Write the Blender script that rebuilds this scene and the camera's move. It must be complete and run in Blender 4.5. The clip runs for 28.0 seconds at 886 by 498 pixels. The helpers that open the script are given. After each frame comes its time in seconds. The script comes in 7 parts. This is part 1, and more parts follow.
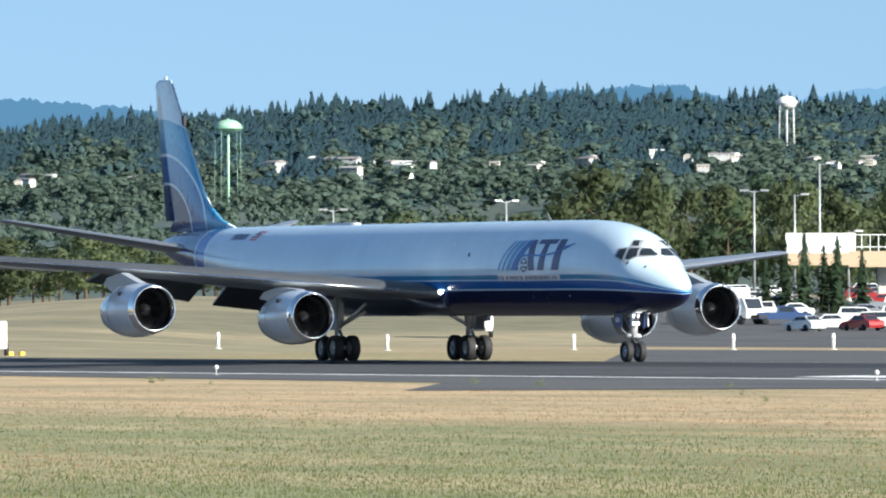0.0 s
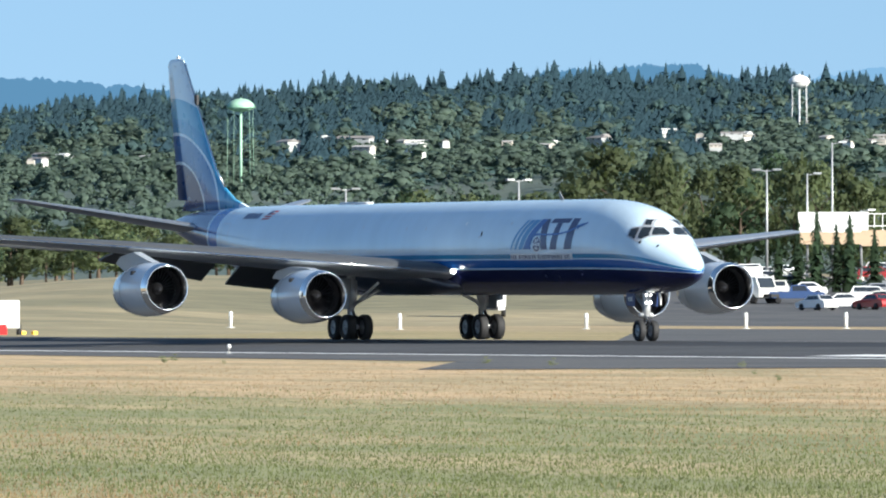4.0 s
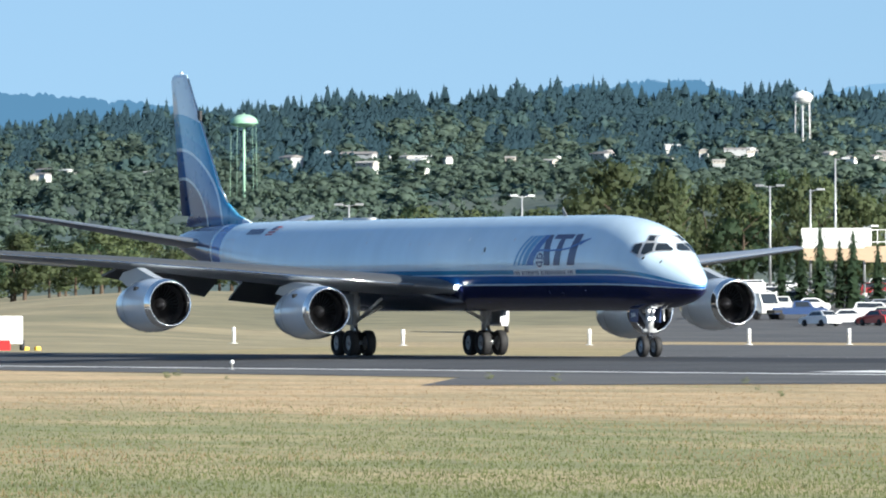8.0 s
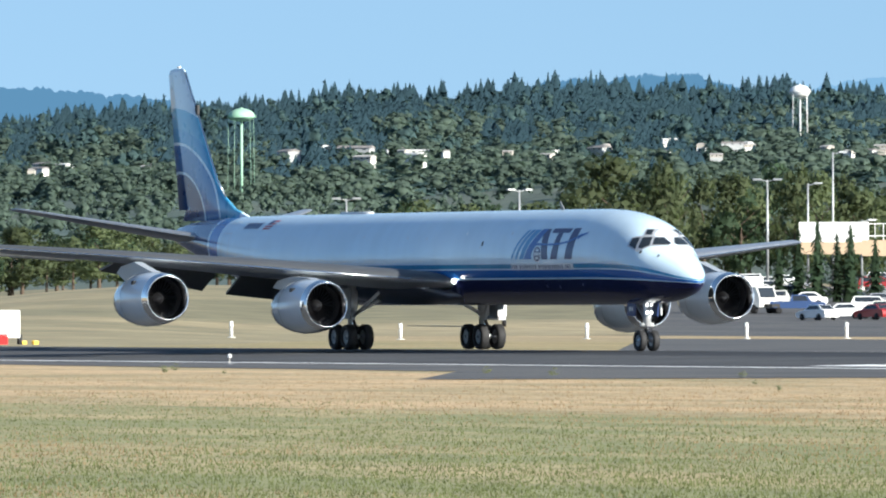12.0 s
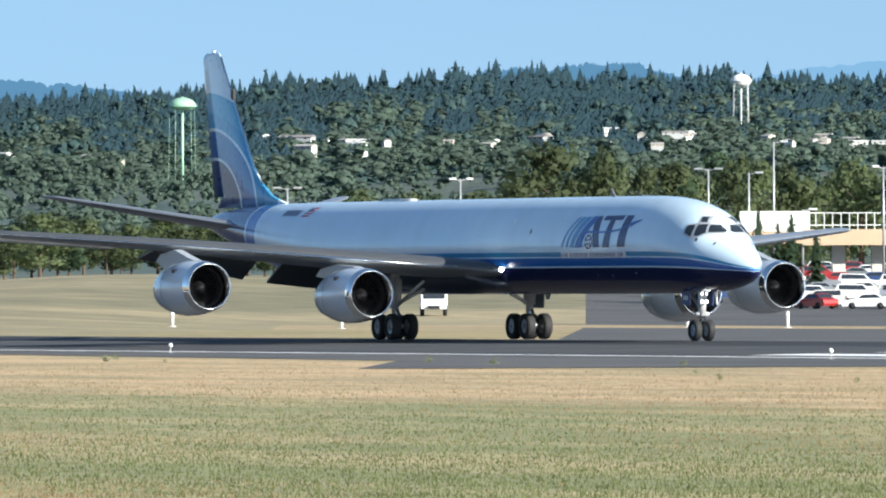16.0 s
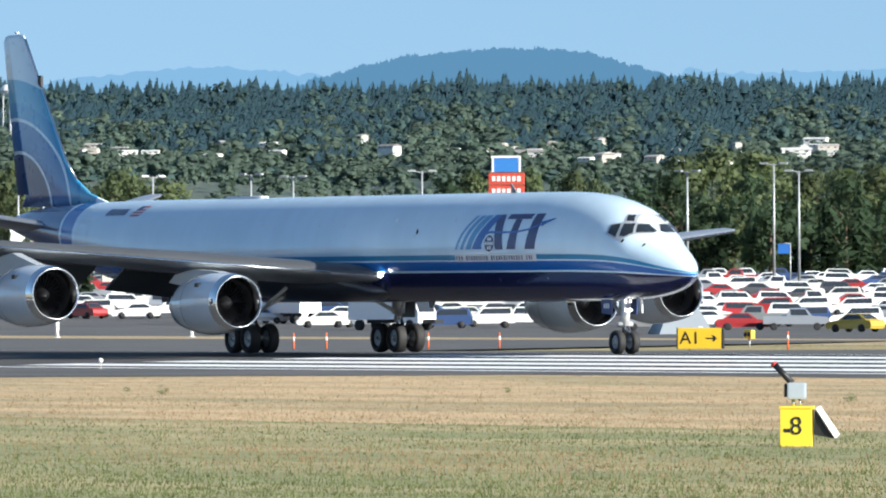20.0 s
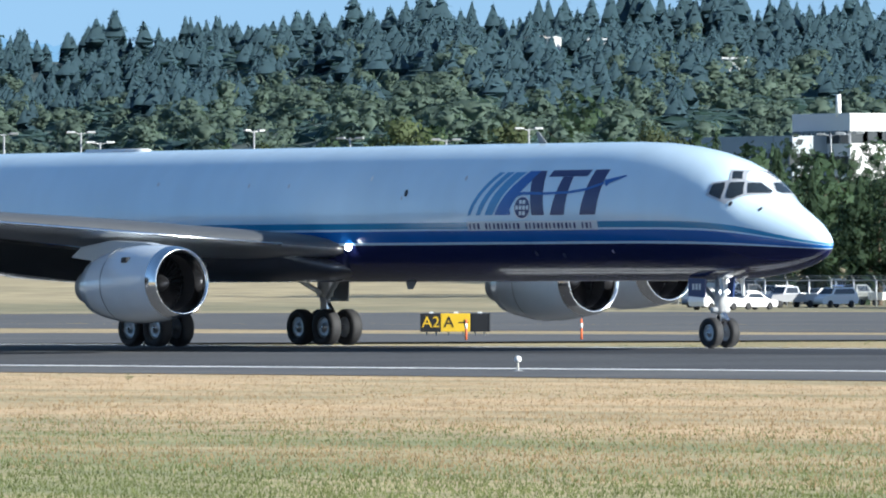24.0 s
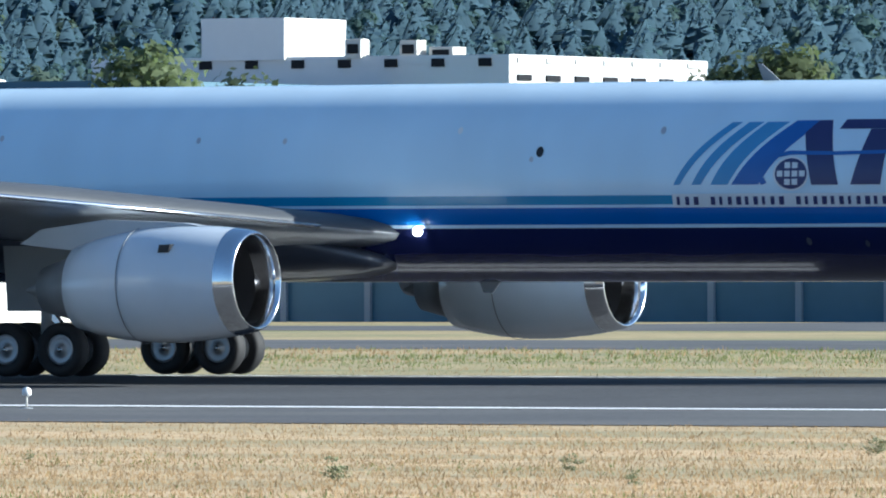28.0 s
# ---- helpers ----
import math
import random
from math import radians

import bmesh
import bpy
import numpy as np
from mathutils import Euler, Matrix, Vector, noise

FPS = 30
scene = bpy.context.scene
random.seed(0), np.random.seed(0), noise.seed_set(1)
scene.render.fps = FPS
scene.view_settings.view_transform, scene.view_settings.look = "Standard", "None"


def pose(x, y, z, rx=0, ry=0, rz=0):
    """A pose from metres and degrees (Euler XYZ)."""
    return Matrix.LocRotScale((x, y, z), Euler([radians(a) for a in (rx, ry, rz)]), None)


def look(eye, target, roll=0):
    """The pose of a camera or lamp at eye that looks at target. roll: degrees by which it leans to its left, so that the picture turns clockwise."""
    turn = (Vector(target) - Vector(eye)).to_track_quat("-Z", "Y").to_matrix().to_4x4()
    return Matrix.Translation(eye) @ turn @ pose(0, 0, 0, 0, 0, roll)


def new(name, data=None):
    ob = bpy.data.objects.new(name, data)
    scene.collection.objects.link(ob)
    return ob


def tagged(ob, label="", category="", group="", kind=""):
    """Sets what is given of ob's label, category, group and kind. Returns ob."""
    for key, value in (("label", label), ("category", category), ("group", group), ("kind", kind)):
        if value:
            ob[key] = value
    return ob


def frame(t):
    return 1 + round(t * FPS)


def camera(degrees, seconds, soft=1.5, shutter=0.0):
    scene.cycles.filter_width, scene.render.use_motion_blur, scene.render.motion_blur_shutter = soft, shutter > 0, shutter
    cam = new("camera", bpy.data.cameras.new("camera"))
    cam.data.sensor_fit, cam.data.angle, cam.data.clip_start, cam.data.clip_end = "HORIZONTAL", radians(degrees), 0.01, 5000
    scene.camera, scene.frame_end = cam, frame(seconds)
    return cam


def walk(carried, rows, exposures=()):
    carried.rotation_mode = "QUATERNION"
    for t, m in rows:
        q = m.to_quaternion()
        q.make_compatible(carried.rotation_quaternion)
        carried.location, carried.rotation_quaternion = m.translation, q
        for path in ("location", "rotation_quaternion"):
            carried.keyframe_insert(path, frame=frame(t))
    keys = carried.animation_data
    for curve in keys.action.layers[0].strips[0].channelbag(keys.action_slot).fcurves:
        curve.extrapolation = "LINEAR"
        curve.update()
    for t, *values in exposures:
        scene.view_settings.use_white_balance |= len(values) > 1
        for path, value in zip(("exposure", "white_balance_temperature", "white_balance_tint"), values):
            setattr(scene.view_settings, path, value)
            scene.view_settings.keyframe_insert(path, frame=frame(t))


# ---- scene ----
cam = camera(4.6069, 28.0, soft=2.0)
EYE = (0.0, 0.0, 1.914)          # lens height over the runway's crown
CENTRE = 197.31                  # the runway's centreline lies this far across
#: seconds, bearing from the line square to the runway, tilt, lean
CAM = (
    (0, -65.729, 0.353, 0.13),
    (0.5, -65.812, 0.324, 0.15),
    (1, -65.806, 0.313, 0.15),
    (1.5, -65.790, 0.301, 0.14),
    (2, -65.794, 0.287, 0.16),
    (2.5, -65.784, 0.273, 0.14),
    (3, -65.781, 0.243, 0.16),
    (3.5, -65.794, 0.239, 0.14),
    (5.5, -65.789, 0.272, 0.16),
    (6, -65.800, 0.328, 0.13),
    (6.5, -65.794, 0.393, 0.15),
    (7, -65.797, 0.364, 0.13),
    (7.5, -65.798, 0.324, 0.14),
    (8, -65.811, 0.327, 0.12),
    (8.5, -65.793, 0.366, 0.13),
    (9, -65.797, 0.403, 0.12),
    (9.5, -65.788, 0.399, 0.13),
    (10, -65.790, 0.402, 0.12),
    (10.5, -65.785, 0.388, 0.13),
    (11, -65.783, 0.355, 0.14),
    (11.5, -65.786, 0.336, 0.14),
    (12, -65.798, 0.296, 0.13),
    (12.5, -65.802, 0.305, 0.13),
    (14.5, -65.767, 0.247, 0.15),
    (15, -65.702, 0.201, 0.12),
    (15.5, -65.605, 0.209, 0.11),
    (16, -65.491, 0.239, 0.13),
    (16.5, -65.239, 0.323, 0.16),
    (17, -65.002, 0.391, 0.14),
    (17.5, -64.783, 0.399, 0.15),
    (18, -64.334, 0.368, 0.17),
    (18.5, -63.812, 0.307, 0.14),
    (19, -63.251, 0.278, 0.16),
    (19.5, -62.566, 0.277, 0.17),
    (20, -61.692, 0.279, 0.21),
    (20.5, -60.979, 0.283, 0.13),
    (21, -60.092, 0.198, 0.14),
    (21.5, -59.204, 0.127, 0.13),
    (23.5, -55.021, 0.111, 0.29),
    (24, -53.119, 0.175, 0.20),
    (24.5, -50.954, 0.187, 0.25),
    (25, -48.583, 0.175, 0.18),
    (25.5, -45.734, 0.154, 0.16),
    (26, -42.810, 0.152, 0.21),
    (26.5, -39.897, 0.231, 0.24),
    (27, -36.779, 0.289, 0.19),
    (27.5, -32.980, 0.218, 0.08),
    (28, -29.425, 0.179, 0.07),
)


def aim(bearing, tilt, lean):
    b, t = radians(bearing), radians(tilt)
    way = Vector((math.sin(b) * math.cos(t), math.cos(b) * math.cos(t), math.sin(t)))
    return look(EYE, Vector(EYE) + way * 100, -lean)


walk(cam, [(t, aim(b, e, r)) for t, b, e, r in CAM], exposures=((0, 1.11, 5750, 5), (19.5, 1.11, 5750, 5), (21.2, 1.02, 5800, 5), (24, 1.2, 5500, 5), (26, 1.2, 5500, 5), (28, 1.25, 5200, 3)))

# ---- world and sun ----
SKY_LIFT = 0.16                   # the air is clear: the horizon takes the colour of the sky higher up
SUN_TURN, SUN_UP = 27.0, 23.0     # degrees from the take-off direction towards the far side, and above the horizon
sun_way = Vector((math.cos(radians(SUN_UP)) * math.cos(radians(SUN_TURN)), math.cos(radians(SUN_UP)) * math.sin(radians(SUN_TURN)), math.sin(radians(SUN_UP))))
world = bpy.data.worlds.new("world")
scene.world = world
world.use_nodes = True
wn = world.node_tree.nodes
sky = wn.new("ShaderNodeTexSky")
sky.sky_type, sky.sun_disc = "NISHITA", False
sky.sun_elevation, sky.sun_rotation = radians(SUN_UP), radians(90 - SUN_TURN)
sky.air_density, sky.dust_density, sky.ozone_density = 1.0, 0.6, 1.1
wc, wa, wm = wn.new("ShaderNodeTexCoord"), wn.new("ShaderNodeVectorMath"), wn.new("ShaderNodeVectorMath")
wa.inputs[1].default_value = (0, 0, SKY_LIFT)
wm.operation = "NORMALIZE"
for a, b in ((wc.outputs["Generated"], wa.inputs[0]), (wa.outputs[0], wm.inputs[0]), (wm.outputs[0], sky.inputs[0]), (sky.outputs[0], wn["Background"].inputs[0])):
    world.node_tree.links.new(a, b)
wn["Background"].inputs[1].default_value = 0.068
sun = new("sun", bpy.data.lights.new("sun", "SUN"))
sun.data.energy, sun.data.angle, sun.data.color = 5.0, radians(0.5), (1.0, 0.88, 0.72)
sun.matrix_world = look(sun_way * 50, (0, 0, 0))


# ---- materials ----
def mat(name, color, rough=0.6, metal=0.0, var=0.15, scale=2.0, fine=0.0, bump=0.0, island=0.0, obj=0.0, spec=0.5, coat=0.0):
    """A surface with two scales of colour change, fine relief, and change from piece to piece."""
    m = bpy.data.materials.new(name)
    m.use_nodes = True
    nt = m.node_tree
    b = nt.nodes["Principled BSDF"]
    b.inputs["Base Color"].default_value = (*color, 1)
    b.inputs["Roughness"].default_value, b.inputs["Metallic"].default_value = rough, metal
    b.inputs["Specular IOR Level"].default_value = spec
    b.inputs["Coat Weight"].default_value = coat
    b.inputs["Coat Roughness"].default_value = 0.06
    co = nt.nodes.new("ShaderNodeTexCoord")
    L = nt.links.new

    def noisy(s, detail=3):
        n = nt.nodes.new("ShaderNodeTexNoise")
        n.inputs["Scale"].default_value, n.inputs["Detail"].default_value = s, detail
        L(co.outputs["Object"], n.inputs["Vector"])
        return n

    def math2(op, a, c):
        n = nt.nodes.new("ShaderNodeMath")
        n.operation = op
        for i, v in ((0, a), (1, c)):
            if isinstance(v, (int, float)):
                n.inputs[i].default_value = v
            else:
                L(v, n.inputs[i])
        return n.outputs[0]

    value = None

    def plus(sock, amount):
        nonlocal value
        term = math2("MULTIPLY", math2("SUBTRACT", sock, 0.5), amount * 2)
        value = term if value is None else math2("ADD", value, term)

    if var:
        plus(noisy(scale).outputs[0], var)
    if fine:
        plus(noisy(scale * 9, 4).outputs[0], fine)
    if island:
        plus(nt.nodes.new("ShaderNodeNewGeometry").outputs["Random Per Island"], island)
    if obj:
        plus(nt.nodes.new("ShaderNodeObjectInfo").outputs["Random"], obj)
    if value is not None:
        hsv = nt.nodes.new("ShaderNodeHueSaturation")
        hsv.inputs["Color"].default_value = (*color, 1)
        L(math2("ADD", value, 1.0), hsv.inputs["Value"])
        L(hsv.outputs[0], b.inputs["Base Color"])
    if bump:
        bp = nt.nodes.new("ShaderNodeBump")
        bp.inputs["Strength"].default_value, bp.inputs["Distance"].default_value = bump, 0.05
        L(noisy(scale * 6).outputs[0], bp.inputs["Height"])
        L(bp.outputs[0], b.inputs["Normal"])
    return m


def two_tone(name, a, c, rough=0.9, scale=0.05, fine=2.0, low=0.42, high=0.58, bump=0.0, stretch=(1, 1, 1)):
    """Ground of two colours in drifting patches, with fine grain."""
    m = mat(name, a, rough, var=0)
    nt = m.node_tree
    L = nt.links.new
    b = nt.nodes["Principled BSDF"]
    co = nt.nodes.new("ShaderNodeTexCoord")
    mp = nt.nodes.new("ShaderNodeMapping")
    mp.inputs["Scale"].default_value = stretch
    L(co.outputs["Object"], mp.inputs["Vector"])
    n = nt.nodes.new("ShaderNodeTexNoise")
    n.inputs["Scale"].default_value, n.inputs["Detail"].default_value = scale, 6
    L(mp.outputs[0], n.inputs["Vector"])
    r = nt.nodes.new("ShaderNodeValToRGB")
    r.color_ramp.elements[0].position, r.color_ramp.elements[1].position = low, high
    r.color_ramp.elements[0].color, r.color_ramp.elements[1].color = (*a, 1), (*c, 1)
    L(n.outputs[0], r.inputs[0])
    g = nt.nodes.new("ShaderNodeTexNoise")
    g.inputs["Scale"].default_value, g.inputs["Detail"].default_value = fine, 5
    L(mp.outputs[0], g.inputs["Vector"])
    h = nt.nodes.new("ShaderNodeHueSaturation")
    mr = nt.nodes.new("ShaderNodeMapRange")
    mr.inputs["From Min"].default_value, mr.inputs["From Max"].default_value = 0.3, 0.7
    mr.inputs["To Min"].default_value, mr.inputs["To Max"].default_value = 0.7, 1.3
    L(g.outputs[0], mr.inputs[0])
    L(mr.outputs[0], h.inputs["Value"])
    L(r.outputs[0], h.inputs["Color"])
    L(h.outputs[0], b.inputs["Base Color"])
    if bump:
        bp = nt.nodes.new("ShaderNodeBump")
        bp.inputs["Strength"].default_value, bp.inputs["Distance"].default_value = bump, 0.1
        L(g.outputs[0], bp.inputs["Height"])
        L(bp.outputs[0], b.inputs["Normal"])
    return m


def glow(name, color, strength):
    m = bpy.data.materials.new(name)
    m.use_nodes = True
    b = m.node_tree.nodes["Principled BSDF"]
    b.inputs["Base Color"].default_value = (*color, 1)
    b.inputs["Emission Color"].default_value = (*color, 1)
    b.inputs["Emission Strength"].default_value = strength
    return m


# ---- mesh helpers ----
def mesh(name, verts, faces, material=None, smooth=False):
    me = bpy.data.meshes.new(name)
    me.from_pydata([tuple(v) for v in verts], [], [tuple(f) for f in faces])
    for m in (material if isinstance(material, (list, tuple)) else [material] if material else []):
        me.materials.append(m)
    if smooth:
        me.shade_smooth()
    me.update()
    return me


def fast_mesh(name, verts, faces, material=None, smooth=False, normals=None):
    """From arrays: faces all of one size."""
    me = bpy.data.meshes.new(name)
    verts, faces = np.asarray(verts, np.float32), np.asarray(faces, np.int32)
    k = faces.shape[1]
    me.vertices.add(len(verts))
    me.vertices.foreach_set("co", verts.ravel())
    me.loops.add(faces.size)
    me.loops.foreach_set("vertex_index", faces.ravel())
    me.polygons.add(len(faces))
    me.polygons.foreach_set("loop_start", np.arange(0, faces.size, k, dtype=np.int32))
    me.polygons.foreach_set("loop_total", np.full(len(faces), k, np.int32))
    me.update(calc_edges=True)
    if material:
        me.materials.append(material)
    if smooth:
        me.shade_smooth()
    if normals is not None:
        me.shade_smooth()
        me.normals_split_custom_set_from_vertices(np.asarray(normals, np.float32))
    return me


def part(name, data, parent, label="", at=None):
    """Links a mesh as one part under its thing."""
    ob = new(name, data)
    ob.parent = parent
    if at is not None:
        ob.matrix_basis = at
    return tagged(ob, label)


def thing(name, label, category, at=None, group="", kind="", data=None):
    ob = new(name, data)
    if at is not None:
        ob.matrix_basis = at
    return tagged(ob, label, category, group, kind)


def bm_mesh(name, bm, material, smooth=False):
    me = bpy.data.meshes.new(name)
    bm.to_mesh(me)
    bm.free()
    if material:
        me.materials.append(material)
    if smooth:
        me.shade_smooth()
    return me


def box(name, size, material, at=(0, 0, 0), bevel=0.0):
    """A box whose centre stands at the given place in its own space."""
    bm = bmesh.new()
    bmesh.ops.create_cube(bm, size=1.0)
    bmesh.ops.scale(bm, vec=size, verts=bm.verts)
    if bevel:
        bmesh.ops.bevel(bm, geom=list(bm.edges), offset=bevel, segments=2, affect="EDGES", profile=0.7)
    bmesh.ops.translate(bm, vec=at, verts=bm.verts)
    return bm_mesh(name, bm, material)


def tube(name, a, b, r0, r1, material, n=12, smooth=True):
    a, b = Vector(a), Vector(b)
    q = (b - a).to_track_quat("Z", "Y").to_matrix()
    v, f = [], []
    for i in range(n):
        w = Vector((math.cos(2 * math.pi * i / n), math.sin(2 * math.pi * i / n), 0))
        v += [a + q @ (w * r0), b + q @ (w * r1)]
    for i in range(n):
        j = (i + 1) % n
        f.append((2 * i, 2 * j, 2 * j + 1, 2 * i + 1))
    f += [tuple(range(0, 2 * n, 2))[::-1], tuple(range(1, 2 * n, 2))]
    return mesh(name, v, f, material, smooth)


def turned(name, profile, material, n=40, axis="x", smooth=True, close=False):
    """A profile of (along, radius) spun round an axis."""
    v, f = [], []
    for s, r in profile:
        for i in range(n):
            a = 2 * math.pi * i / n
            c, d = r * math.cos(a), r * math.sin(a)
            v.append((s, c, d) if axis == "x" else (c, s, d) if axis == "y" else (c, d, s))
    for k in range(len(profile) - 1):
        for i in range(n):
            j = (i + 1) % n
            q = (k * n + i, k * n + j, k * n + n + j, k * n + n + i)
            f.append(q if axis != "y" else q[::-1])
    return mesh(name, v, f, material, smooth)


def loft(name, rings, material, caps=True, smooth=True):
    n = len(rings[0])
    v = [p for r in rings for p in r]
    f = [(k * n + i, k * n + (i + 1) % n, k * n + n + (i + 1) % n, k * n + n + i) for k in range(len(rings) - 1) for i in range(n)]
    if caps:
        f += [tuple(range(n))[::-1], tuple(range((len(rings) - 1) * n, len(rings) * n))]
    return mesh(name, v, f, material, smooth)


def polar(bearing, away, z=0.0):
    b = radians(bearing)
    return Vector((away * math.sin(b), away * math.cos(b), z))


def smoothstep(a, b, x):
    t = np.clip((x - a) / (b - a), 0, 1)
    return t * t * (3 - 2 * t)


FLAT = -0.45
# bearing and the slope's height angle (degrees) of the wooded ridge
RIDGE = ((-72, 0.92), (-68, 0.97), (-67, 1.02), (-66, 1.1), (-65, 1.13), (-63, 1.1), (-61, 1.12), (-59.5, 1.12), (-58.5, 1.09), (-57, 1.11), (-55.5, 1.19),
         (-54, 1.32), (-52, 1.36), (-50, 1.37), (-48, 1.36), (-45, 1.39), (-42, 1.42), (-40, 1.4), (-39.5, 1.42), (-39.1, 1.49), (-38.7, 1.62), (-38.2, 1.85), (-37, 2.05), (-34, 2.1), (-30, 2.1), (-25, 2.0))
# bearing and distance of the ridge's crest
CREST = ((-72, 4300), (-60, 4200), (-56, 3300), (-53, 2500), (-45, 2300), (-40, 2300), (-36, 2100), (-25, 2000))


def table(rows, x):
    return np.interp(x, [r[0] for r in rows], [r[1] for r in rows])


def land(bearing, away):
    """Height of the land: level round the airfield, rising to the wooded ridge."""
    bearing, away = np.asarray(bearing, float), np.asarray(away, float)
    crest = table(CREST, bearing)
    top = EYE[2] + crest * np.tan(np.radians(table(RIDGE, bearing))) - 7.5
    rise = np.clip((away - 0.45 * crest) / (0.55 * crest), 0, 1)
    view = smoothstep(-100, -74, bearing) * (1 - smoothstep(-24, 0, bearing))
    lumps = 2.5 * np.sin(bearing * 2.1 + away * 0.004) * np.sin(away * 0.006 + bearing)
    bank = 2.2 * smoothstep(500, 1300, away) * (1 - smoothstep(-68, -66.3, bearing))
    terrace = bank + 4.6 * smoothstep(860, 1330, away) * smoothstep(-69, -66.5, bearing) * (1 - smoothstep(-52, -49, bearing))
    return FLAT + terrace + view * (rise ** 1.25 * (top - FLAT) + lumps * np.clip(rise * 4, 0, 1) * (1 - np.clip(rise, 0, 1) ** 4))


# ---- ground ----
m_grass = two_tone("green_grass", (0.225, 0.228, 0.1), (0.4, 0.32, 0.17), scale=0.16, fine=3.0, low=0.42, high=0.66, bump=0.6, stretch=(0.35, 1, 1))
m_dry = two_tone("dry_grass", (0.5, 0.36, 0.2), (0.3, 0.255, 0.135), scale=0.16, fine=2.5, low=0.42, high=0.66, bump=0.6, stretch=(0.35, 1, 1))
m_land = two_tone("far_ground", (0.2, 0.18, 0.1), (0.34, 0.28, 0.16), scale=0.01, fine=0.2)
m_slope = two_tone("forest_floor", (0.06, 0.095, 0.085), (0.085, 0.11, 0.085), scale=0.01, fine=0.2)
m_tarmac = two_tone("asphalt", (0.046, 0.046, 0.049), (0.06, 0.06, 0.062), rough=0.85, scale=0.15, fine=6.0, bump=0.2)
m_tarmac_old = two_tone("worn_asphalt", (0.066, 0.066, 0.069), (0.095, 0.093, 0.09), rough=0.9, scale=0.1, fine=5.0)
m_line = mat("white_paint_line", (0.84, 0.84, 0.83), 0.7, var=0.15, scale=1.5, fine=0.1)


def build_ground():
    b = np.unique(np.concatenate([np.linspace(-180, -75, 22), np.linspace(-75, -22, 213), np.linspace(-22, 180, 42)]))[:-1]
    r = np.concatenate([[0.5], np.linspace(20, 900, 23), np.linspace(950, 4860, 90)])
    B, R = np.meshgrid(b, r, indexing="ij")
    Z = land(B, R)
    V = np.stack([R * np.sin(np.radians(B)), R * np.cos(np.radians(B)), Z], -1).reshape(-1, 3)
    nb, nr = len(b), len(r)
    i, j = np.meshgrid(np.arange(nb), np.arange(nr - 1), indexing="ij")
    i2 = (i + 1) % nb
    F = np.stack([i * nr + j, i * nr + j + 1, i2 * nr + j + 1, i2 * nr + j], -1).reshape(-1, 4)
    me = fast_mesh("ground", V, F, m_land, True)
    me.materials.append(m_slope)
    me.materials.append(m_tarmac_old)
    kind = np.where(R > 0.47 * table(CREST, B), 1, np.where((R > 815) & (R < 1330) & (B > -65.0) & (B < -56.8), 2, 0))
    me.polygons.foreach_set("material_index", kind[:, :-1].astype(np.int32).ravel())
    ob = new("ground", me)
    tagged(ob, "wide level airfield ground rising to a wooded ridge", "ground", kind="structure")


build_ground()


def strip(name, x0, x1, y0, y1, z0, z1, material, label, category="ground", step=25.0):
    """A thin level sheet along the runway, sloping across from z0 to z1."""
    n = max(1, int((x1 - x0) / step))
    v = []
    for k in range(n + 1):
        x = x0 + (x1 - x0) * k / n
        v += [(x, y0, z0), (x, y1, z1)]
    f = [(2 * k, 2 * k + 2, 2 * k + 3, 2 * k + 1) for k in range(n)]
    return thing(name, label, category, kind="structure", data=mesh(name, v, f, material))


C = CENTRE
strip("grass_near", -900, 300, -30, 101, FLAT + 0.01, FLAT + 0.01, m_grass, "rough green mown grass beside the airfield")
strip("grass_dry", -900, 300, 101, C - 22, FLAT + 0.014, FLAT + 0.02, m_dry, "sun-bleached dry tan grass along the runway")
# near edge of the runway shoulder: along the runway, across it; it widens to a square-ended pad
VERGE = ((-900, 169), (-420, 167), (-357, 161), (-319, 142.5), (-316, 159), (-311, 171), (-300, 171.5), (-272, 168), (-219, 164.5), (-181, 160.8), (-90, 159), (300, 158))


def field(name, near, far, material, label, category="ground"):
    """A thin sheet between two edges of (x, y, z) that have the same number of points."""
    v = [p for a, b in zip(near, far) for p in (a, b)]
    f = [(2 * k, 2 * k + 2, 2 * k + 3, 2 * k + 1) for k in range(len(near) - 1)]
    return thing(name, label, category, kind="structure", data=mesh(name, v, f, material))


field("shoulder", [(x, y, -0.415) for x, y in VERGE], [(x, C - 22.9, -0.365) for x, y in VERGE], m_tarmac_old, "grey asphalt runway shoulder with a wider pad", "pavement")
strip("runway", -1200, 400, C - 22.9, C, -0.36, 0.0, m_tarmac, "dark asphalt runway, near half of its crown", "runway")
strip("runway", -1200, 400, C, C + 22.9, 0.0, -0.2, m_tarmac, "dark asphalt runway, far half of its crown", "runway")
strip("edge_line", -1200, 400, C - 22.75, C - 22.0, -0.353, -0.342, m_line, "white painted runway edge line", "line")

m_rubber = two_tone("rubbered_asphalt", (0.014, 0.014, 0.016), (0.022, 0.022, 0.025), rough=0.8, scale=0.2, fine=6.0, stretch=(0.1, 1, 1))


def crown_z(y):
    d = y - C
    return -0.36 * abs(d) / 22.9 if d < 0 else -0.2 * d / 22.9


def bar(x0, x1, y0, y1, label):
    strip("runway_marking", x0, x1, y0, y1, crown_z(y0) + 0.008, crown_z(y1) + 0.008, m_line, label, "marking")


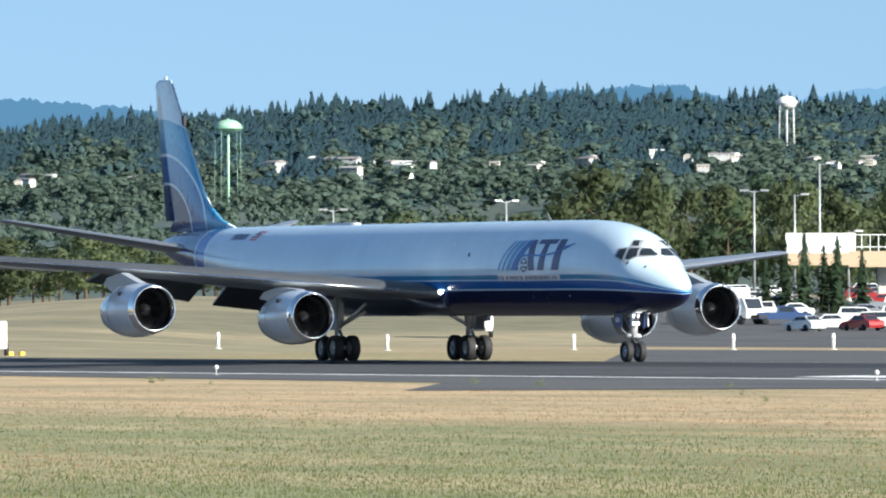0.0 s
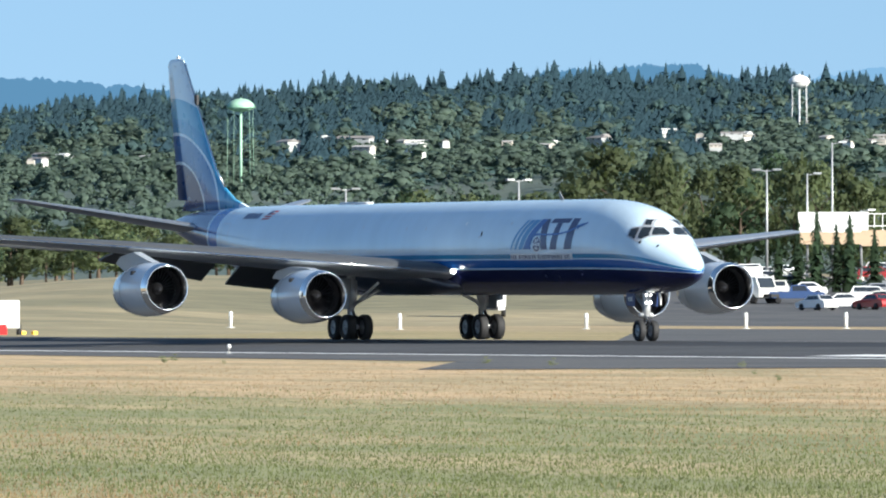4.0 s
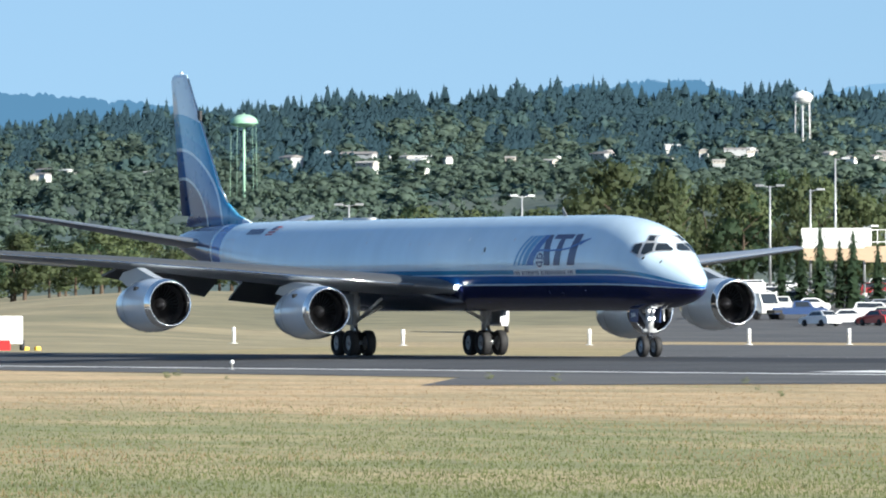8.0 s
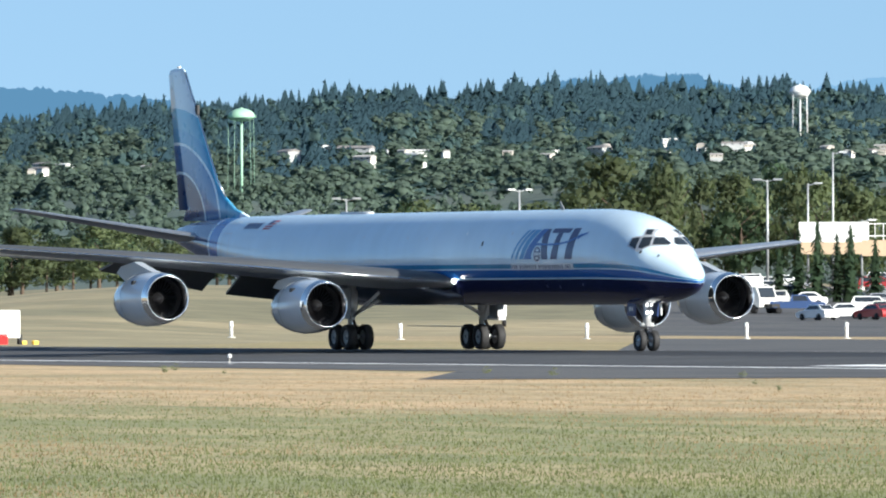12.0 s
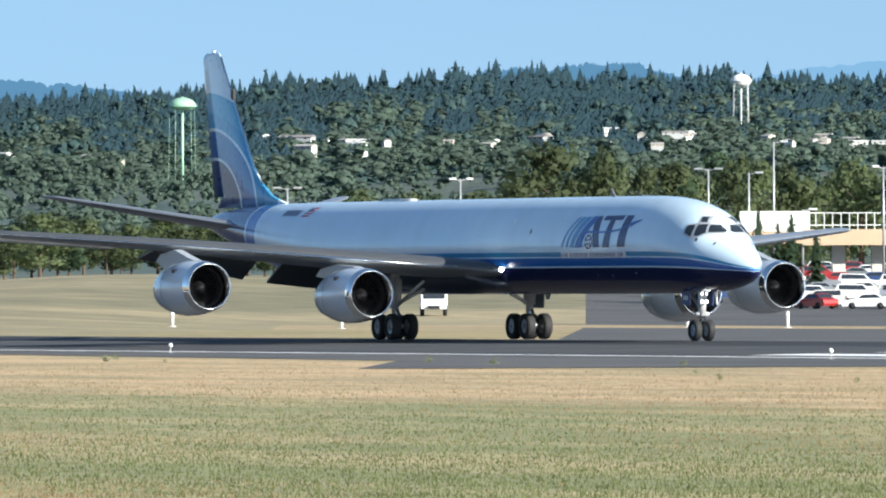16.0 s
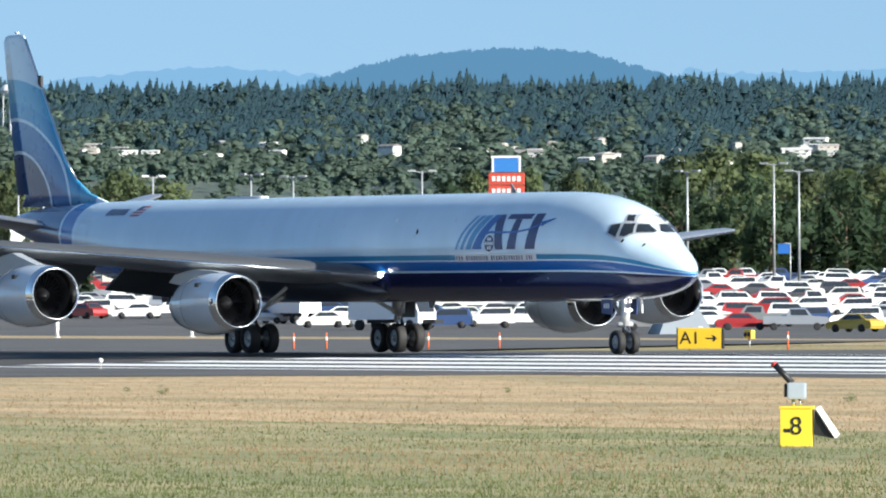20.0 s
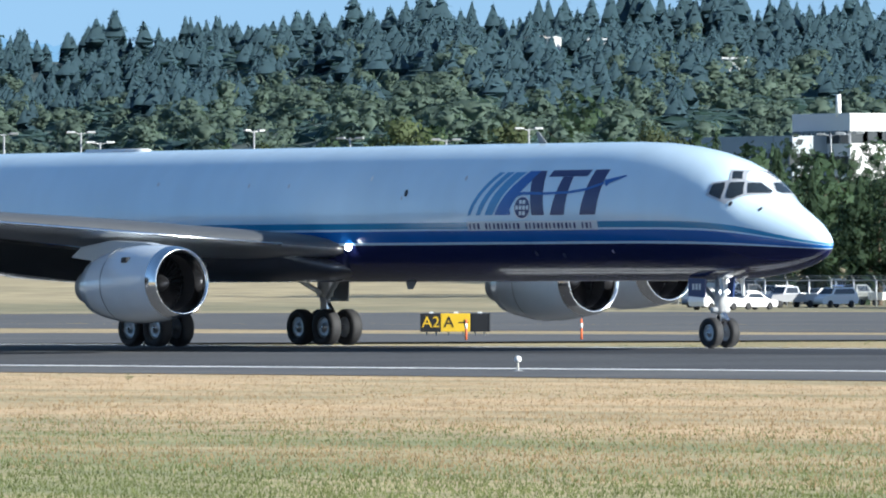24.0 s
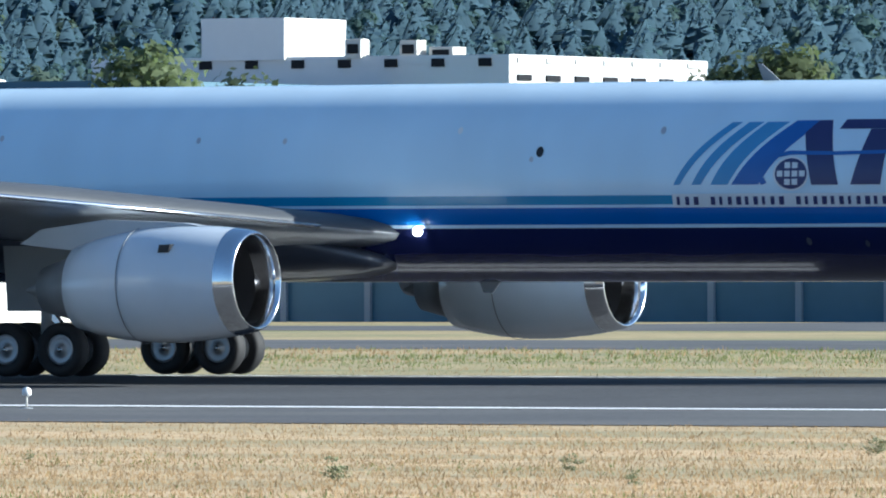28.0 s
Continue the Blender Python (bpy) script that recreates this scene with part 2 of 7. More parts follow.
for y0, y1 in ((C - 6.8, C), (C, C + 6.8)):
    strip("rubber_track", -1200, 400, y0, y1, crown_z(y0) + 0.004, crown_z(y1) + 0.004, m_rubber, "dark rubbered band along the runway's middle", "runway")
for k in range(4):
    for side in (-1, 1):
        a = C + side * (2.2 + 5.1 * k)
        bar(-362, -292, min(a, a + side * 2.6), max(a, a + side * 2.6), "white threshold stripe along the runway")
for k in range(3):
    for side in (-1, 1):
        a = C + side * (9.4 + 4.1 * k)
        bar(-178, -159.8, min(a, a + side * 1.8), max(a, a + side * 2.0), "white touchdown bar on the runway")
for x in (-262, -201, -140, -79, -18):
    bar(x, x + 36.6, C - 0.45, C + 0.45, "white centreline dash on the runway")
m_infield = two_tone("infield_grass", (0.36, 0.275, 0.135), (0.21, 0.2, 0.085), scale=0.05, fine=1.5, low=0.4, high=0.65)
m_verge_grass = two_tone("dusty_dry_grass", (0.4, 0.3, 0.165), (0.29, 0.235, 0.125), scale=0.05, fine=1.5, low=0.4, high=0.65)
m_yellow_line = mat("yellow_paint_line", (0.6, 0.4, 0.03), 0.7, var=0.15)
G = FLAT + 0.012
strip("infield_grass", -1250, -300, 300, 530, G, G, m_verge_grass, "dry tan grass beside the wide taxiway")
strip("infield_grass", -1250, 420, C + 22.9, 300, -0.3, G, m_infield, "dry tufty grass strip beyond the runway")
strip("infield_grass", -300, 420, 300, 342, G, G, m_infield, "dry tufty grass strip beside the taxiway")
strip("infield_grass", -300, 420, 398, 476, G, G, m_infield, "dry grass between taxiway and apron")
strip("infield_grass", -1400, -300, 530, 584, G, G, m_infield, "dry grass along the perimeter fence")
strip("taxiway", -300, 420, 342, 398, G + 0.01, G + 0.01, m_tarmac_old, "grey asphalt parallel taxiway", "taxiway")
field("taxiway", [(x, y, G + 0.01) for x, y in ((-800, 368), (-520, 340), (-300, 300))], [(x, 530, G + 0.01) for x in (-1120, -760, -300)], m_tarmac_old, "wide grey asphalt taxiway", "taxiway")
strip("apron", -300, 420, 476, 600, G + 0.01, G + 0.01, m_tarmac_old, "grey asphalt apron before the hangars", "apron")
strip("taxiway_link", -430, -325, C + 22.9, 300.5, -0.21, G + 0.03, m_tarmac_old, "grey asphalt link between runway and taxiway", "taxiway")
field("taxiway_link", [(-470, C + 22.9, -0.21), (-420, C + 22.9, -0.21)], [(-700, 330, G + 0.03), (-555, 330, G + 0.03)], m_tarmac_old, "broad grey asphalt link between runway and taxiway", "taxiway")
for y, x0, x1 in ((372, -540, -300), (480, -700, -300)):
    strip("taxiway_line", x0, x1, y, y + 0.3, G + 0.02, G + 0.02, m_yellow_line, "yellow painted taxiway centre line", "line")
arc = [(-408 + 34 * math.cos(radians(a)) - 34, 345 + 34 * math.sin(radians(a)), G + 0.02) for a in range(-70, 61, 10)]
field("taxiway_line", arc, [(x - 0.45, y + 0.25, z) for x, y, z in arc], m_yellow_line, "curved yellow painted taxiway line", "line")
strip("far_edge_line", -1200, 400, C + 22.0, C + 22.6, crown_z(C + 22) + 0.008, crown_z(C + 22.6) + 0.008, m_line, "white painted far runway edge line", "line")

# ---- the jet: its own space has x forward, y to its left, z up from the ground, main bogies at x = 0 ----
ROLL = (
    (0, -441.79),
    (12.5, -441.78),
    (14.5, -438.72),
    (15, -436.71),
    (15.5, -434.11),
    (16, -430.81),
    (16.5, -426.79),
    (17, -421.98),
    (17.5, -416.52),
    (18, -410.15),
    (18.5, -402.87),
    (19, -394.79),
    (19.5, -385.81),
    (20, -375.93),
    (20.5, -365.26),
    (21, -353.85),
    (21.5, -341.70),
    (23.5, -289.24),
    (24, -273.30),
    (24.5, -256.50),
    (25, -239.20),
    (25.5, -220.87),
    (26, -201.80),
    (26.5, -182.28),
    (27, -161.74),
    (27.5, -140.65),
    (28, -118.92),
)
# station: x, top, bottom, half width
HULL = ((28.72, 3.02, 2.92, 0.04), (28.6, 3.2, 2.74, 0.22), (28.3, 3.42, 2.56, 0.45), (27.8, 3.72, 2.38, 0.74), (27.2, 4.0, 2.24, 1.0), (26.6, 4.28, 2.14, 1.22),
        (26.2, 4.5, 2.09, 1.34), (25.8, 4.8, 2.05, 1.45), (25.4, 5.08, 2.02, 1.53), (25.0, 5.28, 2.0, 1.6), (24.4, 5.49, 1.98, 1.68), (23.6, 5.68, 1.96, 1.75), (22.6, 5.84, 1.95, 1.81),
        (21.4, 5.95, 1.94, 1.85), (20.0, 6.0, 1.94, 1.865), (14.0, 6.02, 1.94, 1.865), (8.0, 6.02, 1.94, 1.865), (2.0, 6.02, 1.94, 1.865), (-4.0, 6.02, 1.94, 1.865), (-9.0, 6.02, 1.96, 1.865),
        (-12.0, 6.02, 2.1, 1.85), (-15.0, 6.02, 2.45, 1.78), (-18.0, 6.0, 2.95, 1.62), (-20.5, 5.97, 3.45, 1.4), (-23.0, 5.9, 3.98, 1.1), (-25.0, 5.75, 4.42, 0.75), (-26.5, 5.55, 4.75, 0.42), (-27.4, 5.3, 4.95, 0.15))


def hull_at(x):
    r = HULL[::-1]
    xs = [a[0] for a in r]
    return [np.interp(x, xs, [a[k] for a in r]) for k in (1, 2, 3)]


def hull_side(x, z, out=0.0):
    """Half width of the hull at a station and height."""
    t, b, w = hull_at(x)
    u = np.clip((z - (t + b) / 2) / ((t - b) / 2), -0.999, 0.999)
    return w * math.sqrt(1 - u * u) + out


class Nodes:
    """Short hand for sums in a node tree."""

    def __init__(self, m):
        self.t = m.node_tree
        self.co = self.t.nodes.new("ShaderNodeTexCoord")
        s = self.t.nodes.new("ShaderNodeSeparateXYZ")
        self.t.links.new(self.co.outputs["Object"], s.inputs[0])
        self.x, self.y, self.z = s.outputs

    def op(self, kind, *a):
        n = self.t.nodes.new("ShaderNodeMath")
        n.operation = kind
        for i, v in enumerate(a):
            if isinstance(v, (int, float)):
                n.inputs[i].default_value = v
            else:
                self.t.links.new(v, n.inputs[i])
        return n.outputs[0]

    def ramp(self, v, lo, hi, stops):
        n = self.t.nodes.new("ShaderNodeValToRGB")
        n.color_ramp.interpolation = "CONSTANT"
        e = n.color_ramp.elements
        e[0].position, e[0].color = 0, (*stops[0][1], 1)
        e.remove(e[1])
        for at, c in stops[1:]:
            k = e.new((at - lo) / (hi - lo))
            k.color = (*c, 1)
        self.t.links.new(self.op("DIVIDE", self.op("SUBTRACT", v, lo), hi - lo), n.inputs[0])
        return n.outputs[0]

    def mix(self, f, a, b):
        n = self.t.nodes.new("ShaderNodeMix")
        n.data_type = "RGBA"
        for sock, v in ((n.inputs[0], f), (n.inputs[6], a), (n.inputs[7], b)):
            if isinstance(v, (int, float)):
                sock.default_value = v
            elif isinstance(v, tuple):
                sock.default_value = (*v, 1)
            else:
                self.t.links.new(v, sock)
        return n.outputs[2]

    def noise(self, scale, stretch=None):
        n = self.t.nodes.new("ShaderNodeTexNoise")
        n.inputs["Scale"].default_value = scale
        src = self.co.outputs["Object"]
        if stretch:
            mp = self.t.nodes.new("ShaderNodeMapping")
            mp.inputs["Scale"].default_value = stretch
            self.t.links.new(src, mp.inputs[0])
            src = mp.outputs[0]
        self.t.links.new(src, n.inputs["Vector"])
        return n.outputs[0]


# the white holds a painted-in blue from the sky's light
SKYLIT_WHITE, NAVY, BLUE, TEAL, SKY = (0.66, 0.81, 0.92), (0.012, 0.016, 0.075), (0.02, 0.13, 0.44), (0.045, 0.26, 0.47), (0.08, 0.38, 0.72)


def paint(name, color_of, rough=0.22, coat=1.0):
    m = mat(name, SKYLIT_WHITE, rough, var=0, coat=coat)
    n = Nodes(m)
    dirt = n.noise(0.6, (1, 1, 0.25))
    c = color_of(n)
    b = m.node_tree.nodes["Principled BSDF"]
    h = n.t.nodes.new("ShaderNodeHueSaturation")
    n.t.links.new(n.op("ADD", 0.86, n.op("MULTIPLY", dirt, 0.26)), h.inputs["Value"])
    n.t.links.new(c, h.inputs["Color"])
    n.t.links.new(h.outputs[0], b.inputs["Base Color"])
    n.t.links.new(n.op("ADD", rough - 0.06, n.op("MULTIPLY", n.noise(1.7), 0.14)), b.inputs["Roughness"])
    return m


def hull_colour(n):
    # towards the nose the stripes droop and close up
    t = n.op("MINIMUM", n.op("MAXIMUM", n.op("DIVIDE", n.op("SUBTRACT", n.x, 19.5), 9.2), 0.0), 1.0)
    droop = n.op("MULTIPLY", n.op("POWER", t, 3.0), 0.2)
    close = n.op("ADD", 1.0, n.op("MULTIPLY", n.op("POWER", t, 8.0), 2.8))
    z = n.op("ADD", 3.03, n.op("MULTIPLY", n.op("ADD", n.op("SUBTRACT", n.z, 3.03), droop), close))
    band = n.ramp(z, 2.0, 5.0, ((2.0, NAVY), (3.03, SKYLIT_WHITE), (3.1, BLUE), (3.44, SKYLIT_WHITE), (3.49, TEAL), (3.68, SKYLIT_WHITE)))
    tail = n.ramp(n.x, -30.0, -18.0, ((-30.0, (0.03, 0.07, 0.19)), (-20.25, SKYLIT_WHITE), (-20.08, BLUE), (-18.85, SKYLIT_WHITE)))
    return n.mix(n.op("LESS_THAN", n.x, -18.7), band, tail)


def fin_colour(n):
    dz = n.op("SUBTRACT", n.z, 6.2)
    dx = n.op("DIVIDE", n.op("ADD", n.op("ADD", n.x, 26.1), n.op("MULTIPLY", dz, 0.29)), 1.35)
    r = n.op("SQRT", n.op("ADD", n.op("MULTIPLY", dx, dx), n.op("MULTIPLY", dz, dz)))
    return n.ramp(r, 0.0, 7.0, ((0.0, (0.03, 0.075, 0.2)), (1.78, SKYLIT_WHITE), (1.93, (0.02, 0.13, 0.38)), (3.12, SKYLIT_WHITE), (3.28, (0.05, 0.28, 0.54)), (3.9, (0.1, 0.37, 0.6)), (4.85, SKYLIT_WHITE)))


m_hull = paint("hull_paint", hull_colour, 0.22, 0.6)
m_fin = paint("fin_paint", fin_colour, 0.28, 0.5)
m_nacelle = mat("nacelle_paint", (0.66, 0.71, 0.76), 0.25, 0.0, var=0.06, scale=1.2, coat=0.8)
m_lip = mat("polished_lip", (0.86, 0.87, 0.88), 0.1, 1.0, var=0.04)
m_wing = mat("wing_skin", (0.5, 0.52, 0.55), 0.33, 0.75, var=0.1, scale=0.8, fine=0.06)
m_edge = mat("bare_leading_edge", (0.8, 0.81, 0.83), 0.22, 1.0, var=0.06)
m_under = mat("grey_underside", (0.2, 0.21, 0.22), 0.5, 0.2, var=0.15, scale=1.0)
# dirty grey underside paint, darkened further to hold the shade below the wing
m_wing_under = mat("grey_shaded_underside", (0.075, 0.08, 0.088), 0.5, var=0.2, scale=0.8, fine=0.1)
# pylon grey taken darker to paint in the wing's shade on it
m_pylon = mat("shaded_pylon_paint", (0.36, 0.39, 0.42), 0.35, var=0.1, scale=1.2)
m_belly = mat("dark_belly_paint", (0.05, 0.055, 0.075), 0.3, var=0.15, coat=0.4)
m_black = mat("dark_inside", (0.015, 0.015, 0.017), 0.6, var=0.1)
m_blade = mat("fan_blade", (0.1, 0.1, 0.11), 0.35, 0.9, var=0.1)
m_tyre = mat("tyre_rubber", (0.018, 0.018, 0.02), 0.75, var=0.2, scale=4)
m_rim = mat("wheel_rim", (0.42, 0.43, 0.45), 0.4, 0.7, var=0.15, scale=6)
m_strut = mat("strut_paint", (0.55, 0.56, 0.57), 0.4, 0.3, var=0.15, scale=5)
m_steel = mat("bright_steel", (0.7, 0.7, 0.72), 0.25, 1.0, var=0.1)
m_glass = mat("cockpit_glass", (0.02, 0.026, 0.032), 0.06, var=0.1, spec=0.8)
m_frame = mat("window_frame", (0.5, 0.52, 0.55), 0.4, 0.4, var=0.1)
m_navy = mat("navy_paint", (0.03, 0.035, 0.13), 0.3, var=0.1)
m_mid = mat("blue_paint", (0.035, 0.13, 0.42), 0.3, var=0.1)
m_light = mat("light_blue_paint", (0.1, 0.3, 0.56), 0.3, var=0.1)
m_plate = mat("white_plate", (0.74, 0.75, 0.76), 0.3, var=0.06)
m_red = mat("red_paint", (0.5, 0.03, 0.03), 0.4, var=0.1)
m_lamp = glow("landing_lamp", (1.0, 0.95, 0.85), 7.0)
m_lamp_dim = glow("taxi_lamp", (1.0, 0.93, 0.82), 2.5)
m_dkblue = mat("gear_door_paint", (0.02, 0.045, 0.16), 0.35, var=0.1)


def foil(chord, thick, n=14):
    """Outline of an aerofoil, from the trailing edge over the top to the nose and back below: (along, up)."""
    up, low = [], []
    for i in range(n + 1):
        s = 0.5 * (1 + math.cos(math.pi * i / n))
        y = 5 * thick * (0.2969 * math.sqrt(s) - 0.126 * s - 0.3516 * s * s + 0.2843 * s ** 3 - 0.1036 * s ** 4)
        up.append((-s * chord, y * chord * 1.1))
        low.append((-s * chord, -y * chord * 0.8))
    return up + low[::-1][1:-1]


def wing_mesh(name, rows, material, upright=False):
    """rows: leading edge point, chord, thickness."""
    rings = []
    for (x, y, z), chord, thick in rows:
        rings.append([(x + a, y + (b if upright else 0), z + (0 if upright else b)) for a, b in foil(chord, thick)])
    return loft(name, rings, material)


def decal(name, outline, material, side=-1, out=0.006, dz=0.1, dx=0.0):
    """A flat outline of (x, z) laid on the hull's side; dz, dx: how finely it is cut to follow the curve."""
    bm = bmesh.new()
    outline = [p for i, p in enumerate(outline) if p != outline[i - 1]]
    bm.faces.new([bm.verts.new((x, 0, z)) for x, z in outline])
    xs, zs = [p[0] for p in outline], [p[1] for p in outline]
    for k in range(1, int((max(zs) - min(zs)) / dz) + 1):
        bmesh.ops.bisect_plane(bm, geom=bm.verts[:] + bm.edges[:] + bm.faces[:], plane_co=(0, 0, min(zs) + k * dz), plane_no=(0, 0, 1))
    if dx:
        for k in range(1, int((max(xs) - min(xs)) / dx) + 1):
            bmesh.ops.bisect_plane(bm, geom=bm.verts[:] + bm.edges[:] + bm.faces[:], plane_co=(min(xs) + k * dx, 0, 0), plane_no=(1, 0, 0))
    bmesh.ops.triangulate(bm, faces=bm.faces[:])
    for v in bm.verts:
        v.co.y = side * hull_side(v.co.x, v.co.z, out)
        if v.co.x > 24.7 and v.co.z > 4.0:
            v.co += Vector((out * 0.9, 0, out * 1.4))
    bmesh.ops.recalc_face_normals(bm, faces=bm.faces[:])
    return bm_mesh(name, bm, material)


def slab(name, outline, y0, y1, material):
    """An outline of (x, z) with thickness from y0 to y1."""
    n = len(outline)
    v = [(x, y0, z) for x, z in outline] + [(x, y1, z) for x, z in outline]
    f = [tuple(range(n)), tuple(range(2 * n - 1, n - 1, -1))] + [(i, i + n, (i + 1) % n + n, (i + 1) % n) for i in range(n)]
    return mesh(name, v, f, material)


def build_wheel(jet, place, r, w, spin):
    """Tyre and rim on one axle point."""
    wheel = part("wheel", None, jet, at=pose(*place))
    h = w / 2
    tyre = turned("tyre", [(-h * 0.55, r * 0.55), (-h * 0.9, r * 0.62), (-h, r * 0.8), (-h * 0.86, r * 0.95), (-h * 0.5, r), (h * 0.5, r), (h * 0.86, r * 0.95), (h, r * 0.8), (h * 0.9, r * 0.62), (h * 0.55, r * 0.55)], m_tyre, 32, "y")
    part("tyre", tyre, wheel)
    rim = [(-h * 0.7, 0.02), (-h * 0.75, r * 0.14), (-h * 0.45, r * 0.18), (-h * 0.4, r * 0.42), (-h * 0.62, r * 0.56), (h * 0.62, r * 0.56), (h * 0.4, r * 0.42), (h * 0.45, r * 0.18), (h * 0.75, r * 0.14), (h * 0.7, 0.02)]
    hub = part("rim", turned("rim", rim, m_rim, 24, "y"), wheel, "grey metal wheel rim")
    spin.append((wheel, place, r))
    return wheel


def build_engine(jet, x, y, z, wing_z, wing_x):
    """Long cowl with a bright lip, fan, core nozzle and pylon."""
    e = part("engine", None, jet, at=pose(x, y, z, 0, -2.0, 0))
    outer = [(-0.42, 1.075), (-0.9, 1.13), (-1.6, 1.175), (-2.3, 1.165), (-3.0, 1.09), (-3.6, 0.98), (-4.05, 0.87), (-4.07, 0.82), (-3.8, 0.8), (-3.4, 0.8)]
    part("cowl", turned("cowl", outer, m_nacelle, 48), e, "smooth pale grey engine cowl")
    lip = [(-0.55, 0.84), (-0.3, 0.865), (-0.12, 0.89), (-0.03, 0.925), (0.0, 0.955), (-0.03, 0.985), (-0.12, 1.02), (-0.25, 1.05), (-0.42, 1.077)]
    part("inlet_lip", turned("inlet_lip", lip, m_lip, 48), e, "polished bare metal inlet lip")
    # black duct and disc behind the fan paint in the inlet's inner shade
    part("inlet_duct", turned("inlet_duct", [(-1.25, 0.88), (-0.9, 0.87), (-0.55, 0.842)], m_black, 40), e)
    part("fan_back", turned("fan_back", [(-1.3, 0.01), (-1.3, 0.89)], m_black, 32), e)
    part("fan_disc", turned("fan_disc", [(-1.22, 0.02), (-1.22, 0.27), (-1.28, 0.27)], m_blade, 20), e, "dark fan disc")
    v = []
    for rr, tw, dx in ((0.26, 0.1, 0.08), (0.55, 0.07, 0.06), (0.86, 0.05, 0.03)):
        v += [(-1.15 + s * dx, rr * math.cos(s * tw), rr * math.sin(s * tw)) for s in (-1, 1)]
        v += [(-1.165 + s * dx, rr * math.cos(s * tw), rr * math.sin(s * tw)) for s in (1, -1)]
    f = [(4 * k + i, 4 * k + (i + 1) % 4, 4 * k + 4 + (i + 1) % 4, 4 * k + 4 + i) for k in range(2) for i in range(4)] + [(8, 9, 10, 11)]
    blade = mesh("fan_blade", v, f, m_blade)
    for k in range(30):
        part("fan_blade", blade, e, at=pose(0, 0, 0, 12 * k, 0, 0))
    part("spinner", turned("spinner", [(-0.72, 0.005), (-0.78, 0.08), (-0.95, 0.19), (-1.18, 0.27)], m_blade, 20), e)
    part("core_nozzle", turned("core_nozzle", [(-3.6, 0.72), (-4.3, 0.64), (-4.9, 0.47), (-4.88, 0.44), (-4.4, 0.42)], m_under, 32), e)
    part("exhaust_plug", turned("exhaust_plug", [(-4.3, 0.36), (-4.8, 0.3), (-5.4, 0.03)], m_under, 20), e)
    # pylon, carried from the top of the cowl to the wing's lower face
    px, pz = wing_x - x, wing_z - z
    side = [(-0.9, 1.08), (-1.6, 1.22), (px - 0.1, pz + 0.12), (px - 1.6, pz - 0.02), (px - 2.1, pz - 0.3), (-4.0, 0.74), (-3.0, 1.0)]
    part("pylon", slab("pylon", side, -0.19, 0.19, m_pylon), e, "grey engine pylon darkened for shade under the wing")
    sgn = -1 if y < 0 else 1
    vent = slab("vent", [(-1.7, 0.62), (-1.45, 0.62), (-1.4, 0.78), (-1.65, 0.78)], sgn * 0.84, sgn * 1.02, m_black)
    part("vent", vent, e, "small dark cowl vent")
    part("cowl_seam", turned("cowl_seam", [(-2.62, 1.158), (-2.62, 1.168), (-2.6, 1.17), (-2.6, 1.16)], m_under, 48), e)
    return e


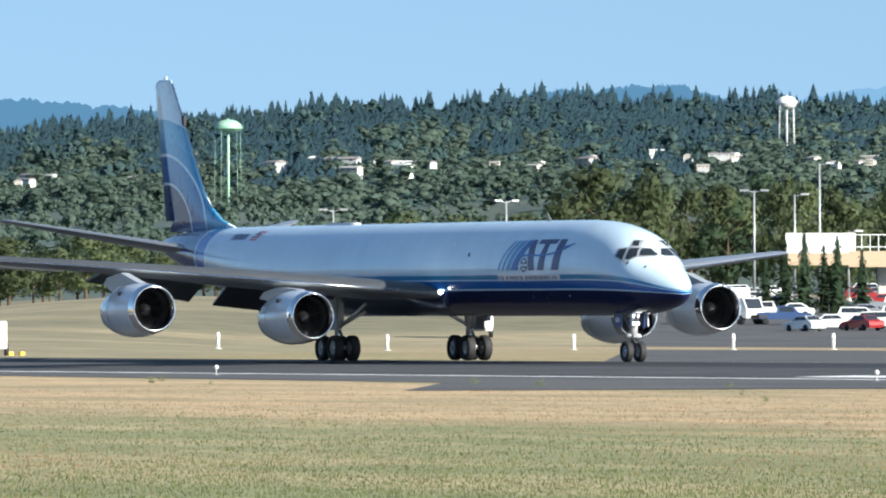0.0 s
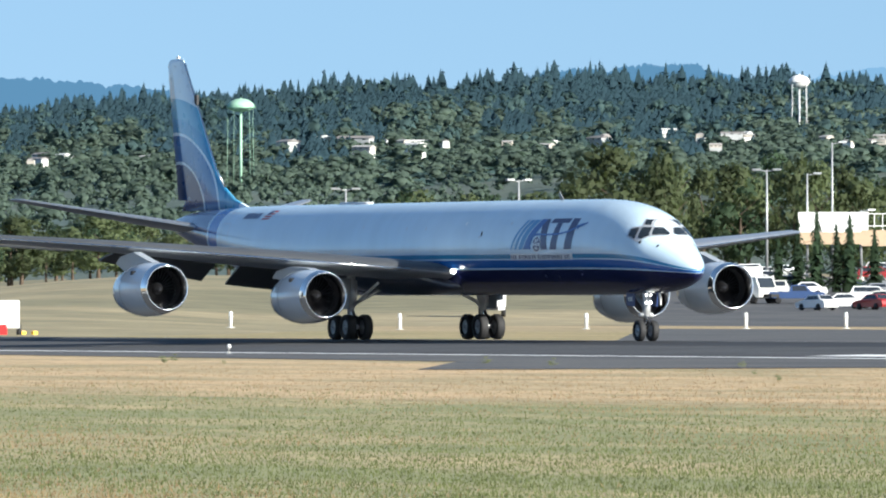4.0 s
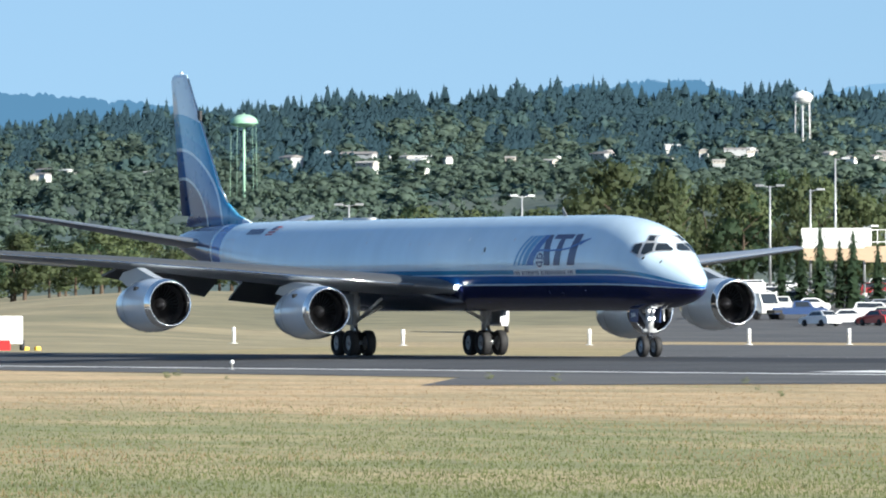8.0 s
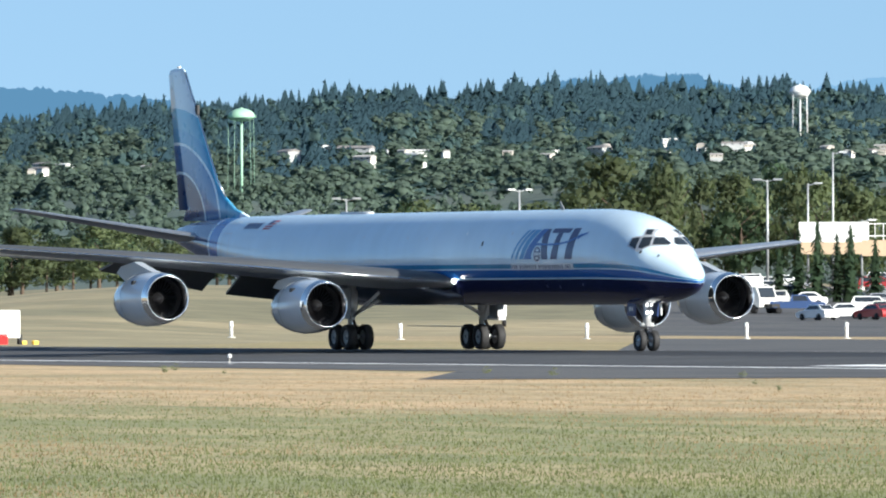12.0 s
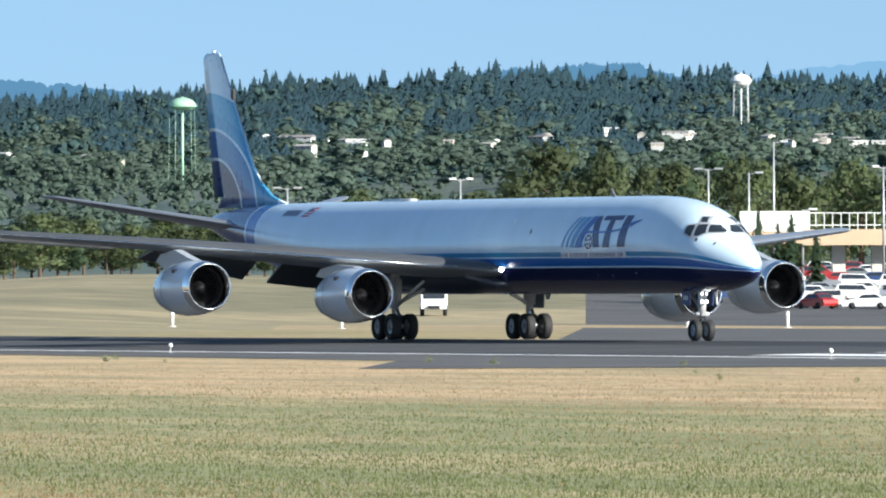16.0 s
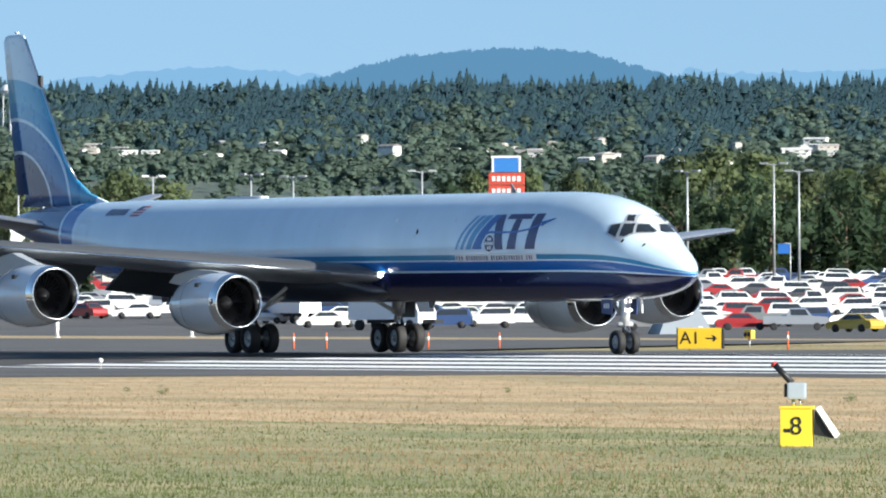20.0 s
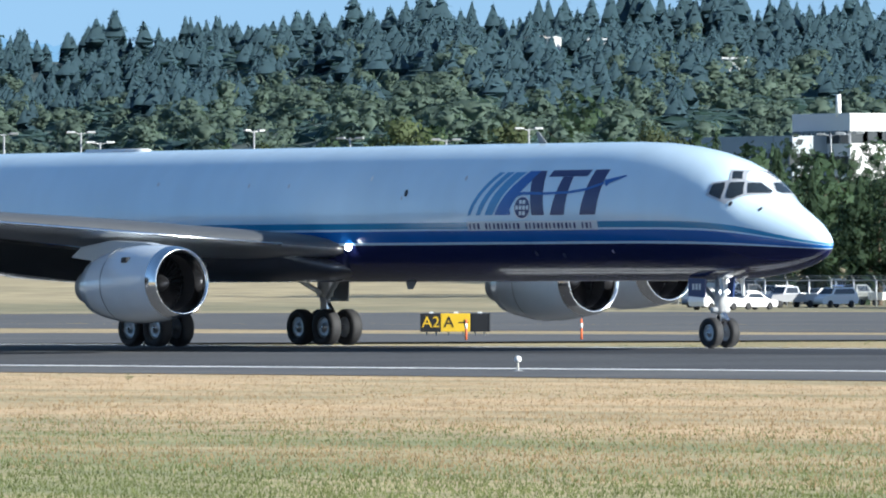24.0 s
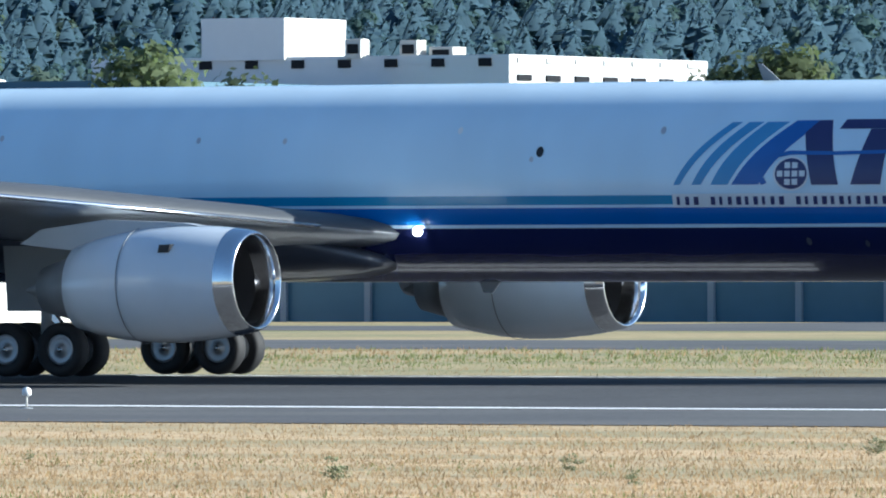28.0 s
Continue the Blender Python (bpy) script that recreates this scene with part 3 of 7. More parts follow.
def build_jet():
    jet = thing("cargo_jet", "white four-engined cargo jet with blue and navy stripes on the runway", "airplane", at=pose(ROLL[0][1], CENTRE, 0))
    spin = []
    # hull
    xs = []
    for a, b in zip(HULL[:-1], HULL[1:]):
        k = max(1, int((a[0] - b[0]) / 0.5)) if a[0] > 19 else 3
        xs += [a[0] + (b[0] - a[0]) * i / k for i in range(k)]
    xs.append(HULL[-1][0])
    rings = []
    for x in xs:
        t, b, w = hull_at(x)
        rings.append([(x, w * math.cos(2 * math.pi * i / 56), (t + b) / 2 + (t - b) / 2 * math.sin(2 * math.pi * i / 56)) for i in range(56)])
    part("fuselage", loft("fuselage", rings, m_hull), jet, "long glossy white fuselage with navy belly and blue stripes")
    # wings
    for s, nm in ((-1, "right"), (1, "left")):
        rows = [((7.9, s * 0.6, 2.85), 12.4, 0.075), ((7.45, s * 1.75, 2.95), 11.8, 0.075), ((6.55, s * 3.2, 3.08), 10.6, 0.085), ((4.2, s * 7.7, 3.48), 8.1, 0.105), ((0.3, s * 13.5, 4.05), 5.4, 0.105), ((-6.0, s * 21.6, 4.72), 2.6, 0.1), ((-6.9, s * 22.2, 4.77), 1.7, 0.07)]
        skin = wing_mesh("wing", rows, m_wing)
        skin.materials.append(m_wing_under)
        # downward faces take the shade-darkened grey
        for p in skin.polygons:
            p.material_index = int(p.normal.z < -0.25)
        wing = part("wing", skin, jet, "swept bare-metal wing with a grey underside darkened for shade")
        edge = [((x + 0.03, y, z), c * 0.05 + 0.02, th * 2.9) for (x, y, z), c, th in rows[2:-1]]
        part("leading_edge", wing_mesh("leading_edge", edge, m_edge), wing, "polished wing leading edge")
        for k, (ya, yb) in enumerate(((8.3, 12.8), (2.3, 7.2), (14.4, 20.5))):
            def te(y):
                Y = [abs(r[0][1]) for r in rows]
                return np.interp(y, Y, [r[0][0] - r[1] for r in rows]), np.interp(y, Y, [r[0][2] for r in rows])
            (xa, za), (xb, zb) = te(ya), te(yb)
            da, db = ((0.85, 0.4), (0.95, 0.9), (0.1, 0.1))[k]       # how far each end hangs down, set for take-off
            v = [(xa + 1.0, s * ya, za - 0.1), (xb + 1.0, s * yb, zb - 0.1), (xb - 0.6, s * yb, zb - db), (xa - 0.6, s * ya, za - da)]
            v += [(x, y, z - 0.1) for x, y, z in v]
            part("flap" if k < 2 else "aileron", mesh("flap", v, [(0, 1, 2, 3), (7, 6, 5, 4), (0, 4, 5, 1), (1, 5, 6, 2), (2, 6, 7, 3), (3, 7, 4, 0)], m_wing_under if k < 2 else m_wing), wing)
        root = [((7.4, s * 0.3, 2.3), 12.5, 0.07), ((7.0, s * 1.6, 2.35), 12.0, 0.08), ((5.6, s * 2.5, 2.75), 9.5, 0.06)]
        part("root_fairing", wing_mesh("root_fairing", root, m_belly), wing, "grey fairing where wing meets fuselage")
        build_engine(jet, 7.72, s * 7.7, 1.97, 3.2, 4.4)
        build_engine(jet, 4.0, s * 13.54, 2.3, 3.85, 0.8)
        # landing lamp in the root
        lamp = part("landing_light", turned("landing_light", [(0.03, 0.001), (0.0, 0.1), (-0.08, 0.1)], m_lamp, 20), jet, "bright lit landing lamp", at=pose(8.1, s * 1.88, 2.98, 0, 0, s * 40))
        part("lamp_rim", turned("lamp_rim", [(-0.02, 0.1), (0.0, 0.11), (-0.08, 0.12)], m_steel, 20), lamp)
        # tailplane
        tp = [((-21.3, s * 0.3, 4.95), 5.4, 0.09), ((-22.2, s * 1.2, 5.1), 4.9, 0.09), ((-28.0, s * 7.1, 6.33), 1.9, 0.09), ((-28.5, s * 7.4, 6.4), 1.1, 0.06)]
        part("tailplane", wing_mesh("tailplane", tp, m_wing), jet, "swept metal tailplane")
        # main gear
        gy = s * 3.175
        part("main_strut", tube("main_strut", (0.05, gy, 0.75), (0.1, gy, 3.0), 0.15, 0.19, m_strut, 16), jet, "grey main gear strut")
        part("strut_sleeve", tube("strut_sleeve", (0.05, gy, 1.5), (0.1, gy, 2.6), 0.26, 0.26, m_strut, 16), jet)
        part("side_brace", tube("side_brace", (0.1, gy, 1.5), (0.1, s * 1.4, 2.4), 0.08, 0.08, m_strut, 10), jet)
        part("drag_brace", tube("drag_brace", (0.1, gy, 1.4), (1.9, gy - s * 0.5, 2.5), 0.07, 0.07, m_strut, 10), jet)
        part("bogie_beam", tube("bogie_beam", (-0.72, gy, 0.58), (0.72, gy, 0.58), 0.11, 0.11, m_strut, 12), jet)
        part("torque_link", slab("torque_link", [(0.1, 0.75), (0.45, 1.05), (0.15, 1.4), (0.1, 1.25), (0.32, 1.05), (0.05, 0.88)], gy - 0.08, gy + 0.08, m_steel), jet)
        part("gear_door", slab("gear_door", [(-0.7, 1.35), (0.75, 1.35), (0.85, 2.7), (-0.8, 2.7)], gy + s * 0.34, gy + s * 0.38, m_under), jet, "grey main gear door")
        for ax in (-0.66, 0.66):
            part("axle", tube("axle", (ax, gy - 0.55, 0.56), (ax, gy + 0.55, 0.56), 0.06, 0.06, m_steel, 10), jet)
            for wy in (-0.4, 0.4):
                build_wheel(jet, (ax, gy + wy, 0.56), 0.56, 0.4, spin)
    # fin, with its fillet and the rudder
    fin = [((-18.0, 0, 5.85), 8.5, 0.05), ((-20.2, 0, 6.35), 5.9, 0.075), ((-21.4, 0, 6.9), 4.9, 0.09), ((-22.4, 0, 7.7), 4.2, 0.1), ((-26.1, 0, 12.7), 1.75, 0.1), ((-26.3, 0, 12.87), 1.45, 0.07)]
    part("fin", wing_mesh("fin", fin, m_fin, True), jet, "tall swept fin in white and blue arcs")
    edge = [((x + 0.02, y, z), 0.16 + 0.02 * c, 0.55 * th) for (x, y, z), c, th in ((p, c, t) for p, c, t in fin[2:-1])]
    part("fin_edge", wing_mesh("fin_edge", [(p, c, 0.42) for p, c, t in edge], m_edge, True), jet, "bare metal leading edge of the fin")
    rud = [((-25.8, 0, 6.35), 1.1, 0.2), ((-27.62, 0, 12.6), 0.5, 0.14), ((-27.65, 0, 12.8), 0.3, 0.1)]
    part("rudder", wing_mesh("rudder", rud, m_fin, True), jet)
    part("fin_aerial", box("fin_aerial", (0.3, 0.12, 0.45), m_black, (-24.75, 0, 10.95), 0.03), jet)
    part("tail_lamp", box("tail_lamp", (0.25, 0.1, 0.08), m_plate, (-26.9, 0, 12.95), 0.02), jet)
    for x, z in ((-6.5, 6.03),):
        part("top_fairing", loft("top_fairing", [[(x + 1.7 * c, 0.25 * w, z - 0.1), (x + 1.7 * c, 0.2 * w, z + 0.07 * w), (x + 1.7 * c, -0.2 * w, z + 0.07 * w), (x + 1.7 * c, -0.25 * w, z - 0.1)] for c, w in ((1, 0.3), (0.8, 1), (-0.8, 1), (-1, 0.3))], m_plate), jet)
    part("blade_aerial", slab("blade_aerial", [(15.5, 5.98), (15.05, 6.36), (14.95, 6.36), (15.1, 5.98)], -0.02, 0.02, m_under), jet)
    part("blade_aerial", slab("blade_aerial", [(9.0, 1.96), (8.8, 1.72), (8.6, 1.72), (8.5, 1.96)], -0.03, 0.03, m_under), jet)
    # nose gear
    gx = 23.62
    part("nose_strut", tube("nose_strut", (gx, 0, 0.45), (gx + 0.1, 0, 2.1), 0.1, 0.13, m_steel, 16), jet, "bright nose gear strut")
    part("strut_sleeve", tube("strut_sleeve", (gx + 0.03, 0, 1.0), (gx + 0.1, 0, 2.0), 0.17, 0.19, m_strut, 16), jet)
    part("nose_brace", tube("nose_brace", (gx + 0.05, 0, 1.2), (gx - 1.0, 0, 2.0), 0.07, 0.07, m_strut, 10), jet)
    part("steering_link", slab("steering_link", [(gx + 0.1, 0.6), (gx + 0.42, 0.8), (gx + 0.15, 1.1), (gx + 0.12, 0.98), (gx + 0.28, 0.8), (gx + 0.08, 0.68)], -0.07, 0.07, m_steel), jet)
    part("steering_collar", tube("steering_collar", (gx + 0.04, -0.3, 1.1), (gx + 0.04, 0.3, 1.1), 0.09, 0.09, m_strut, 10), jet)
    part("axle", tube("axle", (gx, -0.42, 0.44), (gx, 0.42, 0.44), 0.05, 0.05, m_steel, 10), jet)
    for s in (-1, 1):
        build_wheel(jet, (gx, s * 0.3, 0.44), 0.44, 0.3, spin)
        door = part("nose_gear_door", slab("nose_gear_door", [(gx - 0.75, 1.5), (gx + 0.0, 1.45), (gx + 0.05, 2.0), (gx - 0.75, 2.02)], s * 0.5, s * 0.55, m_dkblue), jet, "dark blue nose gear door")
        bars = []
        for k in range(3):
            bars += [(gx - 0.56 + k * 0.15, s * 0.556, 1.68), (gx - 0.46 + k * 0.15, s * 0.556, 1.68), (gx - 0.46 + k * 0.15, s * 0.556, 1.86), (gx - 0.56 + k * 0.15, s * 0.556, 1.86)]
        part("number_bar", mesh("number_bar", bars, [(0, 1, 2, 3), (4, 5, 6, 7), (8, 9, 10, 11)], m_plate), door)
        part("small_door", slab("small_door", [(gx + 0.6, 1.5), (gx + 0.7, 1.5), (gx + 0.66, 2.0), (gx + 0.5, 2.02)], s * 0.36, s * 0.4, m_plate), jet, "thin white door edge")
        for r, y, z in ((0.045, 0.1, 1.93), (0.07, 0.1, 1.62)):
            part("taxi_light", turned("taxi_light", [(0.02, 0.001), (0.0, r), (-0.1, r * 0.8)], m_lamp_dim, 14), jet, "lit taxi lamp on the nose gear", at=pose(gx + 0.28, s * y, z))
        # cockpit panes
        part("window_surround", decal("window_surround", [(24.84, 4.39), (24.83, 4.75), (25.28, 4.83), (25.03, 5.13), (25.33, 5.12), (25.62, 4.82), (25.82, 4.775), (26.33, 4.41), (25.97, 4.38), (25.58, 4.14)], m_frame, s, 0.006, 0.05, 0.06), jet, "grey metal surround of the cockpit windows")
        for nm, o in (("side_pane", [(24.94, 4.42), (24.93, 4.71), (25.23, 4.76), (25.33, 4.6), (25.4, 4.26)]),
                      ("sliding_pane", [(25.53, 4.31), (25.37, 4.755), (25.64, 4.77), (25.9, 4.42), (25.73, 4.285)]),
                      ("front_side_pane", [(25.96, 4.44), (25.72, 4.74), (25.86, 4.74), (26.27, 4.45)]),
                      ("eyebrow_pane", [(25.32, 4.87), (25.12, 5.08), (25.31, 5.07), (25.53, 4.85)])):
            part(nm, decal(nm, o, m_glass, s, 0.012, 0.05, 0.06), jet, "dark cockpit window pane")
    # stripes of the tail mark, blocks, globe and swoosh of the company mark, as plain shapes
    def px(a, b):
        return 14.0 + (a - 795) / 71.7, 1.914 + (515 - b) / 84.0
    def curve(a, b, w0, w1, bow):
        pts = []
        for side in (0, 1):
            for i in range(9):
                t = i / 8 if side == 0 else 1 - i / 8
                w = w0 + (w1 - w0) * t
                pts.append(px(a[0] + (b[0] - a[0]) * t - bow * math.sin(math.pi * t) + side * w, a[1] + (b[1] - a[1]) * t))
        return pts
    for s in (-1, 1):
        for a, b, w0, w1, m in (((795, 349), (880, 243), 11, 17, m_light), ((825, 349), (908, 243), 15, 24, m_light), ((856, 349), (938, 243), 28, 36, m_light), ((890, 349), (985, 241), 44, 46, m_mid)):
            part("stripe", decal("stripe", curve(a, b, w0, w1, 10), m, s), jet, "slanted blue stripe")
        for o in ([(1003, 262), (1022, 241), (1043, 241), (1063, 350), (1020, 350)], [(1057, 256), (1065, 240), (1197, 240), (1190, 256)], [(1108, 256.5), (1143, 256.5), (1131, 350), (1083, 350)], [(1209, 240), (1256, 240), (1238, 350), (1184, 350)]):
            part("mark_block", decal("mark_block", [px(*p) for p in o], m_navy, s, 0.007), jet, "slanted navy block")
        ring = [(26 * math.cos(a), 26 * math.sin(a)) for a in np.linspace(0, 2 * math.pi, 28)[:-1]]
        part("globe_plate", decal("globe_plate", [px(987 + u * 1.12, 331 + v * 1.12) for u, v in ring], m_plate, s, 0.009), jet)
        part("globe", decal("globe", [px(987 + u, 331 + v) for u, v in ring], m_navy, s, 0.012), jet, "navy globe with white lines")
        for k in range(4):
            for j in range(3):
                u0, v0 = (k - 2) * 12 + 1.5, (j - 1.5) * 14 + 2
                cells = [(u0, v0), (u0 + 9, v0), (u0 + 9, v0 + 10), (u0, v0 + 10)]
                if max(math.hypot(*p) for p in cells) < 25:
                    part("globe_cell", decal("globe_cell", [px(987 + u, 331 + v) for u, v in cells], m_plate, s, 0.015), jet)
        sw = [(940, 350), (928, 335), (926, 318), (945, 300), (985, 292), (1060, 294), (1140, 292), (1200, 285), (1255, 270)]
        lo = [(1255, 276), (1200, 291), (1140, 298), (1060, 300), (985, 299), (952, 307), (938, 320), (941, 334), (948, 346)]
        part("swoosh", decal("swoosh", [px(*p) for p in sw + lo], m_mid, s, 0.018), jet, "thin blue swoosh")
        part("swoosh_tip", decal("swoosh_tip", [px(*p) for p in ((1252, 266), (1320, 254), (1322, 257), (1272, 274), (1264, 282), (1260, 276))], m_mid, s, 0.018), jet)
        part("name_plate", decal("name_plate", [px(*p) for p in ((793, 364), (1243, 364), (1243, 387), (793, 387))], m_plate, s, 0.005), jet)
        gap = {3, 13, 27}
        for k in range(31):
            if k in gap:
                continue
            u, wd = 800 + k * 13.9, 5.0 + 3.0 * ((k * 7) % 5) / 4
            part("name_bar", decal("name_bar", [px(u, 383), px(u + wd, 383), px(u + wd, 369), px(u, 369)], m_navy, s, 0.011), jet)
        # flag, registration as bars, small fittings
        part("flag", decal("flag", [(-14.05, 5.38), (-13.25, 5.38), (-12.95, 5.78), (-13.75, 5.78)], m_red, s, 0.008), jet, "small red, white and blue flag")
        for k in range(3):
            part("flag_bar", decal("flag_bar", [(-14.0 + 0.085 * k, 5.44 + 0.11 * k), (-13.2 + 0.085 * k, 5.44 + 0.11 * k), (-13.16 + 0.085 * k, 5.49 + 0.11 * k), (-13.96 + 0.085 * k, 5.49 + 0.11 * k)], m_plate, s, 0.012), jet)
        part("flag_corner", decal("flag_corner", [(-13.9, 5.6), (-13.5, 5.6), (-13.36, 5.78), (-13.75, 5.78)], m_navy, s, 0.016), jet)
        for k in range(6):
            part("registration_bar", decal("registration_bar", [(-16.3 + 0.3 * k, 5.42), (-16.08 + 0.3 * k, 5.42), (-16.0 + 0.3 * k, 5.68), (-16.22 + 0.3 * k, 5.68)], m_navy, s, 0.008), jet)
        for o in ([(-18.3, 4.1), (-17.3, 4.1), (-17.3, 4.14), (-18.3, 4.14)], [(-18.3, 5.2), (-17.3, 5.2), (-17.3, 5.24), (-18.3, 5.24)], [(-18.3, 4.14), (-18.26, 4.14), (-18.26, 5.2), (-18.3, 5.2)], [(-17.34, 4.14), (-17.3, 4.14), (-17.3, 5.2), (-17.34, 5.2)]):
            part("door_outline", decal("door_outline", o, m_frame, s, 0.008), jet)
        for x, z, r, m in ((10.9, 4.58, 0.085, m_black), (10.72, 4.43, 0.045, m_frame), (8.95, 5.03, 0.06, m_plate), (2.79, 4.87, 0.05, m_frame), (4.86, 4.84, 0.05, m_frame), (13.66, 5.0, 0.06, m_frame), (-2.0, 4.95, 0.05, m_frame), (25.75, 4.13, 0.055, m_black), (26.6, 3.98, 0.04, m_black), (16.9, 2.75, 0.06, m_belly), (18.2, 2.7, 0.05, m_belly), (20.6, 2.8, 0.035, m_frame)):
            part("skin_fitting", decal("skin_fitting", [(x + r * math.cos(a), z + 1.3 * r * math.sin(a)) for a in np.linspace(0, 2 * math.pi, 13)[:-1]], m, s, 0.012), jet)
    return jet, spin


JET, SPIN = build_jet()

# ---- woods on the ridge ----
rng = np.random.default_rng(7)
# these five foliage colours are lifted and blued to paint in haze
m_fir = mat("hazed_ridge_fir", (0.078, 0.135, 0.165), 0.85, var=0.25, scale=0.02, island=0.0, spec=0.2)
m_fir_far = mat("hazed_far_fir", (0.064, 0.118, 0.148), 0.9, var=0.3, scale=0.015, spec=0.1)
m_scrub = mat("hazed_scrub", (0.08, 0.13, 0.128), 0.9, var=0.45, scale=0.02, spec=0.1)
m_fir_haze = mat("hazed_butte_fir", (0.106, 0.175, 0.225), 0.9, var=0.3, scale=0.015, spec=0.1)
m_leaf_far = mat("hazed_leaves", (0.118, 0.162, 0.13), 0.85, var=0.4, scale=0.012, spec=0.1)
m_leaf = mat("broad_leaves", (0.118, 0.148, 0.072), 0.7, var=0.3, scale=0.4, fine=0.15, spec=0.25, obj=0.3)
m_needle = mat("needles", (0.05, 0.082, 0.045), 0.75, var=0.3, scale=0.4, fine=0.15, spec=0.2, obj=0.25)
m_bark = mat("bark", (0.09, 0.065, 0.045), 0.9, var=0.3, scale=3.0, bump=0.4)
# black surface with a blue glow: haze over the far hills, painted in
m_haze_hill = glow("haze_glow_hill", (0.075, 0.155, 0.235), 0.9)
m_haze_hill.node_tree.nodes["Principled BSDF"].inputs["Base Color"].default_value = (0, 0, 0, 1)
m_haze_hill.node_tree.nodes["Principled BSDF"].inputs["Specular IOR Level"].default_value = 0.0


# paler glow standing in for the deeper haze over the range
m_haze_range = glow("haze_glow_range", (0.135, 0.235, 0.33), 1.0)
m_haze_range.node_tree.nodes["Principled BSDF"].inputs["Base Color"].default_value = (0, 0, 0, 1)
m_haze_range.node_tree.nodes["Principled BSDF"].inputs["Specular IOR Level"].default_value = 0.0


def leafy(m, share, gaps=0.4, tint=(1.05, 1.1, 0.9)):
    """Lets part of the light pass through the leaves."""
    nt = m.node_tree
    b, out = nt.nodes["Principled BSDF"], nt.nodes["Material Output"]
    t, mx = nt.nodes.new("ShaderNodeBsdfTranslucent"), nt.nodes.new("ShaderNodeMixShader")
    mul = nt.nodes.new("ShaderNodeMix")
    mul.data_type, mul.blend_type = "RGBA", "MULTIPLY"
    mul.inputs[0].default_value = 1.0
    mul.inputs[7].default_value = (*tint, 1)
    if b.inputs["Base Color"].links:
        nt.links.new(b.inputs["Base Color"].links[0].from_socket, mul.inputs[6])
    else:
        mul.inputs[6].default_value = b.inputs["Base Color"].default_value
    nt.links.new(mul.outputs[2], t.inputs[0])
    mx.inputs[0].default_value = share
    nt.links.new(b.outputs[0], mx.inputs[1])
    nt.links.new(t.outputs[0], mx.inputs[2])
    if not gaps:
        nt.links.new(mx.outputs[0], out.inputs[0])
        return
    # between the needles and leaves of a spray there are gaps
    gap, thin = nt.nodes.new("ShaderNodeBsdfTransparent"), nt.nodes.new("ShaderNodeMixShader")
    thin.inputs[0].default_value = gaps
    nt.links.new(mx.outputs[0], thin.inputs[1])
    nt.links.new(gap.outputs[0], thin.inputs[2])
    nt.links.new(thin.outputs[0], out.inputs[0])


for m_, share_, gaps_ in ((m_fir, 0.42, 0.0), (m_fir_far, 0.42, 0.0), (m_fir_haze, 0.42, 0.0), (m_scrub, 0.42, 0.0), (m_leaf_far, 0.45, 0.0), (m_leaf, 0.48, 0.12), (m_needle, 0.4, 0.15)):
    leafy(m_, share_, gaps_)


def faced(V, F, N):
    """Winds each face to its outward normal; returns places, faces, normals."""
    N = N / np.linalg.norm(N, axis=1, keepdims=True)
    a, b, d = V[F[:, 0]], V[F[:, 1]], V[F[:, -1]]
    back = (np.cross(b - a, d - a) * N[F[:, 0]]).sum(1) < 0
    F = F.copy()
    F[back] = F[back][:, ::-1]
    return V, F, N


def crown_shape(count, size, seed, base=0.25, lobes=7):
    """Leaf sprays scattered over the shells of several lobes: quads in a tree one high."""
    g = np.random.default_rng(seed)
    cs = []
    for i in range(lobes):
        a, h = g.uniform(0, 6.28), g.uniform(0, 1)
        rad = (0.2 if lobes < 16 else 0.27) * math.sin(math.pi * (0.15 + 0.8 * h)) * g.uniform(0.4, 1.3)
        cs.append((rad * math.cos(a), rad * math.sin(a), base + 0.12 + h * (0.78 - base), g.uniform(0.13, 0.22) * (1 if lobes < 16 else 0.7)))
    cs = np.array(cs)[np.arange(count) % lobes]

    def unit(v):
        return v / np.linalg.norm(v, axis=1, keepdims=True)

    n = unit(g.normal(size=(count, 3)))
    c = cs[:, :3] + n * (cs[:, 3] * g.uniform(0.55, 1.08, count))[:, None] * np.array([1, 1, 0.9])
    u = unit(np.cross(n + g.normal(size=(count, 3)) * 0.6, g.normal(size=(count, 3))))
    w = unit(np.cross(n + g.normal(size=(count, 3)) * 0.5, u))
    s = (size * g.uniform(0.6, 1.4, count))[:, None]
    V = np.stack([c - u * s, c - w * s * 0.7, c + u * s, c + w * s * 0.7], 1).reshape(-1, 3)
    N = (n + (c - np.array([0, 0, 0.5])) * 0.8 + np.array([0, 0, 0.35]) + g.normal(size=(count, 3)) * 0.2).repeat(4, 0)
    return faced(V, np.arange(4 * count).reshape(-1, 4), N)


def scatter(shapes, pts, heights, widths, name):
    """One joined mesh of many trees."""
    Vs, Fs, Ns, o = [], [], [], 0
    for i, (p, h, w) in enumerate(zip(pts, heights, widths)):
        V, F, N = shapes[i % len(shapes)]
        a = rng.uniform(0, 6.28)
        c, s = math.cos(a), math.sin(a)
        Q = np.stack([(V[:, 0] * c - V[:, 1] * s) * w, (V[:, 0] * s + V[:, 1] * c) * w, V[:, 2] * h], 1) + p
        Vs.append(Q)
        Ns.append(np.stack([N[:, 0] * c - N[:, 1] * s, N[:, 0] * s + N[:, 1] * c, N[:, 2]], 1))
        Fs.append(F + o)
        o += len(V)
    return np.concatenate(Vs), np.concatenate(Fs), np.concatenate(Ns)


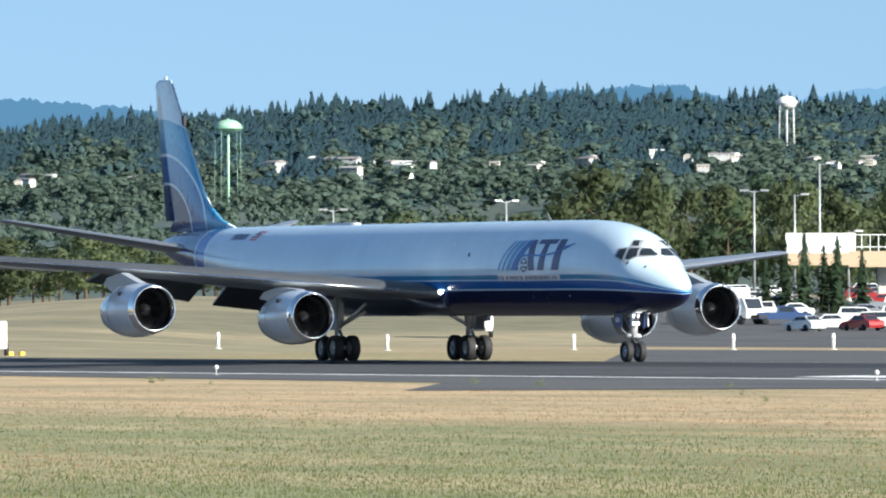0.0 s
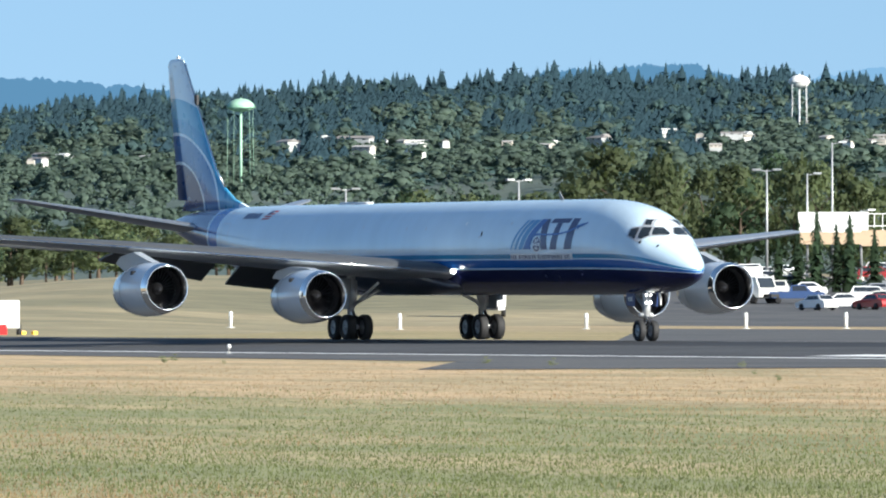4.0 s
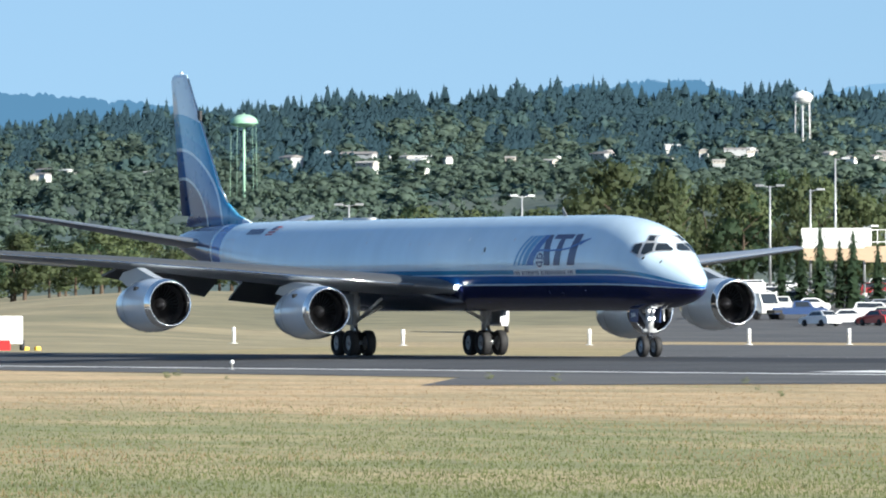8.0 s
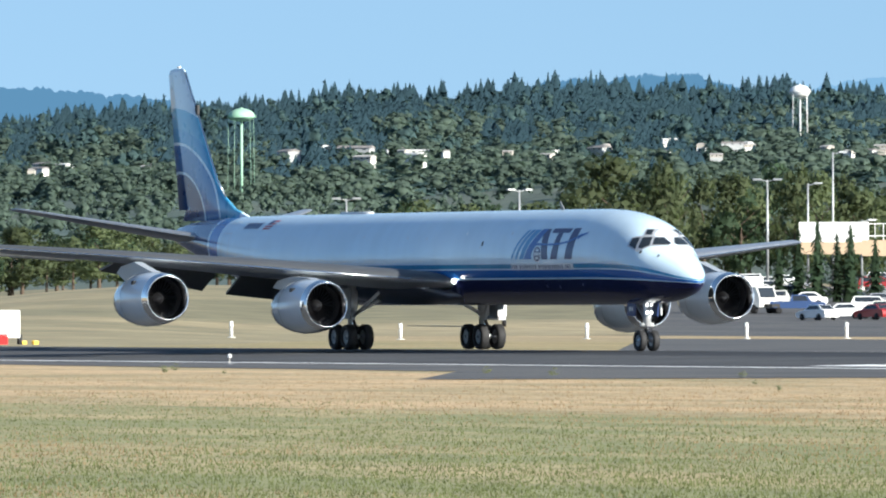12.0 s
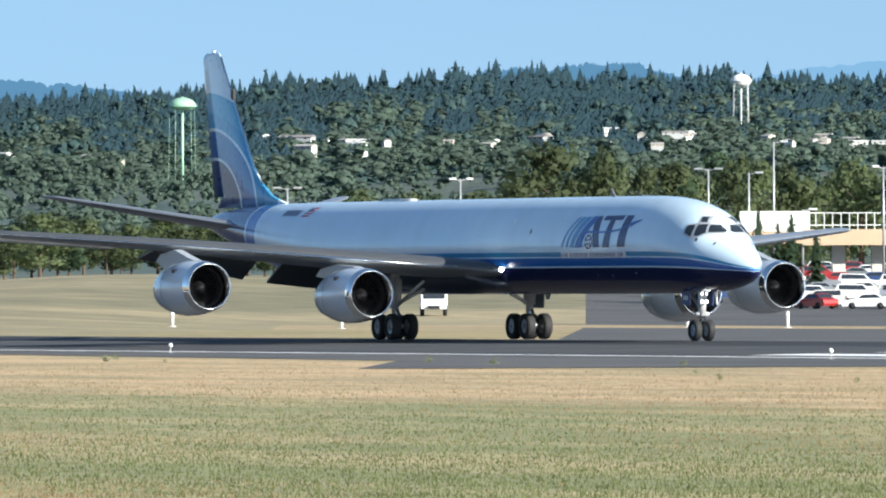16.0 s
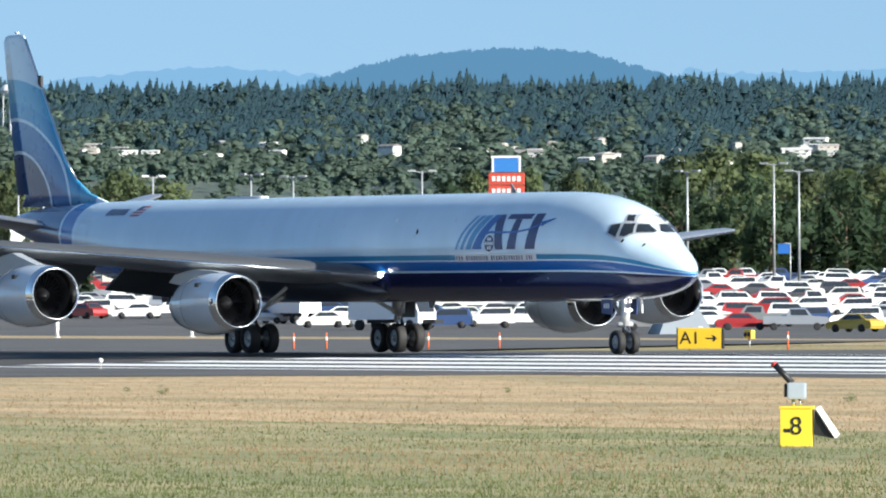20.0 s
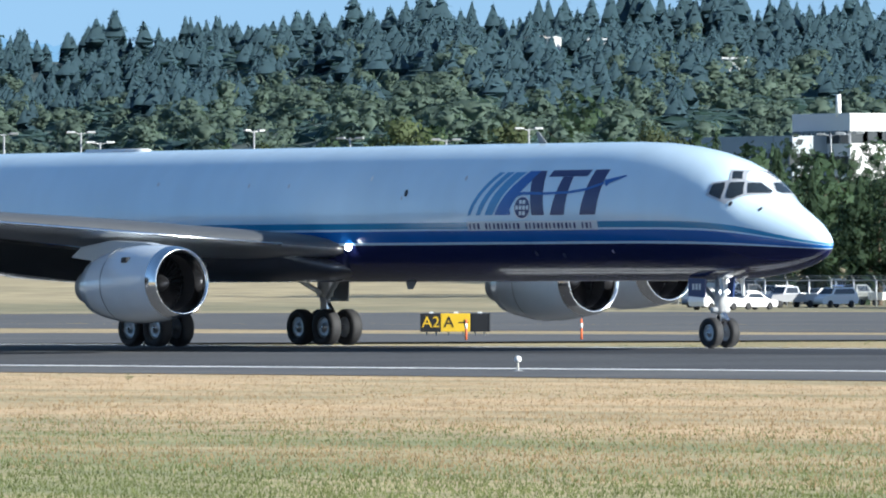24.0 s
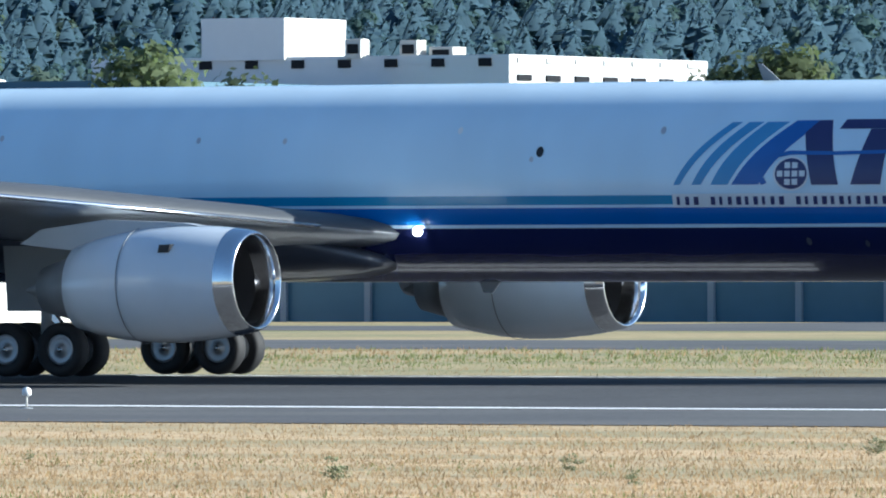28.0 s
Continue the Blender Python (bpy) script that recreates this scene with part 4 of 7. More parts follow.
def wood(name, label, n, b0, b1, t0, t1, shapes, hlo, hhi, ratio, material, keep=None, even=0.8):
    """Trees over a stretch of the slope, between two shares of the way up to the crest."""
    b = rng.uniform(b0, b1, n)
    t = t0 + (t1 - t0) * rng.uniform(0, 1, n)
    away = t * table(CREST, b)
    if keep is not None:
        k = keep(b, t)
        b, away = b[k], away[k]
    for bt, rt in ((-66.845, 3000), (-63.94, 3600)):      # clearings round the water towers
        k = (abs(b - bt) > 0.09) | (away > rt + 10) | (away < rt - 25)
        b, away = b[k], away[k]
    z = land(b, away)
    far = np.radians(b)
    P = np.stack([away * np.sin(far), away * np.cos(far), z], 1)
    h = rng.uniform(hlo, hhi, len(b)) * (even + (1 - even) * rng.uniform(0, 1, len(b)) ** 1.3)
    h = h * (0.98 + 0.09 * np.sin(b * 5.3 + 1) + 0.08 * np.sin(b * 13.7) + 0.06 * np.sin(b * 31.0))
    V, F, N = scatter(shapes, P, h, h * ratio * rng.uniform(0.8, 1.25, len(b)), name)
    return thing(name, label, "woods", kind="stuff", data=fast_mesh(name, V, F, material, normals=N))




def far_fir(spread, seed, sprays=15, full=1.0, core=0.7):
    """A ragged fir one high: a core under drooping three-cornered sprays."""
    g = np.random.default_rng(seed)
    V, F, N = [], [], []
    bulge = g.uniform(0.85, 1.1)
    for z, r in ((0.0, core * bulge), (0.45, core * 0.72), (0.95, 0.03)):
        for i in range(4):
            a = 6.283 * i / 4 + 2 * z
            q = r * g.uniform(0.8, 1.2)
            V.append(np.array([spread * q * math.cos(a), spread * q * math.sin(a), z]))
            N.append(np.array([math.cos(a) * 0.3, math.sin(a) * 0.3, 0.85]))
    for k in range(2):
        for i in range(4):
            a, b, c, d = k * 4 + i, k * 4 + (i + 1) % 4, k * 4 + 4 + (i + 1) % 4, k * 4 + 4 + i
            F += [(a, b, c), (a, c, d)]
    turn = g.uniform(0, 6.283)
    tiers = max(6, sprays // 6)
    for k in range(sprays):
        z = 0.06 + 0.88 * (k + g.uniform(-0.6, 0.6)) / sprays
        turn += 2.4 + g.uniform(-0.6, 0.6)
        d, q = np.array([math.cos(turn), math.sin(turn), 0]), np.array([-math.sin(turn), math.cos(turn), 0])
        tier = 0.85 + 0.25 * math.sin(6.283 * z * tiers / 2.5 + seed)
        r, o = spread * min(1.0, 1.25 * (1.03 - z)) ** 0.9 * g.uniform(0.6, 1.25) * tier, len(V)
        c = np.array([0, 0, z])
        w = (r * g.uniform(0.4, 0.8) + 0.012) * full
        inner = r * g.uniform(0.35, 0.6)
        V += [c + d * inner + q * w + np.array([0, 0, 0.03]), c + d * r - np.array([0, 0, g.uniform(-0.02, 0.05)]), c + d * inner - q * w + np.array([0, 0, 0.03])]
        F.append((o, o + 1, o + 2))
        N += [d * 0.45 + np.array([0, 0, 0.75]) + g.normal(size=3) * 0.1] * 3
    o = len(V)
    V += [np.array(q) for q in ((0.01, 0, 0.86), (-0.006, 0.008, 0.86), (0, 0, 1.04))]
    F.append((o, o + 1, o + 2))
    N += [np.array([0.3, -0.3, 0.8])] * 3
    return faced(np.array(V), np.array(F), np.array(N))


def far_crown(seed, sprays=46, leaf=0.11):
    """A broadleaved tree for the far woods: three-cornered leaf sprays crowded over uneven lobes."""
    g = np.random.default_rng(seed)
    V, F, N = [], [], []
    lobes = [(g.uniform(-0.22, 0.22), g.uniform(-0.22, 0.22), 0.28 + 0.15 * j + g.uniform(-0.05, 0.05), g.uniform(0.15, 0.25)) for j in range(4)]
    for cx, cy, cz, cr in lobes:
        o = len(V)
        for k in range(3):
            for i in range(4):
                p, t = (-1.2, 0.1, 1.3)[k], 6.283 * i / 4
                n = np.array([math.cos(p) * math.cos(t), math.cos(p) * math.sin(t), math.sin(p)])
                V.append(np.array([cx, cy, cz]) + n * cr * 0.72)
                N.append(n * 0.6 + np.array([0, 0, 0.4]))
        for k in range(2):
            for i in range(4):
                a, b, c, d = o + k * 4 + i, o + k * 4 + (i + 1) % 4, o + k * 4 + 4 + (i + 1) % 4, o + k * 4 + 4 + i
                F += [(a, b, c), (a, c, d)]
    for k in range(sprays):
        cx, cy, cz, cr = lobes[k % 4]
        n = g.normal(size=3)
        n[2] = abs(n[2]) if g.uniform() < 0.6 else n[2]
        n /= np.linalg.norm(n)
        c = np.array([cx, cy, cz]) + n * cr * g.uniform(0.82, 1.12)
        u = np.cross(n + g.normal(size=3) * 0.25, g.normal(size=3))
        u /= np.linalg.norm(u)
        w = np.cross(n, u)
        q, o = leaf * g.uniform(0.6, 1.2), len(V)
        V += [c + u * q, c - u * q * 0.5 + w * q * 0.85, c - u * q * 0.5 - w * q * 0.85]
        F.append((o, o + 1, o + 2))
        N += [n * 0.6 + np.array([0, 0, 0.7]) + g.normal(size=3) * 0.15] * 3
    return faced(np.array(V), np.array(F), np.array(N))


def undergrowth(seed):
    """A low dome of leaf sprays."""
    g = np.random.default_rng(seed)
    V, F, N = [], [], []
    for k in range(16):
        a, h = 2.4 * k + g.uniform(-0.4, 0.4), (k + 0.5) / 16
        n = np.array([math.cos(a) * math.sqrt(1 - h * h), math.sin(a) * math.sqrt(1 - h * h), h])
        c = n * np.array([0.5, 0.5, 0.8]) * g.uniform(0.85, 1.1)
        u = np.cross(n + g.normal(size=3) * 0.3, np.array([0.1, 0.2, 1.0]))
        u /= np.linalg.norm(u)
        w = np.cross(n, u)
        q, o = g.uniform(0.22, 0.36), len(V)
        V += [c + u * q, c - u * q * 0.5 + w * q * 0.85, c - u * q * 0.5 - w * q * 0.85]
        F.append((o, o + 1, o + 2))
        N += [n * 0.5 + np.array([0, 0, 0.8]) + g.normal(size=3) * 0.12] * 3
    return faced(np.array(V), np.array(F), np.array(N))


BUSHES = [undergrowth(s) for s in range(8)]
FIRS = [far_fir(0.2 + 0.025 * (s % 6), s) for s in range(16)]
NEAR_FIRS = [far_fir(0.18 + 0.02 * (s % 7), s + 20, 60, 0.6, 0.8) for s in range(18)]
CROWNS = [far_crown(s + 40) for s in range(12)]
NEAR_CROWNS = [far_crown(s + 60, 130, 0.068) for s in range(12)]


def grove(b, t, lift):
    """Where broadleaved trees and gardens break the firs: in drifts, and towards the foot of the slope."""
    drift = np.sin(b * 3.1 + t * 9) + np.sin(b * 7.3 + 1 - t * 14) * 0.7 + np.sin(b * 17.0 + t * 40) * 0.4
    return drift * 0.055 + rng.normal(0, 0.02, len(b)) + t > lift


def firs(b, t):
    return grove(b, t, 0.81)


def near_firs(b, t):
    return grove(b, t, 0.78)


def leaves(b, t):
    return ~grove(b, t, 0.845)


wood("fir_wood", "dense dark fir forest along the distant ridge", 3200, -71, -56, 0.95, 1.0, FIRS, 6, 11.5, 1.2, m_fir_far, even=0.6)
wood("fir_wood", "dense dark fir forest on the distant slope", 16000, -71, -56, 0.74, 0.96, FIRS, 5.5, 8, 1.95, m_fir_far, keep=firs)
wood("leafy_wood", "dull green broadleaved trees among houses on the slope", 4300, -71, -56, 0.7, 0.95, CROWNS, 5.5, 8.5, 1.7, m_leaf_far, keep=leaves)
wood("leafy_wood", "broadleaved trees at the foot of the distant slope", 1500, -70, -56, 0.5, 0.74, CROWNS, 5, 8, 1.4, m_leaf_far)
wood("leafy_wood", "broadleaved trees tinted blue-green for haze among the firs", 700, -71, -56, 0.76, 0.97, CROWNS, 7, 11, 1.1, m_scrub)
wood("fir_wood", "tall dark firs on the nearer ridge", 900, -56, -36, 0.95, 1.0, NEAR_FIRS, 7, 15, 1.6, m_fir, even=0.55)
wood("fir_wood", "dark firs on the nearer slope", 5000, -56, -36, 0.72, 0.96, NEAR_FIRS, 6, 9.5, 1.95, m_fir, keep=near_firs)
wood("leafy_wood", "broadleaved trees at the foot of the nearer slope", 450, -56, -25, 0.5, 0.76, NEAR_CROWNS, 6, 10, 1.2, m_leaf_far)
wood("leafy_wood", "scattered broadleaved trees on the nearer slope", 1500, -56, -36, 0.64, 0.97, NEAR_CROWNS, 5.5, 8.5, 1.6, m_leaf_far, keep=leaves)
wood("fir_wood", "firs tinted blue for haze covering the steep wooded butte", 5200, -39.2, -25.5, 0.64, 1.0, NEAR_FIRS, 6, 10, 1.95, m_fir_haze)
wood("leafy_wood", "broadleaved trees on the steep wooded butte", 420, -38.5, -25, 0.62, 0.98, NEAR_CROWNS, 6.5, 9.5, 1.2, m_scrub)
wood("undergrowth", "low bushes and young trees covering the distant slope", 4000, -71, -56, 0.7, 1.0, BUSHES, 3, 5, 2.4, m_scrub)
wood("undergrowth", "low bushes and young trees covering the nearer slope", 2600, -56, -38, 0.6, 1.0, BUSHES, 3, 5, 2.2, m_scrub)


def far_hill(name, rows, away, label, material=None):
    """A hill far behind the ridge, its haze painted as an even glow, with a wooded, uneven skyline."""
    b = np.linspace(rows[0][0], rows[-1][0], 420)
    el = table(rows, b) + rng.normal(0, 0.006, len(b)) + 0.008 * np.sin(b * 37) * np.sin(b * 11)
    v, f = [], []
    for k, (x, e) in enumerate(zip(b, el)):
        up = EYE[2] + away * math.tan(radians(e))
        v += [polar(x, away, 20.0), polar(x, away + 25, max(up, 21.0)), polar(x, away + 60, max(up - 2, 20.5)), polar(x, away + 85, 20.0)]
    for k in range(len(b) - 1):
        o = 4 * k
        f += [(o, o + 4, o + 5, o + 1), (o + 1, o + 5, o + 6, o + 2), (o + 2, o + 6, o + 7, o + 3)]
    thing(name, label, "hill", kind="structure", data=mesh(name, v, f, material or m_haze_hill))


far_hill("backdrop_hill", ((-72, 1.12), (-68.6, 1.14), (-68.2, 1.16), (-67.4, 1.1), (-66.6, 1.0), (-66, 0.8)), 4700, "wooded hill far away, its haze painted as a blue glow")
far_hill("backdrop_hill_2", ((-66, 1.0), (-65.3, 1.16), (-65.1, 1.19), (-64.95, 1.17), (-64.85, 1.2), (-64.5, 1.21), (-64.2, 1.12), (-63.6, 1.0)), 4710, "wooded hill far away, its haze painted as a blue glow")
far_hill("backdrop_hill_3", ((-62.7, 1.05), (-62.3, 1.19), (-61.9, 1.29), (-61.4, 1.33), (-61.0, 1.32), (-60.6, 1.21), (-60.2, 1.12), (-59.8, 1.0)), 4720, "wooded hill far away, its haze painted as a blue glow")

far_hill("backdrop_range", ((-64.4, 1.0), (-63.7, 1.17), (-63.2, 1.22), (-62.9, 1.24), (-62.4, 1.2), (-61.6, 1.1), (-60.6, 1.12), (-60.4, 1.22), (-60.2, 1.19), (-59.4, 1.21), (-58.0, 1.2), (-57.0, 1.24), (-55.6, 1.3), (-54.6, 1.2), (-54.0, 1.0)), 4780, "mountain range on the horizon, its haze painted as a pale glow", m_haze_range)

# ---- trees round the airfield ----
def stem(name, h, r, seed, top=0.6, limbs=6):
    """A tapered trunk with a few limbs, one high."""
    g = np.random.default_rng(seed)
    rings = [[(w * math.cos(6.283 * i / 7) + dx, w * math.sin(6.283 * i / 7) + dy, z) for i in range(7)] for z, w, dx, dy in ((-0.02, r * 1.3, 0, 0), (0.2, r, 0.004, 0), (0.5, r * 0.6, 0.0, 0.01), (0.95 * max(top, 0.6), r * 0.15, 0.01, 0.0))]
    v = [p for q in rings for p in q]
    f = [(k * 7 + i, k * 7 + (i + 1) % 7, k * 7 + 7 + (i + 1) % 7, k * 7 + 7 + i) for k in range(3) for i in range(7)]
    for j in range(limbs):
        a, z = g.uniform(0, 6.28), g.uniform(0.28, 0.6)
        d = np.array([math.cos(a), math.sin(a), 0.9])
        o = len(v)
        e = np.array([0, 0, z]) + d * 0.2
        for c, w in ((np.array([0, 0, z]), r * 0.4), (e, r * 0.1)):
            v += [(c[0] + w, c[1], c[2]), (c[0] - w * 0.5, c[1] + w * 0.8, c[2]), (c[0] - w * 0.5, c[1] - w * 0.8, c[2])]
        f += [(o, o + 1, o + 4, o + 3), (o + 1, o + 2, o + 5, o + 4), (o + 2, o, o + 3, o + 5)]
    return mesh(name, v, f, m_bark, True)


def tree_kind(kind, seed, fine):
    """Trunk and crown meshes of one tree, one metre high; fine: for the nearer trees, with more and smaller leaves."""
    many, small = (2.1, 0.68) if fine else (0.75, 1.05)
    if kind == "fir":
        V, F, N = far_fir(0.2, seed, 900 if fine else 240, 0.26 if fine else 0.4, 0.4)
        m = m_needle
    elif kind == "poplar":
        V, F, N = crown_shape(int(1700 * many), 0.025 * small, seed, base=0.06, lobes=26)
        V = V * np.array([0.72, 0.72, 1.0])
        m = m_leaf
    elif kind == "pine":
        V, F, N = crown_shape(int(1300 * many), 0.032 * small, seed, base=0.1, lobes=22)
        V = V * np.array([0.95, 0.95, 1.0])
        m = m_needle
    else:
        V, F, N = crown_shape(int(2000 * many), 0.025 * small, seed, base=0.06, lobes=28)
        V = V * np.array([1.1, 1.1, 1.0])
        m = m_leaf
    return stem("trunk", 1.0, 0.018, seed, limbs=0 if kind == "fir" else 6), fast_mesh("crown", V, F, m, normals=N)


KINDS = {(k, f): [tree_kind(k, s, f) for s in range(10 * i, 10 * i + 3)] for i, k in enumerate(("fir", "poplar", "pine", "broad")) for f in (False, True)}
NAMES = {"fir": ("fir_tree", "dark green fir tree with drooping sprays", "conifer"), "poplar": ("poplar_tree", "slender green broadleaved tree", "tree"),
         "pine": ("pine_tree", "dark spreading pine tree with uneven crown", "conifer"), "broad": ("leafy_tree", "full green broadleaved tree", "tree")}


def tree(kind, bearing, away, height, wide=1.0):
    nm, label, cat = NAMES[kind]
    i = int(abs(bearing * 977 + away) * 13) % 3
    turn = (bearing * 7919 + away * 31) % 360
    p = polar(bearing, away, float(land(bearing, away)))
    ob = thing(nm, label, cat, at=Matrix.Translation(p) @ pose(0, 0, 0, 0, 0, turn) @ Matrix.Diagonal((height * wide, height * wide, height, 1)), group="trees round the airfield")
    for n, me in zip(("trunk", "crown"), KINDS[kind, away < 1050][i]):
        part(n, me, ob)
    return ob


PLANTED = (
    ("pine", -52.35, 1000, 19.5), ("poplar", -52.0, 1010, 16.5), ("fir", -51.38, 960, 14), ("fir", -51.2, 955, 12), ("fir", -50.95, 950, 11.5), ("pine", -50.85, 950, 12), ("poplar", -50.6, 1000, 17.5),
    ("broad", -50.4, 1000, 17), ("fir", -47.94, 930, 14), ("fir", -47.84, 925, 13.2), ("fir", -47.76, 930, 14.2), ("fir", -47.68, 928, 13), ("fir", -49.8, 1000, 18), ("fir", -49.66, 1000, 19.5), ("fir", -47.47, 905, 18), ("fir", -47.27, 900, 20.3), ("fir", -47.09, 905, 19.2), ("broad", -46.95, 920, 14.5),
    ("broad", -46.75, 925, 15.4), ("broad", -46.55, 920, 14.6), ("pine", -46.35, 915, 16.8), ("pine", -46.0, 900, 17), ("pine", -45.7, 905, 17), ("poplar", -45.15, 900, 16.5), ("poplar", -45.0, 905, 15.8),
    ("broad", -44.6, 880, 14.5), ("broad", -44.25, 870, 16), ("broad", -44.05, 875, 16), ("broad", -43.75, 880, 14.4), ("pine", -43.55, 890, 14), ("poplar", -43.35, 880, 17.6), ("poplar", -43.15, 880, 19.4), ("pine", -42.7, 890, 16.5),
    ("broad", -41.75, 890, 15.2), ("broad", -41.5, 880, 15.6), ("broad", -41.25, 885, 14.5), ("pine", -40.95, 900, 15), ("pine", -40.6, 905, 15), ("fir", -38.75, 780, 21.0), ("broad", -38.35, 785, 22.0), ("broad", -38.5, 800, 16.5), ("broad", -38.05, 780, 12.5),
    ("broad", -37.62, 790, 21.5), ("broad", -37.45, 795, 19.0), ("poplar", -37.2, 780, 18.4), ("poplar", -37.0, 780, 18.4), ("broad", -36.2, 800, 14), ("broad", -35.4, 800, 13), ("broad", -33.0, 760, 15.2), ("broad", -32.4, 770, 14.8), ("broad", -30.97, 648, 16.9), ("broad", -30.5, 650, 15.8), ("poplar", -29.05, 660, 14.0),
    ("broad", -28.0, 700, 16.4), ("broad", -27.72, 700, 17.8), ("broad", -41.1, 760, 4.2), ("broad", -40.7, 765, 3.6), ("broad", -40.4, 760, 3.8))
for k, b, r, h in PLANTED:
    tree(k, b, r, h, 1.0)
for i in range(16):
    tree("broad", -49.4 + 0.055 * i, 950 + 7 * (i % 3), 10.5 + 1.2 * ((i * 7) % 4) / 3)
for i in range(14):
    tree("fir" if i % 3 == 0 else "pine", -52.0 + 0.1 * i, 1080 + 9 * (i % 4), 13.0 + 2.5 * ((i * 5) % 4) / 3)
for i in range(30):
    tree("broad", -42.1 + 0.11 * i, 770 + 5 * (i % 4), 1.7 + 1.1 * ((i * 5) % 4) / 3, 2.6)
# the belt behind the car park, and the bushes west of it
g4 = np.random.default_rng(11)
for i in range(95):
    b = -66.2 + 9.6 * i / 95 + g4.uniform(-0.06, 0.06)
    kind = ("poplar", "broad", "poplar", "pine", "fir")[int(g4.integers(0, 5))] if b > -61.4 else ("poplar", "broad", "broad", "poplar", "pine")[int(g4.integers(0, 5))]
    low = 0.8 if -63.2 < b < -61.6 else 1.0 if b > -65.1 else 0.75
    tree(kind, b, g4.uniform(1440, 1560), g4.uniform(13.5, 19.0) * low, g4.uniform(0.9, 1.2))
for i in range(34):
    tree("fir" if i % 2 else "pine", -60.9 + 3.2 * i / 34 + g4.uniform(-0.04, 0.04), g4.uniform(1395, 1430), g4.uniform(10.5, 14.5), g4.uniform(0.9, 1.15))
for i in range(46):
    tree(("broad", "pine", "broad")[i % 3], -69.3 + 3.1 * i / 46 + g4.uniform(-0.05, 0.05), g4.uniform(1330, 1500), g4.uniform(5.5, 9.0), g4.uniform(1.1, 1.5))
for b, h in ((-63.95, 8.5), (-63.85, 9.5), (-63.75, 8.0), (-63.68, 9.0), (-64.05, 7.0), (-63.55, 7.5)):
    tree("fir", b, 1120, h * 0.9, 1.1)
for i in range(11):
    tree(("pine", "broad")[i % 2], -56.6 + 0.08 * i, 1195 + 6 * (i % 3), 12.5 + 1.2 * ((i * 5) % 4) / 3)
for i in range(22):
    tree(("broad", "pine", "poplar")[i % 3], -56.6 + 4.0 * i / 22, 1330 + 25 * (i % 4), 10 + 4 * ((i * 3) % 5) / 4)

# ---- houses on the slope ----
m_walls = [mat("house_wall", c, 0.8, var=0.12, scale=0.6) for c in ((0.75, 0.74, 0.7), (0.5, 0.46, 0.4), (0.45, 0.46, 0.46))]
m_roofs = [mat("house_roof", c, 0.85, var=0.2, scale=0.8) for c in ((0.6, 0.6, 0.58), (0.25, 0.23, 0.22), (0.42, 0.4, 0.38))]
m_pane = mat("window_pane", (0.05, 0.055, 0.06), 0.1, var=0.1)


def house_parts(w, d, h, wall, roof):
    """Walls, a pitched roof with eaves, windows and a door, as meshes."""
    out = [("wall", box("wall", (w, d, h), wall, (0, 0, h / 2)))]
    e, r = 0.5, 0.28 * d
    v = [(-w / 2 - e, -d / 2 - e, h - 0.1), (w / 2 + e, -d / 2 - e, h - 0.1), (w / 2 + e, d / 2 + e, h - 0.1), (-w / 2 - e, d / 2 + e, h - 0.1), (-w / 2 - e * 0.6, 0, h + r), (w / 2 + e * 0.6, 0, h + r)]
    out.append(("roof", mesh("roof", v, [(0, 1, 5, 4), (2, 3, 4, 5), (0, 4, 3), (1, 2, 5), (0, 3, 2, 1)], roof)))
    for k in range(3):
        out.append(("window", box("window", (1.4, 0.1, 1.2), m_pane, (-w / 3 + k * w / 3, -d / 2 - 0.03, h * 0.55))))
    return out


HOUSES = [house_parts(w, d, h, m_walls[i % 3], m_roofs[(i * 2) % 3]) for i, (w, d, h) in enumerate(((11, 7, 3.4), (8, 7, 5.0), (14, 8, 3.2), (9, 6, 3.6), (12, 8, 5.4)))]


def house(i, bearing, away, turn, up=4.0, size=1.0):
    p = polar(bearing, away, float(land(bearing, away)) + up)
    ob = thing("house", ("white", "tan", "grey")[i % 3] + " wooden house with a pitched roof among trees", "house", at=Matrix.Translation(p) @ pose(0, 0, 0, 0, 0, turn) @ Matrix.Diagonal((size * 1.5, size, size * 0.62, 1)), group="houses on the slope")
    for n, me in HOUSES[i % 5]:
        part(n, me, ob)
    w, d = (11, 8, 14, 9, 12)[i % 5], (7, 7, 8, 6, 8)[i % 5]
    part("footing", box("footing", (w - 0.1, d - 0.1, up * 2.2), m_walls[i % 3], (0, 0, -up * 1.1)), ob)


